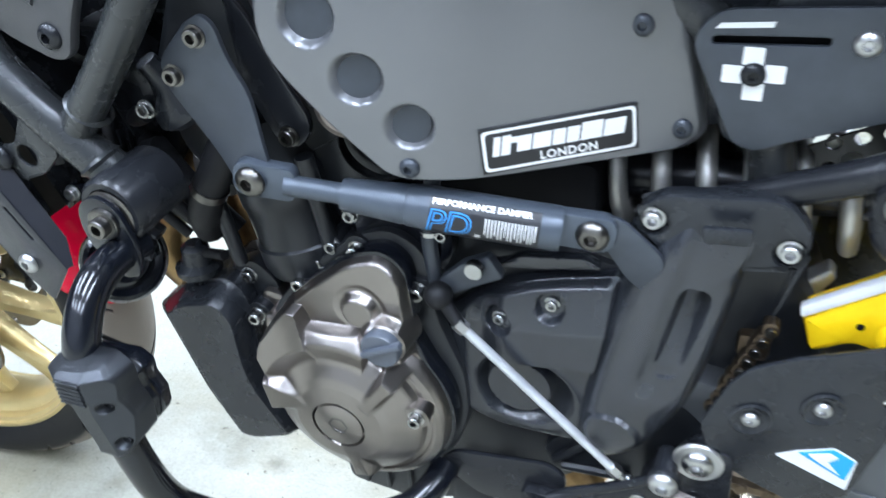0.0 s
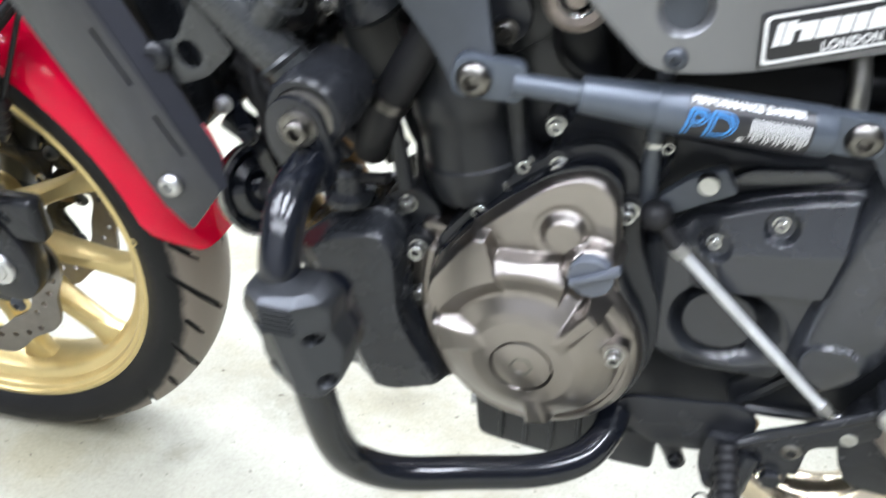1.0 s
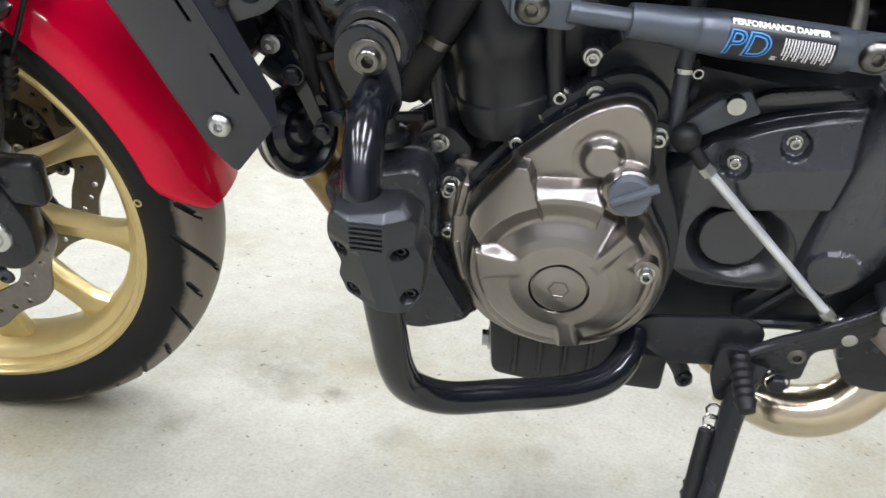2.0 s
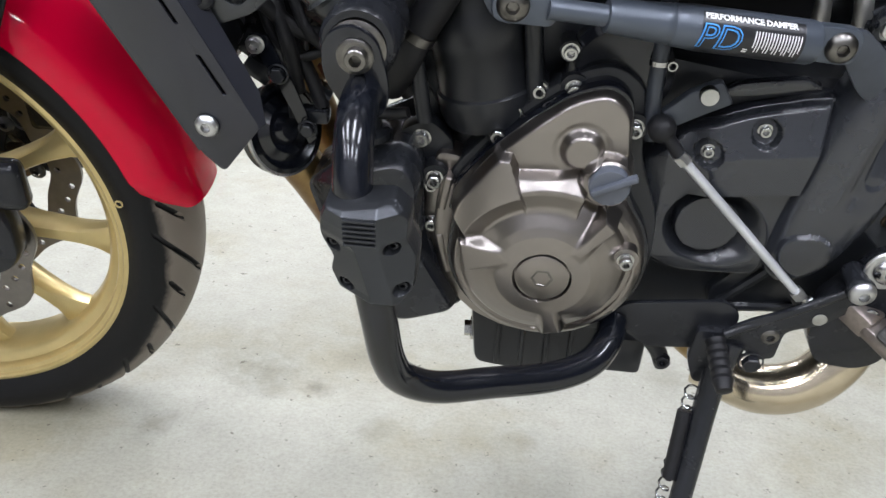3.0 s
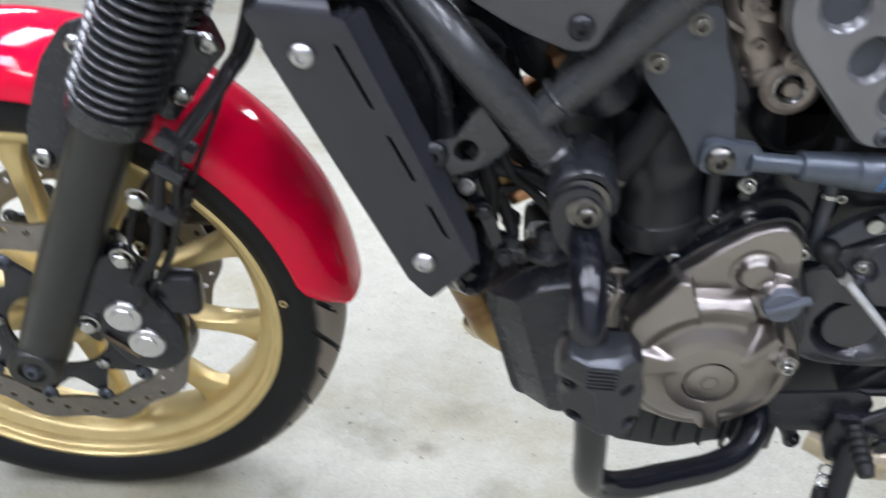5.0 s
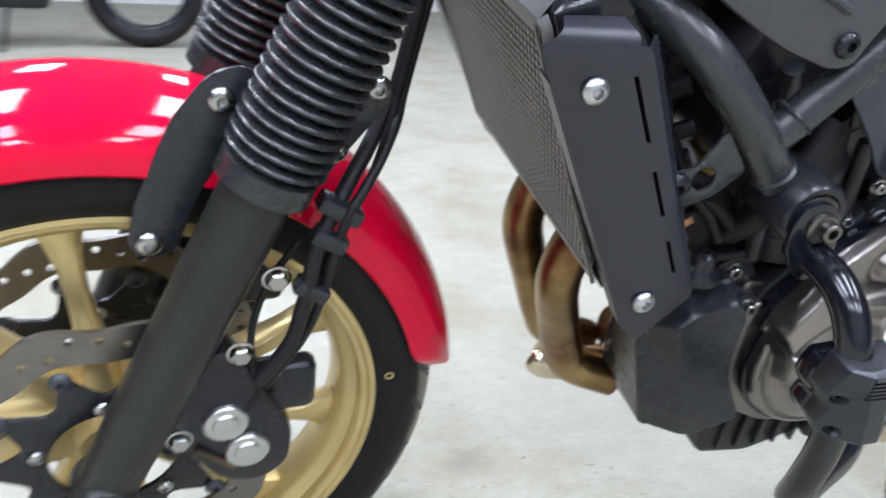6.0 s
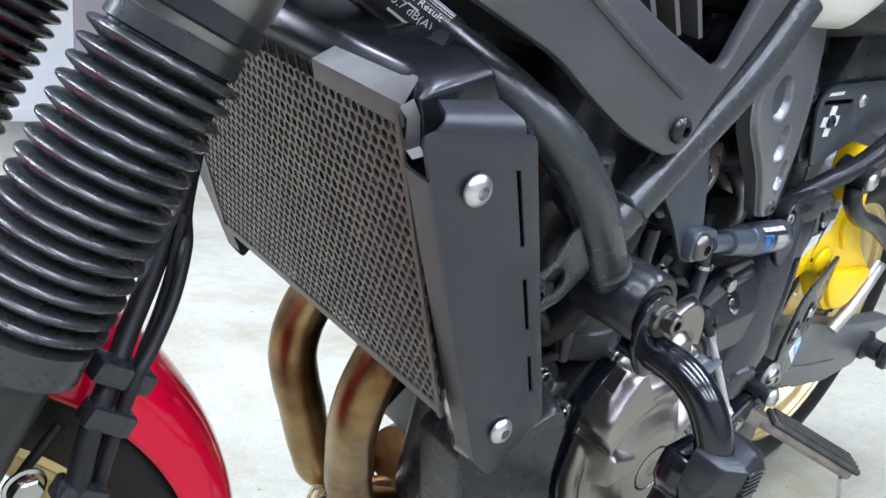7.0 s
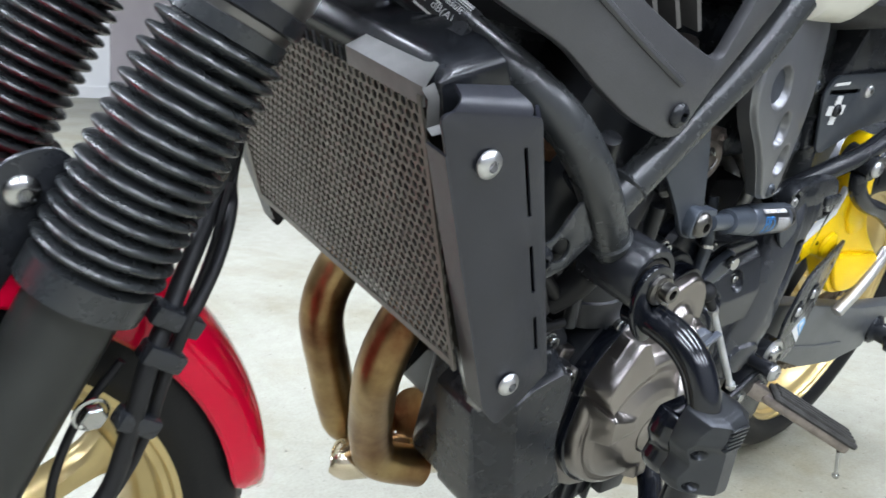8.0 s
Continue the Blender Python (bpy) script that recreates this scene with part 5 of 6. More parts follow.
for _x, _z, _w, _h, _r in ((0.682, 0.738, 0.018, 0.006, 25), (0.716, 0.702, 0.022, 0.005, -30), (0.706, 0.748, 0.014, 0.010, 10), (0.732, 0.730, 0.008, 0.020, 15), (0.688, 0.712, 0.006, 0.022, -20)):
    part("throttle_web", bevelled_box((-_w / 2, -0.012, -_h / 2), (_w / 2, 0.012, _h / 2), Matrix.Translation((_x, -0.098, _z)) @ pose(0, 0, 0, 0, _r, 0), 0.0015), M_CAST, _tb)
part("throttle_spring", tube_bm([Vector((0.738 + 0.013 * math.cos(i * 0.7), -0.096 - i * 0.0004, 0.690 + 0.013 * math.sin(i * 0.7))) for i in range(46)], 0.0011, 6, 1, False), M_STEEL, _tb)
part("intake_boot", lathe_bm([(0.034, 0.0), (0.036, 0.004), (0.032, 0.014), (0.028, 0.018)], y_pose(0.755, -0.085, 0.655), 30), M_RUBBER, engine)
_cs = part("ignition_coil", lathe_bm([(0.026, 0.0), (0.030, 0.006), (0.028, 0.014), (0.012, 0.030), (0.009, 0.055), (0.0, 0.056)], basis((0.592, -0.100, 0.668), (-0.35, -0.35, 0.87)), 26), M_BLACK_PLASTIC, engine)
part("brass_union", lathe_bm([(0.0, 0.012), (0.012, 0.012), (0.012, 0.0), (0.007, 0.0), (0.007, -0.016)], basis((0.554, -0.072, 0.684), (-0.35, -0.2, 0.9)), 6), M_BRASS, _cs)
part("brass_union", lathe_bm([(0.0, 0.012), (0.013, 0.012), (0.013, -0.010), (0.0, -0.010)], basis((0.532, -0.076, 0.578), (-0.2, -0.6, 0.6)), 6), M_BRASS, engine)
bolt(engine, (0.560, -0.118, 0.672), 0.0065)
part("pressure_cap", lathe_bm([(0.022, 0.0), (0.022, 0.006), (0.014, 0.010), (0.013, 0.026), (0.008, 0.030), (0.0, 0.030)], basis((0.560, -0.105, 0.500), (0, 0, 1)), 24), M_BLACK_PLASTIC, engine)
part("nipple", tube_bm([(0.565, -0.105, 0.520), (0.598, -0.112, 0.528)], 0.005, 10), M_RUBBER, engine)
part("wiring_loom", tube_bm([(0.480, -0.12, 0.620), (0.506, -0.12, 0.600), (0.540, -0.115, 0.588), (0.575, -0.11, 0.560)], 0.007, 10), M_RUBBER, engine)
part("wiring_loom", tube_bm([(0.490, -0.11, 0.610), (0.500, -0.125, 0.565), (0.503, -0.130, 0.525)], 0.005, 10), M_RUBBER, engine)
part("air_duct", plate(rounded([(0.470, 0.800), (0.470, 0.715), (0.500, 0.690), (0.520, 0.640), (0.560, 0.620), (0.600, 0.700), (0.600, 0.800)], 0.012, 4), -0.010, 0.12, [], 0.008), M_BLACK_PLASTIC, engine, "black plastic air duct")
part("hose_clip", lathe_bm([(0.0068, -0.002), (0.0080, -0.002), (0.0080, 0.002), (0.0068, 0.002)], basis((0.8012, -0.108, 0.589), (0, 0.1, 1)), 20, True), M_STEEL, engine)
part("clip_ear", lathe_bm([(0.0030, -0.0008), (0.0042, -0.0008), (0.0042, 0.0008), (0.0030, 0.0008)], basis((0.8115, -0.112, 0.588), (0.1, -1, 0)), 16, True), M_STEEL, engine)

# horn
HM = basis((0.4935, -0.127, 0.5105), (0.82, -0.48, 0.30)) @ Matrix.Scale(0.97, 4)
horn = part("horn", lathe_bm([(0.0, 0.006), (0.010, 0.006), (0.014, 0.000), (0.022, 0.003), (0.030, -0.003), (0.036, 0.001), (0.0405, -0.001), (0.0405, -0.014), (0.030, -0.024), (0, -0.026)], HM, 48), M_GLOSS_BLACK, bike, "round black horn")
part("horn_rim", lathe_bm([(0.0402, 0.000), (0.0424, 0.000), (0.0430, -0.002), (0.0424, -0.004), (0.0402, -0.004)], HM, 48, True), M_STEEL, horn, "bright steel rim")
part("horn_bracket", strip([(0.4725, -0.142, 0.6000), (0.4960, -0.143, 0.5560), (0.5175, -0.143, 0.5070)], [(0.4885, -0.142, 0.6010), (0.5080, -0.143, 0.5590), (0.5240, -0.143, 0.5130)], 0.003), M_GLOSS_BLACK, bike)
bolt(bike, (0.4796, -0.146, 0.5948), 0.0060, style="socket", material=M_ALU)
bolt(bike, (0.4967, -0.147, 0.5713), 0.0060, style="hex", material=M_BLACK_SATIN)
bolt(bike, (0.5181, -0.147, 0.5233), 0.0055, style="hex", material=M_BLACK_SATIN)
part("horn_connector", bevelled_box((0.507, -0.134, 0.521), (0.532, -0.118, 0.533), None, 0.002), M_BLACK_PLASTIC, bike)
part("horn_lead", tube_bm([(0.497, -0.115, 0.592), (0.514, -0.116, 0.560), (0.526, -0.122, 0.532)], 0.0065, 12), M_RUBBER, bike)

# ---- crash bar ----
bar = new("crash_bar")
bar.parent = bike
part("bar_tube", tube_bm([(0.580, -0.188, 0.590), (0.579, -0.215, 0.592), (0.580, -0.242, 0.588), (0.582, -0.265, 0.572), (0.585, -0.281, 0.540), (0.594, -0.282, 0.490), (0.601, -0.280, 0.437), (0.606, -0.272, 0.390), (0.616, -0.260, 0.358), (0.644, -0.244, 0.335), (0.690, -0.220, 0.323), (0.745, -0.190, 0.309), (0.780, -0.165, 0.307), (0.798, -0.140, 0.315), (0.803, -0.115, 0.320)], 0.0143, 28, 10), M_GLOSS_BLACK, bar, "gloss black bent tube")
part("mount_plate", plate(rounded([(0.548, 0.604), (0.550, 0.632), (0.569, 0.644), (0.589, 0.634), (0.598, 0.600), (0.596, 0.576), (0.578, 0.566), (0.562, 0.580)], 0.014), -0.210, 0.006), M_GLOSS_BLACK, bar)
part("mount_spacer", lathe_bm([(0.022, 0.0), (0.022, 0.014), (0.018, 0.016), (0.0, 0.016)], y_pose(0.573, -0.188, 0.621), 30), M_PLATED, bar)
part("washer", lathe_bm([(0.0, 0.0), (0.0135, 0.0), (0.0135, 0.003), (0.012, 0.004), (0.0, 0.004)], y_pose(0.574, -0.210, 0.620), 30), M_PLATED, bar)
bolt(bar, (0.576, -0.213, 0.621), 0.0082, h=0.009, material=M_PLATED)
part("lower_plate", plate(rounded([(0.795, 0.325), (0.812, 0.345), (0.905, 0.358), (0.922, 0.345), (0.918, 0.300), (0.840, 0.292)], 0.010), -0.116, 0.006), M_BLACK_SATIN, bar)
bolt(bar, (0.905, -0.117, 0.3165), 0.0095, style="button", material=M_PLATED)


PAD_BOLTS = ((0.5685, 0.505), (0.6110, 0.511), (0.5765, 0.4655), (0.6180, 0.472))


def pad_y(x, z, s):
    """The faceted front: flat ribbed middle, sloping cheeks, chamfered ends, bolt wells."""
    cx = 0.5895 + 0.0145 * max(0.0, min(1.0, (0.530 - z) / 0.065))
    y = -0.3035 + 0.68 * max(0.0, abs(x - cx) - (0.0117 - 0.0035 * step(0.520, 0.508, z) if z < 0.52 else 0.0117))
    y += 1.4 * max(0.0, z - 0.541) + 1.2 * max(0.0, 0.4585 - z)
    for bx, bz in PAD_BOLTS:
        y += 0.008 * (1 - step(0.0047, 0.0060, math.hypot(x - bx, z - bz)))
    return y + 0.004 * step(0.95, 1.0, s) ** 2


_po = rounded([(0.564, 0.544), (0.610, 0.549), (0.622, 0.536), (0.621, 0.516), (0.628, 0.497), (0.626, 0.469), (0.616, 0.455), (0.593, 0.450), (0.570, 0.456), (0.563, 0.471), (0.567, 0.490), (0.557, 0.509), (0.559, 0.529)], 0.004, 4)
pad = part("slider_pad", relief(_po, (0.594, 0.500), pad_y, -0.268, 240, 64), M_PAD, bar, "dark anodised faceted crash pad with ribs")
pad.matrix_basis = Matrix.Translation((0.004, -0.005, 0.0125 + 0.500 * 0.13)) @ Matrix.Diagonal((1, 1, 0.87, 1))
part("pad_back", plate([(0.594 + (p[0] - 0.594) * 0.94, 0.492 + (p[1] - 0.500) * 0.80) for p in _po], -0.2685, 0.026, [], 0.007), M_GLOSS_BLACK, pad)
for _k in range(6):
    part("pad_rib", bevelled_box((0.5782, -0.3056, 0.5155 + _k * 0.0045), (0.6008, -0.3010, 0.5178 + _k * 0.0045), None, 0.0007), M_PAD, pad)
for _x, _z in PAD_BOLTS:
    bolt(pad, (_x, pad_y(_x, _z, 0), _z), 0.0040, h=0.004, style="socket", material=M_BLACK_SATIN)

# ---- performance damper ----
damper = new("performance_damper")
damper.parent = bike
PF, PR = Vector((0.6812, -0.156, 0.6475)), Vector((0.9330, -0.111, 0.6160))
PD = (PR - PF).normalized()


def pd_lathe(prof, seg=32):
    return lathe_bm(prof, basis(PF + Vector((0, -0.004, 0)), PD, (0, 0, 1)), seg)


part("rod", pd_lathe([(0.0, 0.026), (0.0082, 0.026), (0.0082, 0.074), (0.0085, 0.076)]), M_DAMPER, damper)
part("cone", pd_lathe([(0.0080, 0.070), (0.0120, 0.0705), (0.0125, 0.073), (0.0150, 0.112), (0.0155, 0.1175), (0.0150, 0.1185), (0.0150, 0.1200), (0.0158, 0.1210), (0.0168, 0.136), (0.0, 0.136)]), M_DAMPER, damper)
part("body", pd_lathe([(0.0, 0.134), (0.0165, 0.134), (0.0170, 0.136), (0.0170, 0.232), (0.0160, 0.235), (0.0, 0.235)]), M_DAMPER, damper, "dark grey damper body")


def half_wrap(h0, h1, r, a0, a1, n=20):
    m = basis(PF + Vector((0, -0.004, 0)), PD, (0, 0, 1))
    rows = []
    for h in (h0, h1):
        rows.append([m @ Vector((r * math.cos(a0 + (a1 - a0) * i / n), r * math.sin(a0 + (a1 - a0) * i / n), h)) for i in range(n + 1)])
    bm = bmesh.new()
    a = [bm.verts.new(p) for p in rows[0]]
    b = [bm.verts.new(p) for p in rows[1]]
    for i in range(n):
        bm.faces.new((a[i], a[i + 1], b[i + 1], b[i]))
    return bm


def facing_angle():
    m = basis(PF + Vector((0, -0.004, 0)), PD, (0, 0, 1))
    out = m.inverted() @ Vector((PF.x + PD.x * 0.18, -5, PF.z))
    a = math.atan2(out.y, out.x)
    return a, 1 if (m.to_3x3() @ Vector((-math.sin(a), math.cos(a), 0))).z > 0 else -1


_fa, _fs = facing_angle()
label_wrap = part("label", half_wrap(0.1386, 0.2195, 0.01725, _fa - _fs * 1.2, _fa + _fs * 1.15, 28), M_LABEL, damper, "black label with white and blue print")


def wrap_text(name, body, size, h, lift, material, bold=0.0, shear=0.0, spacing=1.0, parent=None, raise_by=0.0):
    """Lays writing round the damper: along its length at h, lifted by an angle."""
    ob = text_mesh(name, body, size, Matrix(), material, parent or label_wrap, bold=bold, shear=shear, spacing=spacing)
    bm = bmesh.new()
    bm.from_mesh(ob.data)
    bmesh.ops.triangulate(bm, faces=bm.faces)
    for _ in range(3):
        bmesh.ops.subdivide_edges(bm, edges=[e for e in bm.edges if e.calc_length() > 0.0022], cuts=1)
        bmesh.ops.triangulate(bm, faces=bm.faces)
    bm.to_mesh(ob.data)
    bm.free()
    m = basis(PF + Vector((0, -0.004, 0)), PD, (0, 0, 1))
    out = m.inverted() @ Vector((PF.x + PD.x * 0.18, -5, PF.z))
    a0 = math.atan2(out.y, out.x)
    sgn = 1 if (m.to_3x3() @ Vector((-math.sin(a0), math.cos(a0), 0))).z > 0 else -1
    for v in ob.data.vertices:
        a = a0 + sgn * (lift + v.co.y / 0.0174)
        r = 0.0174 + v.co.z + raise_by
        v.co = m @ Vector((r * math.cos(a), r * math.sin(a), h + v.co.x))
    return ob


wrap_text("label_title", "PERFORMANCE DAMPER", 0.0066, 0.1765, 0.93, M_WHITE, 0.00022)
wrap_text("label_word", "PD", 0.0270, 0.1530, -0.02, M_BLUE, 0.0005, 0.16, 1.0)
wrap_text("label_word_inner", "PD", 0.0270, 0.1530, -0.02, M_LABEL, -0.0006, 0.16, 1.0, raise_by=0.0004)


def wrap_bars(name, rows, material):
    m = basis(PF + Vector((0, -0.004, 0)), PD, (0, 0, 1))
    out = m.inverted() @ Vector((PF.x + PD.x * 0.18, -5, PF.z))
    a0 = math.atan2(out.y, out.x)
    sgn = 1 if (m.to_3x3() @ Vector((-math.sin(a0), math.cos(a0), 0))).z > 0 else -1
    bm = bmesh.new()
    for h0, h1, l0, l1 in rows:
        n = 5
        a = [[bm.verts.new(m @ Vector((0.0175 * math.cos(a0 + sgn * (l0 + (l1 - l0) * i / n)), 0.0175 * math.sin(a0 + sgn * (l0 + (l1 - l0) * i / n)), h))) for i in range(n + 1)] for h in (h0, h1)]
        for i in range(n):
            bm.faces.new((a[0][i], a[0][i + 1], a[1][i + 1], a[1][i]))
    return part(name, bm, material, label_wrap)


wrap_bars("label_small_print", [(0.1800 + k * 0.0024, 0.1810 + k * 0.0024, -0.42 if k % 3 else -0.22, 0.52) for k in range(16)] + [(0.1735, 0.1775, -0.50, -0.40), (0.1735, 0.1775, -0.36, -0.30)], M_WHITE)
for _nm, _p, _e in (("front_eye", PF, 1), ("rear_eye", PR, -1)):
    _m = basis(_p, PD, (0, 1, 0))
    o = rounded([(-0.016, -0.015), (0.030, -0.014), (0.034, -0.008), (0.034, 0.008), (0.030, 0.014), (-0.016, 0.015)], 0.012, 4)
    bm = plate([(_e * q[0], q[1]) for q in o], -0.006, 0.012, [], 0.0015)
    bmesh.ops.transform(bm, matrix=Matrix.Translation(_p) @ PD.to_track_quat("X", "Z").to_matrix().to_4x4(), verts=bm.verts)
    part(_nm, bm, M_DAMPER, damper)
    bolt(damper, _p + Vector((0, -0.007, 0)), 0.0100, style="button", material=M_PLATED)
part("rear_bracket", plate(rounded([(0.925, 0.625), (0.950, 0.630), (0.985, 0.600), (0.985, 0.560), (0.960, 0.575)], 0.01), -0.110, 0.005), M_GREY_PLATE, damper)
part("upper_bracket", plate(rounded([(0.6395, 0.7620), (0.6540, 0.7690), (0.6636, 0.7607), (0.6690, 0.7362), (0.6830, 0.7100), (0.6900, 0.6720), (0.6960, 0.6460), (0.6830, 0.6290), (0.6660, 0.6340), (0.6500, 0.6620), (0.6120, 0.7070), (0.6080, 0.7290)], [0.009, 0.009, 0.009, 0.02, 0.02, 0.02, 0.012, 0.016, 0.014, 0.03, 0.008, 0.012], 4), -0.150, 0.005, [], 0.001, lambda x, z: -0.146 - 0.14 * max(0.0, 0.709 + 0.10 * (x - 0.65) - z)), M_GREY_PLATE, damper, "flat dark grey steel bracket")
for _x, _z in ((0.6468, 0.7519), (0.6204, 0.7196)):
    bolt(damper, (_x, -0.146, _z), 0.0068, style="socket", material=M_PLATED)
part("stay_arm", plate(rounded([(0.650, 0.778), (0.668, 0.760), (0.690, 0.712), (0.709, 0.680), (0.708, 0.664), (0.694, 0.650), (0.678, 0.654), (0.655, 0.700)], 0.012, 4), -0.113, 0.008, [], 0.002), M_BLACK_SATIN, engine)
bolt(engine, (0.6920, -0.117, 0.6641), 0.0068, material=M_PLATED)

# ---- side panels ----
def panel_y(x, z):
    """How far the side cover stands out, bulging ahead and falling in towards the tank and the tail."""
    def soft_ramp(v, k=0.02):
        return v if v > k else (0.0 if v < -k else (v + k) ** 2 / (4 * k))
    return -0.162 + 0.22 * soft_ramp(x - 0.745) + 0.28 * soft_ramp(x - 0.835) + 0.85 * max(0.0, z - 0.70) ** 2


_side = rounded([(0.698, 0.759), (0.717, 0.853), (0.9465, 0.835), (0.981, 0.763), (0.9995, 0.677), (0.985, 0.666), (0.859, 0.6575), (0.802, 0.658), (0.788, 0.663)], [0.03, 0.05, 0.04, 0.03, 0.020, 0.016, 0.02, 0.02, 0.02], 6)
_cups = ((0.7440, 0.7765, 0.0178), (0.7755, 0.7355, 0.0162), (0.8090, 0.7015, 0.0150))


def side_y(x, z, s):
    """The cover's face with its three round wells and a rolled edge."""
    y = panel_y(x, z) + 0.006 * step(0.955, 1.0, s) ** 2
    for cx, cz, r in _cups:
        y += 0.009 * (1 - step(r - 0.003, r + 0.003, math.hypot(x - cx, z - cz)))
    return y


side = part("side_cover", relief(_side, (0.850, 0.745), side_y, -0.140, 320, 90), M_PANEL, bike, "graphite grey side cover with three round holes and a badge")
for _x, _z, _r in _cups:
    part("hole_cup", lathe_bm([(_r - 0.0005, -0.0070), (_r - 0.003, -0.0068), (0.0, -0.0068)], basis((_x, panel_y(_x, _z), _z), (0.12 + 0.16 * (_x > 0.76), -1, 0.11)), 30), M_GREY_PLATE, side)
for _x, _z in ((0.951, 0.7615), (0.982, 0.6846), (0.807, 0.670)):
    bolt(side, (_x, panel_y(_x, _z), _z), 0.0062, style="button", material=M_GREY_PLATE)

# badge on the side cover: bordered plate with bars, and the town's name
BYAW = math.degrees(math.atan(0.50))
badge = part("badge", bevelled_box((-0.0555, -0.0175, -0.0004), (0.0555, 0.0175, 0.0006), side_pose(0.9045, panel_y(0.9045, 0.686) - 0.0014, 0.686, 5.4, BYAW), 0.0003), M_LABEL, side, "black and white name badge")


def on_badge(u, v, d=0.0014):
    return side_pose(0.9045, panel_y(0.9045, 0.686) - 0.0014, 0.686, 5.4, BYAW) @ Matrix.Translation((u, v, d - 0.0006))


def flat_bar(bm, u0, v0, u1, v1, m, shear=0.0):
    vs = [bm.verts.new(m @ Vector((u + shear * v, v, 0))) for u, v in ((u0, v0), (u1, v0), (u1, v1), (u0, v1))]
    bm.faces.new(vs)


_bm = bmesh.new()
_bo = rounded([(-0.054, -0.016), (0.054, -0.016), (0.054, 0.016), (-0.054, 0.016)], 0.004, 4)
_bi = [(p[0] * 0.955, p[1] * 0.86) for p in _bo]
_vo = [_bm.verts.new(on_badge(p[0], p[1]) @ Vector((0, 0, 0))) for p in _bo]
_vi = [_bm.verts.new(on_badge(p[0], p[1]) @ Vector((0, 0, 0))) for p in _bi]
for _i in range(len(_vo)):
    _bm.faces.new((_vo[_i], _vo[(_i + 1) % len(_vo)], _vi[(_i + 1) % len(_vo)], _vi[_i]))
part("badge_border", _bm, M_WHITE, badge)
_bm = bmesh.new()
for _u0, _v0, _u1, _v1 in ((-0.047, -0.0045, -0.042, 0.0105), (-0.041, -0.0045, -0.0345, 0.0105), (-0.0345, 0.004, -0.030, 0.0085), (-0.030, -0.0035, -0.020, 0.0085), (-0.019, -0.0035, -0.006, 0.0085), (-0.005, -0.0035, 0.004, 0.0085), (0.005, -0.0035, 0.014, 0.0085), (0.015, -0.0035, 0.030, 0.0100), (0.031, -0.0035, 0.046, 0.0090)):
    flat_bar(_bm, _u0, _v0, _u1, _v1, on_badge(0, 0), 0.18)
part("badge_lettering", _bm, M_WHITE, badge)
text_mesh("badge_word", "LONDON", 0.0088, on_badge(0.006, -0.0098), M_WHITE, badge, bold=0.0002, spacing=1.1)
num = part("number_panel", plate(rounded([(0.992, 0.772), (1.006, 0.792), (1.250, 0.812), (1.240, 0.760), (1.111, 0.732), (1.060, 0.712), (1.038, 0.702), (1.025, 0.706)], 0.012), -0.118, 0.004, [rounded([(1.005, 0.7705), (1.070, 0.7745), (1.070, 0.7795), (1.005, 0.7755)], 0.0022, 3)]), M_GREY_PLATE, bike, "dark grey rear side panel with white cross")
# added near-black strip that paints the shade in the panel's slot
part("panel_slot_shade", plate([(1.000, 0.766), (1.080, 0.770), (1.080, 0.784), (1.000, 0.780)], -0.110, 0.002), M_DARK, num)
num.matrix_basis = Matrix.Translation((-0.0863, 0.0480, -0.0775)) @ Matrix.Scale(1.0761, 4)
bolt(num, (1.089, -0.118, 0.778), 0.0065, style="button", material=M_ALU)
bolt(num, (1.031, -0.119, 0.754), 0.006, style="button", material=M_BLACK_SATIN)
part("panel_mark", plate([(1.006, 0.7805), (1.038, 0.7835), (1.039, 0.787), (1.009, 0.784)], -0.1188, 0.0006, [], 0), M_WHITE, num)
for _x, _z in ((1.0190, 0.7530), (1.0430, 0.7550), (1.0298, 0.7652), (1.0322, 0.7428)):
    part("white_square", plate(rounded([(_x - 0.0060, _z - 0.0056), (_x + 0.0060, _z - 0.0056), (_x + 0.0060, _z + 0.0056), (_x - 0.0060, _z + 0.0056)], 0.001, 2), -0.1188, 0.0006, [], 0), M_WHITE, num)

# ---- swingarm, pivot cover, rear wheel ----
rear_wheel = make_wheel(bike, "rear_wheel", Matrix.Translation((1.56, 0.11, 0.310)) @ pose(0, 0, 0, 0, 0, 4), 0.330, 0.088, 0.243, 0.072, 10, 5)
pivot = part("pivot_cover", plate(rounded([(0.965, 0.629), (0.982, 0.647), (1.067, 0.656), (1.089, 0.629), (1.079, 0.602), (1.057, 0.596), (0.993, 0.590)], 0.014, 5), -0.104, 0.018, [circle2(0.979, 0.625, 0.0115, 20), circle2(1.074, 0.614, 0.0115, 20)], 0.003), M_BLACK_PLASTIC, bike, "black sculpted plastic pivot cover")


def pivot_y(x, z, s):
    """A domed cover with a broad shallow trough and a slot that deepens upwards."""
    d, t = off_line(x, z, (1.0310, 0.6400), (0.9940, 0.4650))
    y = -0.090 - 0.030 * max(0.0, 1 - s ** 2.6) ** 0.6 - 0.10 * max(0.0, 0.58 - z)
    y += 0.0055 * (1 - step(0.010, 0.0230, d)) * (1 - step(0.85, 1.0, t))
    d, t = off_line(x, z, (1.0160, 0.5660), (1.0030, 0.5030))
    y += (0.024 - 0.021 * t) * (1 - step(0.0060, 0.0125, d))
    return y - 0.004 * (1 - step(0.0220, 0.0240, math.hypot(x - 0.9650, z - 0.4240)))


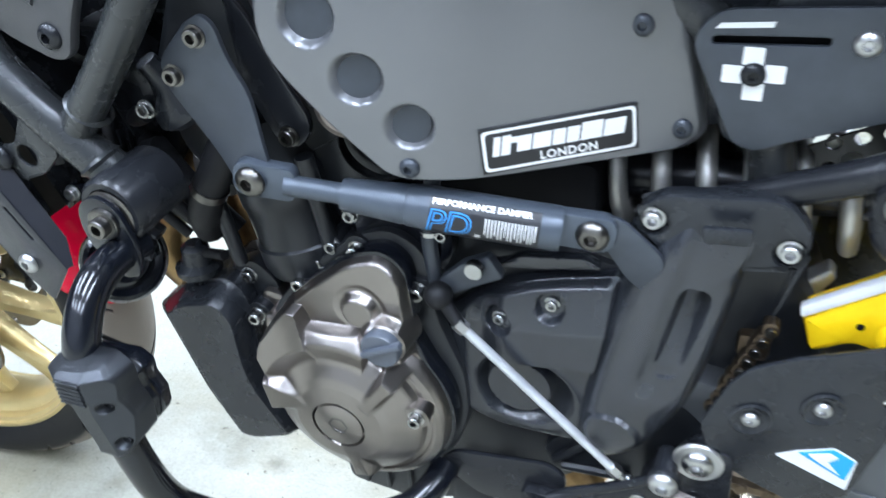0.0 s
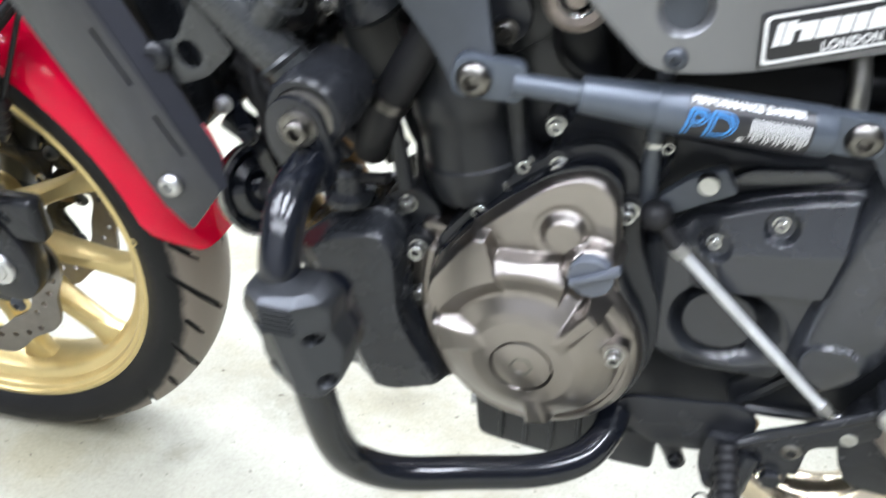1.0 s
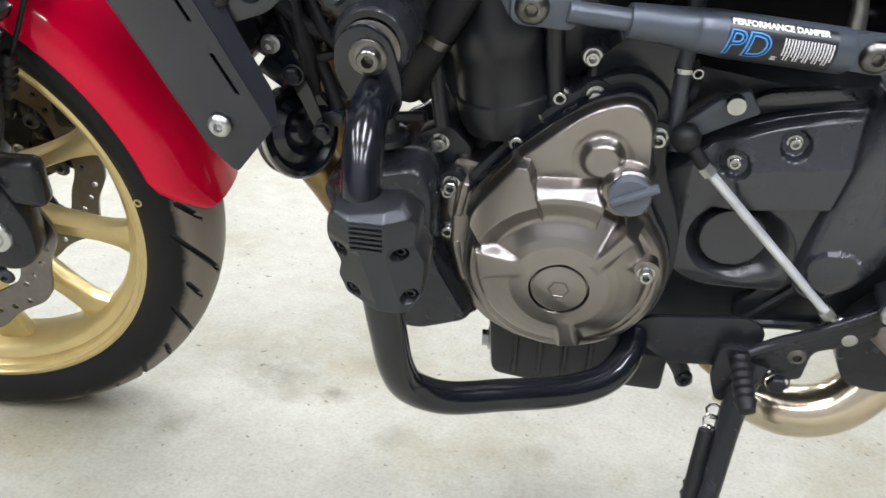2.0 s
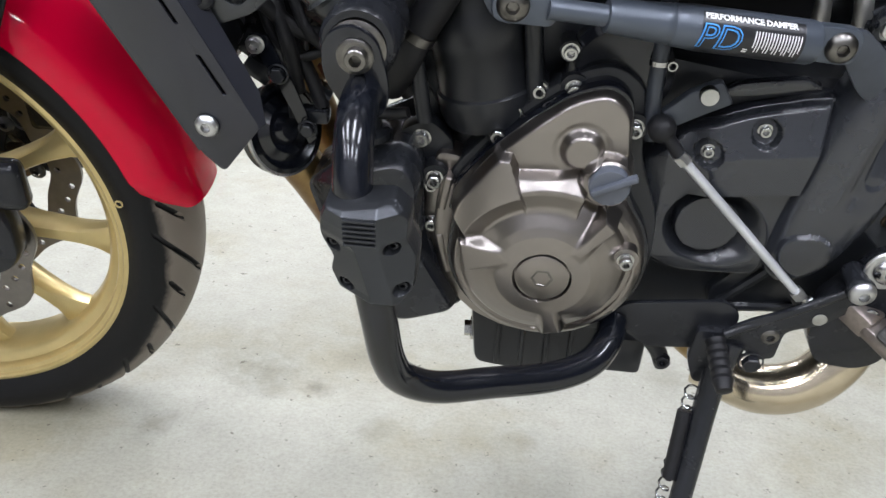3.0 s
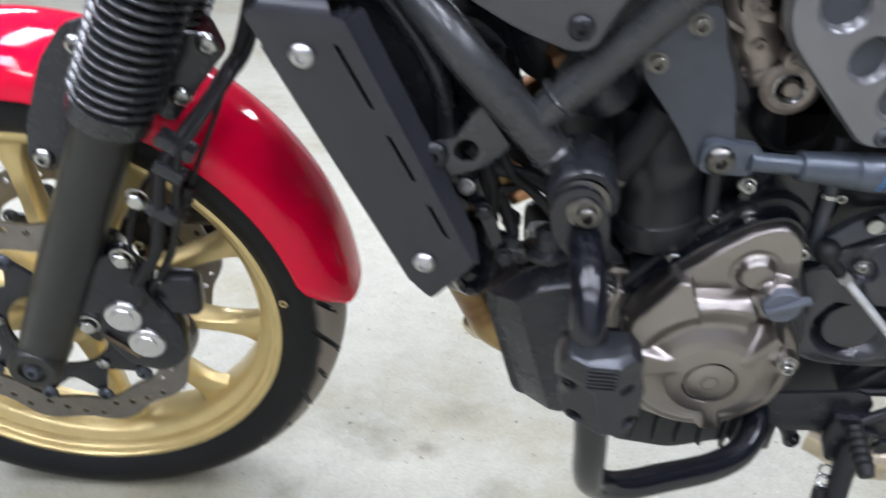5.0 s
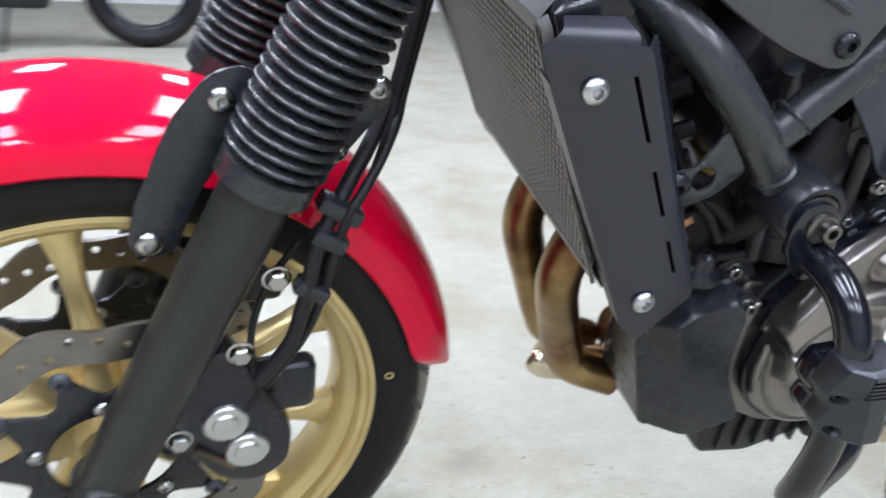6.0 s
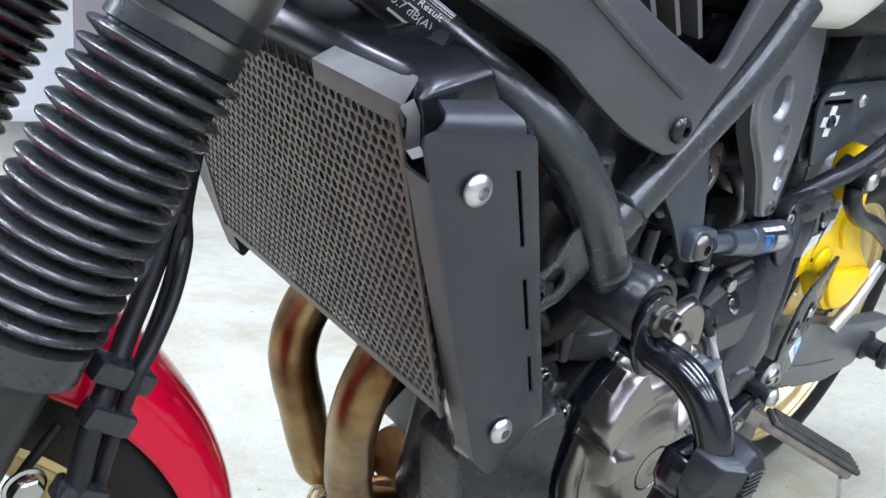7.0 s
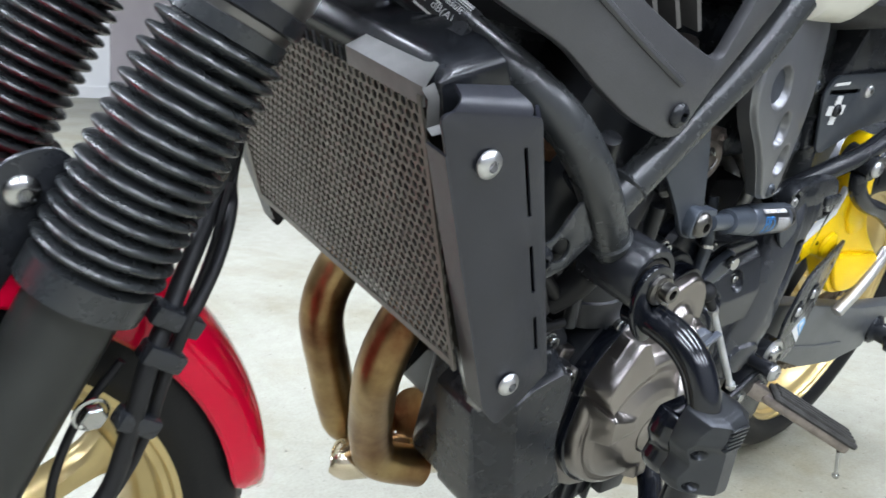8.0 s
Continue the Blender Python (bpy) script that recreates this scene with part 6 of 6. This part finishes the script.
part("cover_body", relief(rounded([(1.012, 0.643), (1.052, 0.646), (1.058, 0.628), (1.049, 0.599), (1.042, 0.553), (1.033, 0.500), (1.020, 0.452), (0.990, 0.398), (0.957, 0.378), (0.934, 0.396), (0.936, 0.440), (0.950, 0.530), (0.968, 0.590), (0.990, 0.622)], 0.022, 6), (0.998, 0.530), pivot_y, -0.080, 240, 60), M_COVER_BLACK, pivot)
part("cover_top_lip", plate(rounded([(1.014, 0.639), (1.048, 0.642), (1.047, 0.628), (1.016, 0.626)], 0.004, 3), -0.1245, 0.006, [], 0.0022), M_BLACK_PLASTIC, pivot)
for _x, _z in ((0.979, 0.625), (1.074, 0.614)):
    part("bolt_cup", lathe_bm([(0.0125, -0.001), (0.0105, -0.008), (0.0, -0.008)], y_pose(_x, -0.104, _z), 20), M_BLACK_PLASTIC, pivot)
    bolt(pivot, (_x, -0.098, _z), 0.0068, style="socket", material=M_ALU)


def arm_y(x, z):
    """The outer face of the swingarm, drawing in towards the axle."""
    return -0.080 + 0.05 * (x - 1.13)


swing = part("swingarm", plate(rounded([(1.00, 0.470), (1.06, 0.462), (1.18, 0.442), (1.28, 0.422), (1.43, 0.392), (1.63, 0.366), (1.66, 0.350), (1.54, 0.340), (1.520, 0.296), (1.400, 0.292), (1.270, 0.312), (1.15, 0.356), (1.09, 0.378), (1.00, 0.390)], 0.008, 3), 0, 0.030, [], 0.004, arm_y), M_SWING, bike, "dark grey painted swingarm with paddock spool")
part("arm_crease", plate(rounded([(1.12, 0.384), (1.28, 0.352), (1.40, 0.334), (1.40, 0.327), (1.28, 0.343), (1.12, 0.374)], 0.003, 3), 0, 0.006, [], 0.002, lambda x, z: arm_y(x, z) - 0.0025), M_SWING, swing)
part("paddock_spool", lathe_bm([(0.0, 0.050), (0.022, 0.050), (0.026, 0.046), (0.026, 0.036), (0.018, 0.030), (0.018, 0.014), (0.027, 0.008), (0.027, 0.0)], basis((1.540, -0.056, 0.330), (0.05, -1, 0)), 28), M_BLACK_PLASTIC, swing, "black paddock spool")
bolt(swing, (1.5425, -0.107, 0.330), 0.010, style="button")
def heel_y(x, z):
    """The heel plate draws in towards the rear."""
    return -0.122 + 0.22 * (x - 1.045)


chain_guard = part("heel_plate", plate(rounded([(1.037, 0.457), (1.052, 0.499), (1.065, 0.516), (1.093, 0.528), (1.156, 0.543), (1.190, 0.550), (1.186, 0.505), (1.165, 0.420), (1.158, 0.384), (1.120, 0.372), (1.080, 0.397), (1.050, 0.420)], 0.008), 0, 0.005, [circle2(1.168, 0.515, 0.004, 12), circle2(1.166, 0.490, 0.004, 12)], 0.0012, heel_y), M_BLACK_PLASTIC, bike, "black heel plate with blue and white sticker")
for _x, _z in ((1.122, 0.482), (1.073, 0.467)):
    part("bolt_seat", lathe_bm([(0.0165, 0.0015), (0.0145, 0.0028), (0.0085, -0.001), (0.0, -0.001)], basis((_x, heel_y(_x, _z), _z), (0.2, -0.98, 0)), 24), M_BLACK_PLASTIC, chain_guard)
    bolt(chain_guard, (_x, heel_y(_x, _z) - 0.001, _z), 0.0056, style="button", material=M_ALU)
stick = part("sticker", plate(rounded([(1.096, 0.430), (1.112, 0.436), (1.139, 0.441), (1.157, 0.428), (1.155, 0.394)], 0.002, 3), 0, 0.0006, [], 0, lambda x, z: heel_y(x, z) - 0.0008), M_WHITE, chain_guard, "blue and white sticker")
part("sticker_field", plate(rounded([(1.113, 0.4345), (1.138, 0.4395), (1.1555, 0.4275), (1.152, 0.4060)], 0.001, 2), 0, 0.0006, [], 0, lambda x, z: heel_y(x, z) - 0.0014), M_STICKER, stick)
part("sticker_mark", plate(rounded([(1.120, 0.4340), (1.136, 0.4360), (1.143, 0.4310), (1.136, 0.4260), (1.147, 0.4120), (1.130, 0.4250), (1.125, 0.4290)], 0.001, 2), 0, 0.0006, [], 0, lambda x, z: heel_y(x, z) - 0.0020), M_WHITE, stick)
# chain seen behind the pivot cover
_link = None
for _k in range(9):
    _u = _k / 8
    _c = Vector((1.066 - 0.032 * _u, -0.088, 0.535 - 0.090 * _u))
    if _link is None:
        _link = part("chain_link", plate(rounded([(-0.0060, -0.0065), (0.0060, -0.0065), (0.0060, 0.0065), (-0.0060, 0.0065)], 0.005, 4), 0, 0.012, [], 0.001), M_CHAIN, bike, "oily brown chain link")
        _link.location = _c
    else:
        share("chain_link", _link, Matrix.Translation(_c) @ pose(0, 0, 0, 0, 20, 0), bike)
    bolt(bike, _c + Vector((0, -0.001, 0)), 0.0042, style="flat", material=M_PLATED, name="chain_pin", h=0.003)
hugger = part("rear_hugger", loft([[Vector((1.56 + r * math.cos(radians(d)), 0.11 + y + 0.07 * r * math.cos(radians(d)), 0.310 + r * math.sin(radians(d)))) for y, r in
                                    ((-0.098, 0.330), (-0.098, 0.350), (-0.07, 0.362), (0, 0.366), (0.07, 0.362), (0.098, 0.350), (0.098, 0.330), (0.092, 0.346), (0, 0.361), (-0.092, 0.346))]
                                   for d in range(95, 176, 8)]), M_BLACK_PLASTIC, bike, "black rear tyre hugger")
ypanel = part("yellow_panel", plate(rounded([(1.084, 0.560), (1.094, 0.529), (1.120, 0.544), (1.160, 0.535), (1.205, 0.490), (1.235, 0.468), (1.290, 0.470), (1.340, 0.520), (1.260, 0.570), (1.215, 0.630), (1.185, 0.705), (1.150, 0.712), (1.135, 0.690), (1.150, 0.640), (1.142, 0.602)], [0.004, 0.006, 0.006, 0.02, 0.02, 0.02, 0.02, 0.02, 0.03, 0.03, 0.015, 0.015, 0.012, 0.02, 0.02], 5), -0.100, 0.03, [], 0.006), M_YELLOW, bike, "glossy yellow rear side panel with white stripe")
part("white_stripe", plate(rounded([(1.083, 0.561), (1.141, 0.602), (1.149, 0.638), (1.142, 0.640), (1.134, 0.608), (1.081, 0.570)], 0.002, 2), -0.1006, 0.008, [], 0.001), M_WHITE, ypanel)
part("yellow_boss", lathe_bm([(0.020, 0.0), (0.018, 0.004), (0.012, 0.006), (0.0, 0.0065)], y_pose(1.153, -0.101, 0.556), 28), M_YELLOW, ypanel)
part("panel_rib", plate(rounded([(1.178, 0.538), (1.215, 0.540), (1.310, 0.532), (1.328, 0.522), (1.286, 0.476), (1.238, 0.474), (1.210, 0.496)], [0.006, 0.01, 0.01, 0.01, 0.012, 0.014, 0.014], 4), -0.108, 0.010, [], 0.006), M_YELLOW, ypanel)
part("panel_rib", plate(rounded([(1.164, 0.690), (1.182, 0.694), (1.206, 0.632), (1.236, 0.578), (1.200, 0.566), (1.166, 0.600)], [0.006, 0.006, 0.02, 0.01, 0.014, 0.02], 4), -0.105, 0.008, [], 0.004), M_YELLOW, ypanel)
part("panel_strut", tube_bm([(1.268, -0.106, 0.438), (1.305, -0.108, 0.478), (1.352, -0.104, 0.532)], 0.009, 10), M_SILVER, ypanel)
bolt(ypanel, (1.122, -0.1005, 0.562), 0.0028, style="flat", material=M_DARK, h=0.0006)
part("inner_guard", plate(rounded([(1.040, 0.600), (1.145, 0.622), (1.200, 0.600), (1.190, 0.430), (1.050, 0.410)], 0.012), 0.025, 0.01, [], 0.003), M_BLACK_PLASTIC, bike)
part("silver_link", plate(rounded([(1.046, 0.540), (1.077, 0.547), (1.101, 0.570), (1.108, 0.562), (1.088, 0.530), (1.050, 0.514)], 0.006), -0.045, 0.02, [], 0.004), M_SILVER, bike)
part("brown_lug", bevelled_box((1.044, -0.07, 0.486), (1.070, -0.04, 0.512), None, 0.006), M_CHAIN, bike)
ypanel.matrix_basis = Matrix.Translation((-0.0369, 0.0236, -0.0342)) @ Matrix.Scale(1.0359, 4)
pivot.matrix_basis = Matrix.Translation((-0.007, 0.003, 0.0))
chain_guard.matrix_basis = Matrix.Translation((-0.010, -0.003, 0.005))
# dark mass between engine and wheel
part("air_box", plate(rounded([(0.720, 0.690), (0.760, 0.830), (1.02, 0.830), (1.06, 0.700), (1.00, 0.674), (0.80, 0.652)], 0.02), -0.050, 0.12, [], 0.012), M_BLACK_PLASTIC, bike)
part("rear_inner_fender", plate(rounded([(1.010, 0.672), (1.10, 0.70), (1.25, 0.78), (1.30, 0.84), (1.05, 0.84), (1.0, 0.70)], 0.02), -0.070, 0.14, [], 0.01), M_BLACK_PLASTIC, bike)
part("engine_rear", plate(rounded([(0.780, 0.560), (0.960, 0.575), (1.010, 0.560), (1.020, 0.440), (0.960, 0.330), (0.90, 0.290), (0.80, 0.30)], 0.02), -0.072, 0.15, [], 0.012), M_ENGINE, engine)
part("pivot_casting", plate(rounded([(0.892, 0.350), (0.930, 0.395), (0.950, 0.425), (1.010, 0.440), (1.040, 0.410), (1.030, 0.350), (0.985, 0.330), (0.900, 0.322)], 0.010), -0.088, 0.05, [], 0.004), M_ENGINE, engine)
part("casting_rib", tube_bm([(0.905, -0.089, 0.338), (0.945, -0.091, 0.385), (0.962, -0.090, 0.410)], 0.005, 8), M_ENGINE, engine)
part("casting_rib", tube_bm([(0.912, -0.090, 0.334), (0.975, -0.091, 0.340)], 0.005, 8), M_ENGINE, engine)
# added near-black block and sheet: painted shade in the gaps under the side cover
part("gap_shade_block", plate(rounded([(0.755, 0.590), (0.925, 0.585), (0.925, 0.640), (0.80, 0.645), (0.75, 0.64)], 0.01), -0.060, 0.12, [], 0.006), M_DARK, engine)
part("inner_shade_sheet", plate(rounded([(0.900, 0.575), (0.910, 0.810), (1.080, 0.815), (1.085, 0.640), (1.060, 0.585)], 0.015), 0.060, 0.006), M_DARK, bike)
part("swingarm_yoke", plate(rounded([(0.985, 0.600), (1.060, 0.590), (1.100, 0.540), (1.120, 0.450), (1.060, 0.400), (0.990, 0.42)], 0.02), -0.060, 0.12, [], 0.01), M_ENGINE, bike)
part("perforated_plate", plate(rounded([(1.055, 0.650), (1.130, 0.690), (1.200, 0.690), (1.190, 0.640), (1.100, 0.615), (1.060, 0.620)], 0.01), -0.020, 0.003, [circle2(1.085 + 0.018 * k, 0.650 + 0.006 * k + (0.012 if r else -0.008), 0.0055, 12) for k in range(6) for r in (0, 1)], 0.0), M_BLACK_SATIN, bike, "black drilled plate")
part("linkage", tube_bm([(1.06, -0.03, 0.53), (1.11, 0.0, 0.49), (1.10, 0.02, 0.46)], 0.018, 14), M_SILVER, bike)
for _z0, _z1 in ((0.36, 0.395), (0.318, 0.225)):
    part("chain_run", tube_bm([(0.95, -0.060, _z0 + 0.02), (1.20, -0.035, _z0 + 0.006 if _z0 > 0.35 else 0.300), (1.56, 0.010, _z1)], 0.009, 8), M_CHAIN, bike)
    for _k in range(26):
        _u = _k / 25
        _cz = _z0 + 0.02 + ((_z0 + 0.006 if _z0 > 0.35 else 0.300) - _z0 - 0.02) * min(1, _u / 0.41) if _u < 0.41 else (_z0 + 0.006 if _z0 > 0.35 else 0.300) + (_z1 - (_z0 + 0.006 if _z0 > 0.35 else 0.300)) * (_u - 0.41) / 0.59
        bolt(bike, (0.95 + 0.61 * _u, -0.068 + 0.07 * _u, _cz), 0.0065, style="flat", material=M_CHAIN, name="chain_pin", h=0.004)
hanger = part("passenger_hanger", tube_bm([(0.985, -0.060, 0.612), (1.058, -0.080, 0.653), (1.113, -0.096, 0.685), (1.20, -0.104, 0.74)], 0.0125, 18), M_BLACK_SATIN, bike, "black tubular passenger peg hanger")
part("hanger_lug", tube_bm([(1.124, -0.070, 0.674), (1.124, -0.112, 0.668)], 0.017, 20), M_BLACK_SATIN, hanger)
bolt(hanger, (1.124, -0.112, 0.668), 0.009, style="button", material=M_ALU)
part("hanger_arm", tube_bm([(1.117, -0.098, 0.658), (1.128, -0.100, 0.634), (1.170, -0.100, 0.612), (1.239, -0.100, 0.594), (1.394, -0.100, 0.530)], 0.0115, 16), M_BLACK_SATIN, hanger)
# shock spring
shock = new("rear_shock")
shock.parent = bike
part("damper_tube", tube_bm([(0.90, 0.0, 0.605), (1.13, 0.0, 0.615)], 0.022, 20), M_BLACK_SATIN, shock)
_pts = [Vector((0.92 + 0.20 * i / 120, 0.042 * math.cos(i * 0.31), 0.612 + 0.042 * math.sin(i * 0.31))) for i in range(121)]
part("spring", tube_bm(_pts, 0.0078, 10, 1, False), M_SILVER, shock, "pale grey shock spring")

# ---- pegs, shift linkage, stand ----
controls = new("foot_controls")
controls.parent = bike
part("bracket", plate(rounded([(0.985, 0.372), (1.030, 0.430), (1.058, 0.432), (1.062, 0.310), (1.040, 0.296), (1.000, 0.300), (0.985, 0.330)], 0.014), -0.124, 0.024), M_BLACK_SATIN, controls)
part("peg_washer", lathe_bm([(0.0, 0.003), (0.0175, 0.003), (0.0190, 0.0015), (0.0190, 0.0)], y_pose(1.018, -0.106, 0.317), 32), M_ALU, controls)
bolt(controls, (1.018, -0.109, 0.317), 0.0110, style="button")
part("peg_washer", lathe_bm([(0.0, 0.003), (0.019, 0.003), (0.0205, 0.0015), (0.0205, 0.0)], y_pose(1.0310, -0.124, 0.4175), 32), M_ALU, controls)
bolt(controls, (1.0310, -0.127, 0.4175), 0.0105, style="button")
part("lever_plate", plate(rounded([(0.906, 0.330), (0.917, 0.340), (0.930, 0.349), (0.975, 0.371), (1.008, 0.397), (1.021, 0.390), (1.016, 0.372), (0.992, 0.350), (0.962, 0.338), (0.960, 0.304), (0.943, 0.298), (0.925, 0.315)], [0.003, 0.006, 0.01, 0.01, 0.004, 0.004, 0.01, 0.012, 0.008, 0.004, 0.01, 0.01], 4), -0.128, 0.005, [], 0.001), M_BLACK_SATIN, controls)
bolt(controls, (0.988, -0.128, 0.358), 0.0068, style="flat", h=0.002)
bolt(controls, (1.030, -0.128, 0.367), 0.0085, style="flat", h=0.003)
bolt(controls, (0.950, -0.124, 0.330), 0.0085, style="button", material=M_PLATED)
bolt(controls, (0.940, -0.126, 0.296), 0.0085, style="hex", material=M_BLACK_SATIN)
part("pivot_spool", lathe_bm([(0.0, 0.034), (0.0115, 0.034), (0.0125, 0.032), (0.0125, 0.028), (0.010, 0.027), (0.010, 0.0)], y_pose(1.0070, -0.112, 0.4055), 28), M_BLACK_SATIN, controls)
bolt(controls, (1.0070, -0.146, 0.4055), 0.0095, style="button", material=M_ALU)
part("shift_lever", tube_bm([(1.008, -0.126, 0.393), (0.972, -0.124, 0.366), (0.935, -0.124, 0.343), (0.908, -0.128, 0.328)], 0.005, 10), M_BLACK_SATIN, controls)
part("lever_rubber", lathe_bm([(0.0, 0.0), (0.010, 0.0)] + [(0.0104 if k % 2 else 0.0088, 0.004 + k * 0.0042) for k in range(11)] + [(0.0075, 0.052), (0.0, 0.054)], basis((0.899, -0.135, 0.325), (0.10, -0.93, -0.35)), 20), M_RUBBER, controls)
part("shift_rod", tube_bm([(0.8315, -0.1280, 0.5145), (0.9655, -0.1200, 0.3775)], 0.0042, 12), M_ROD, controls, "light grey shift rod")
part("rod_socket", tube_bm([(0.8120, -0.122, 0.5365), (0.8310, -0.1278, 0.5150)], 0.0058, 14), M_RUBBER, controls)
part("rod_end", tube_bm([(0.9655, -0.1200, 0.3775), (0.9740, -0.1195, 0.3710), (0.9800, -0.1195, 0.3715)], 0.0050, 12), M_STEEL, controls)
for _p in ((0.8315, -0.1280, 0.5145), (0.9640, -0.1201, 0.3790)):
    part("lock_nut", lathe_bm([(0.0, -0.005), (0.0064, -0.005), (0.0064, 0.005), (0.0, 0.005)], basis(_p, (0.14, 0.017, -0.143)), 6), M_ALU, controls)
part("ball_joint", lathe_bm([(0.0, -0.0122)] + [(0.0122 * math.cos(a), 0.0122 * math.sin(a)) for a in (-1.2, -0.8, -0.4, 0, 0.4, 0.8, 1.2)] + [(0.0, 0.0122)], basis((0.8110, -0.122, 0.5375), (0, -1, 0)), 24), M_RUBBER, controls, "black rubber ball joint boot")
part("selector_arm", plate(rounded([(0.8085, 0.5475), (0.8300, 0.5690), (0.8525, 0.5805), (0.8650, 0.5615), (0.8425, 0.5492), (0.8210, 0.5360)], 0.004, 3), -0.117, 0.011, [], 0.002), M_GREY_PLATE, controls)
part("breather_hose", tube_bm([(0.806, -0.107, 0.520), (0.8015, -0.109, 0.566), (0.8012, -0.108, 0.592), (0.802, -0.095, 0.640)], 0.0066, 14), M_GREY_PLATE, controls)
bolt(controls, (0.843, -0.119, 0.570), 0.008, style="flat")
_pm = basis((1.031, -0.130, 0.362), (0.098, -0.095, -0.048), (0, 0, 1))
_peg = part("foot_peg", bevelled_box((-0.0165, -0.009, 0.0), (0.0165, 0.006, 0.145), _pm, 0.006), M_CAST, controls, "folding foot peg with ribbed rubber")
part("peg_rubber", bevelled_box((-0.0185, 0.004, 0.012), (0.0185, 0.014, 0.150), _pm, 0.005), M_PEG, _peg)
for _k in (-0.013, -0.0045, 0.0045, 0.013):
    part("rubber_rib", bevelled_box((_k - 0.0022, 0.012, 0.018), (_k + 0.0022, 0.0172, 0.142), _pm, 0.001), M_PEG, _peg)
part("peg_clevis", bevelled_box((-0.014, -0.012, -0.026), (0.014, 0.010, 0.006), _pm, 0.004), M_CAST, _peg)
part("peg_feeler", tube_bm([(1.118, -0.224, 0.306), (1.140, -0.228, 0.262)], 0.0028, 8), M_STEEL, controls)
part("feeler_ball", lathe_bm([(0.0, -0.005), (0.0042, -0.003), (0.005, 0.0), (0.0042, 0.003), (0.0, 0.005)], basis((1.141, -0.228, 0.260), (0, 0, 1)), 14), M_STEEL, controls)

stand = new("side_stand")
stand.parent = bike
part("leg", tube_bm([(0.918, -0.122, 0.315), (0.906, -0.140, 0.268), (0.893, -0.185, 0.190), (0.878, -0.235, 0.110), (0.872, -0.262, 0.070)], [0.0140, 0.0125, 0.0110, 0.0105, 0.010], 20), M_BLACK_SATIN, stand, "black side stand leg")
part("foot", bevelled_box((-0.035, -0.025, -0.004), (0.035, 0.025, 0.004), Matrix.Translation((0.872, -0.268, 0.064)) @ pose(0, 0, 0, -13, 0, 0), 0.003), M_BLACK_SATIN, stand)
part("stand_bracket", plate(rounded([(0.882, 0.330), (0.925, 0.330), (0.925, 0.265), (0.890, 0.262), (0.880, 0.290)], 0.008), -0.128, 0.012), M_BLACK_SATIN, stand)
part("spring_sleeve", tube_bm([(0.884, -0.152, 0.245), (0.876, -0.188, 0.185)], 0.0075, 16), M_RUBBER, stand)
_s = [Vector((0.888 - 0.026 * i / 110 + 0.0055 * math.cos(i * 0.9), -0.138 - 0.085 * i / 110 + 0.0055 * math.sin(i * 0.9), 0.265 - 0.145 * i / 110)) for i in range(111)]
part("return_spring", tube_bm(_s, 0.0013, 6, 1, False), M_STEEL, stand)

# ---- another motorcycle parked far behind ----
far = thing("parked_motorcycle", Matrix.Translation((-1.50, 4.36, 0)) @ pose(0, 0, 0, 6, 0, 0), "dark motorcycle with orange rim stripe parked behind", "motorcycle")
_fw = new("front_wheel")
_fw.parent = far
_fw.matrix_basis = Matrix.Translation((0, 0, 0.345))
part("tyre", tyre_mesh(0.345, 0.065, 0.255, 0, 120), M_RUBBER, _fw)
part("rim", rim_mesh(0.262, 0.04), M_BLACK_SATIN, _fw)
part("rim_stripe", lathe_bm([(0.246, -0.0415), (0.264, -0.0430), (0.264, -0.0405), (0.246, -0.0395)], basis((0, 0, 0), (0, 1, 0)), 80, True), M_ORANGE, _fw, "orange rim stripe")
part("brake_disc", disc_mesh(0.14, 0.09, 0.005), M_DISC, _fw).location = (0, -0.06, 0)
_sp = part("spoke", spoke_mesh(0.03, 0.24), M_BLACK_SATIN, _fw)
for _k in range(1, 6):
    share("spoke", _sp, pose(0, 0, 0, 0, 60 * _k, 0), _fw)
for _y in (-0.09, 0.09):
    part("fork_leg", tube_bm([(0, _y, 0.345), (0.32, _y, 1.0)], 0.028, 16), M_BLACK_SATIN, far)
part("engine_block", bevelled_box((0.45, -0.16, 0.22), (0.95, 0.16, 0.62), None, 0.04), M_ENGINE, far)
part("body", loft([[Vector((x, w * math.cos(a), zc + h * math.sin(a))) for a in (2 * math.pi * i / 20 for i in range(20))] for x, w, zc, h in ((0.25, 0.05, 0.95, 0.06), (0.4, 0.13, 0.93, 0.12), (0.7, 0.14, 0.88, 0.12), (1.0, 0.12, 0.82, 0.06), (1.5, 0.08, 0.90, 0.05))]), M_BLACK_PLASTIC, far)
_rw = new("rear_wheel")
_rw.parent = far
_rw.matrix_basis = Matrix.Translation((1.42, 0, 0.325))
part("tyre", tyre_mesh(0.325, 0.07, 0.235, 0, 100), M_RUBBER, _rw)
part("rim", rim_mesh(0.235, 0.05), M_BLACK_SATIN, _rw)
part("stand_leg", tube_bm([(0.75, -0.15, 0.25), (0.72, -0.30, 0.035)], 0.012, 10), M_BLACK_SATIN, far)
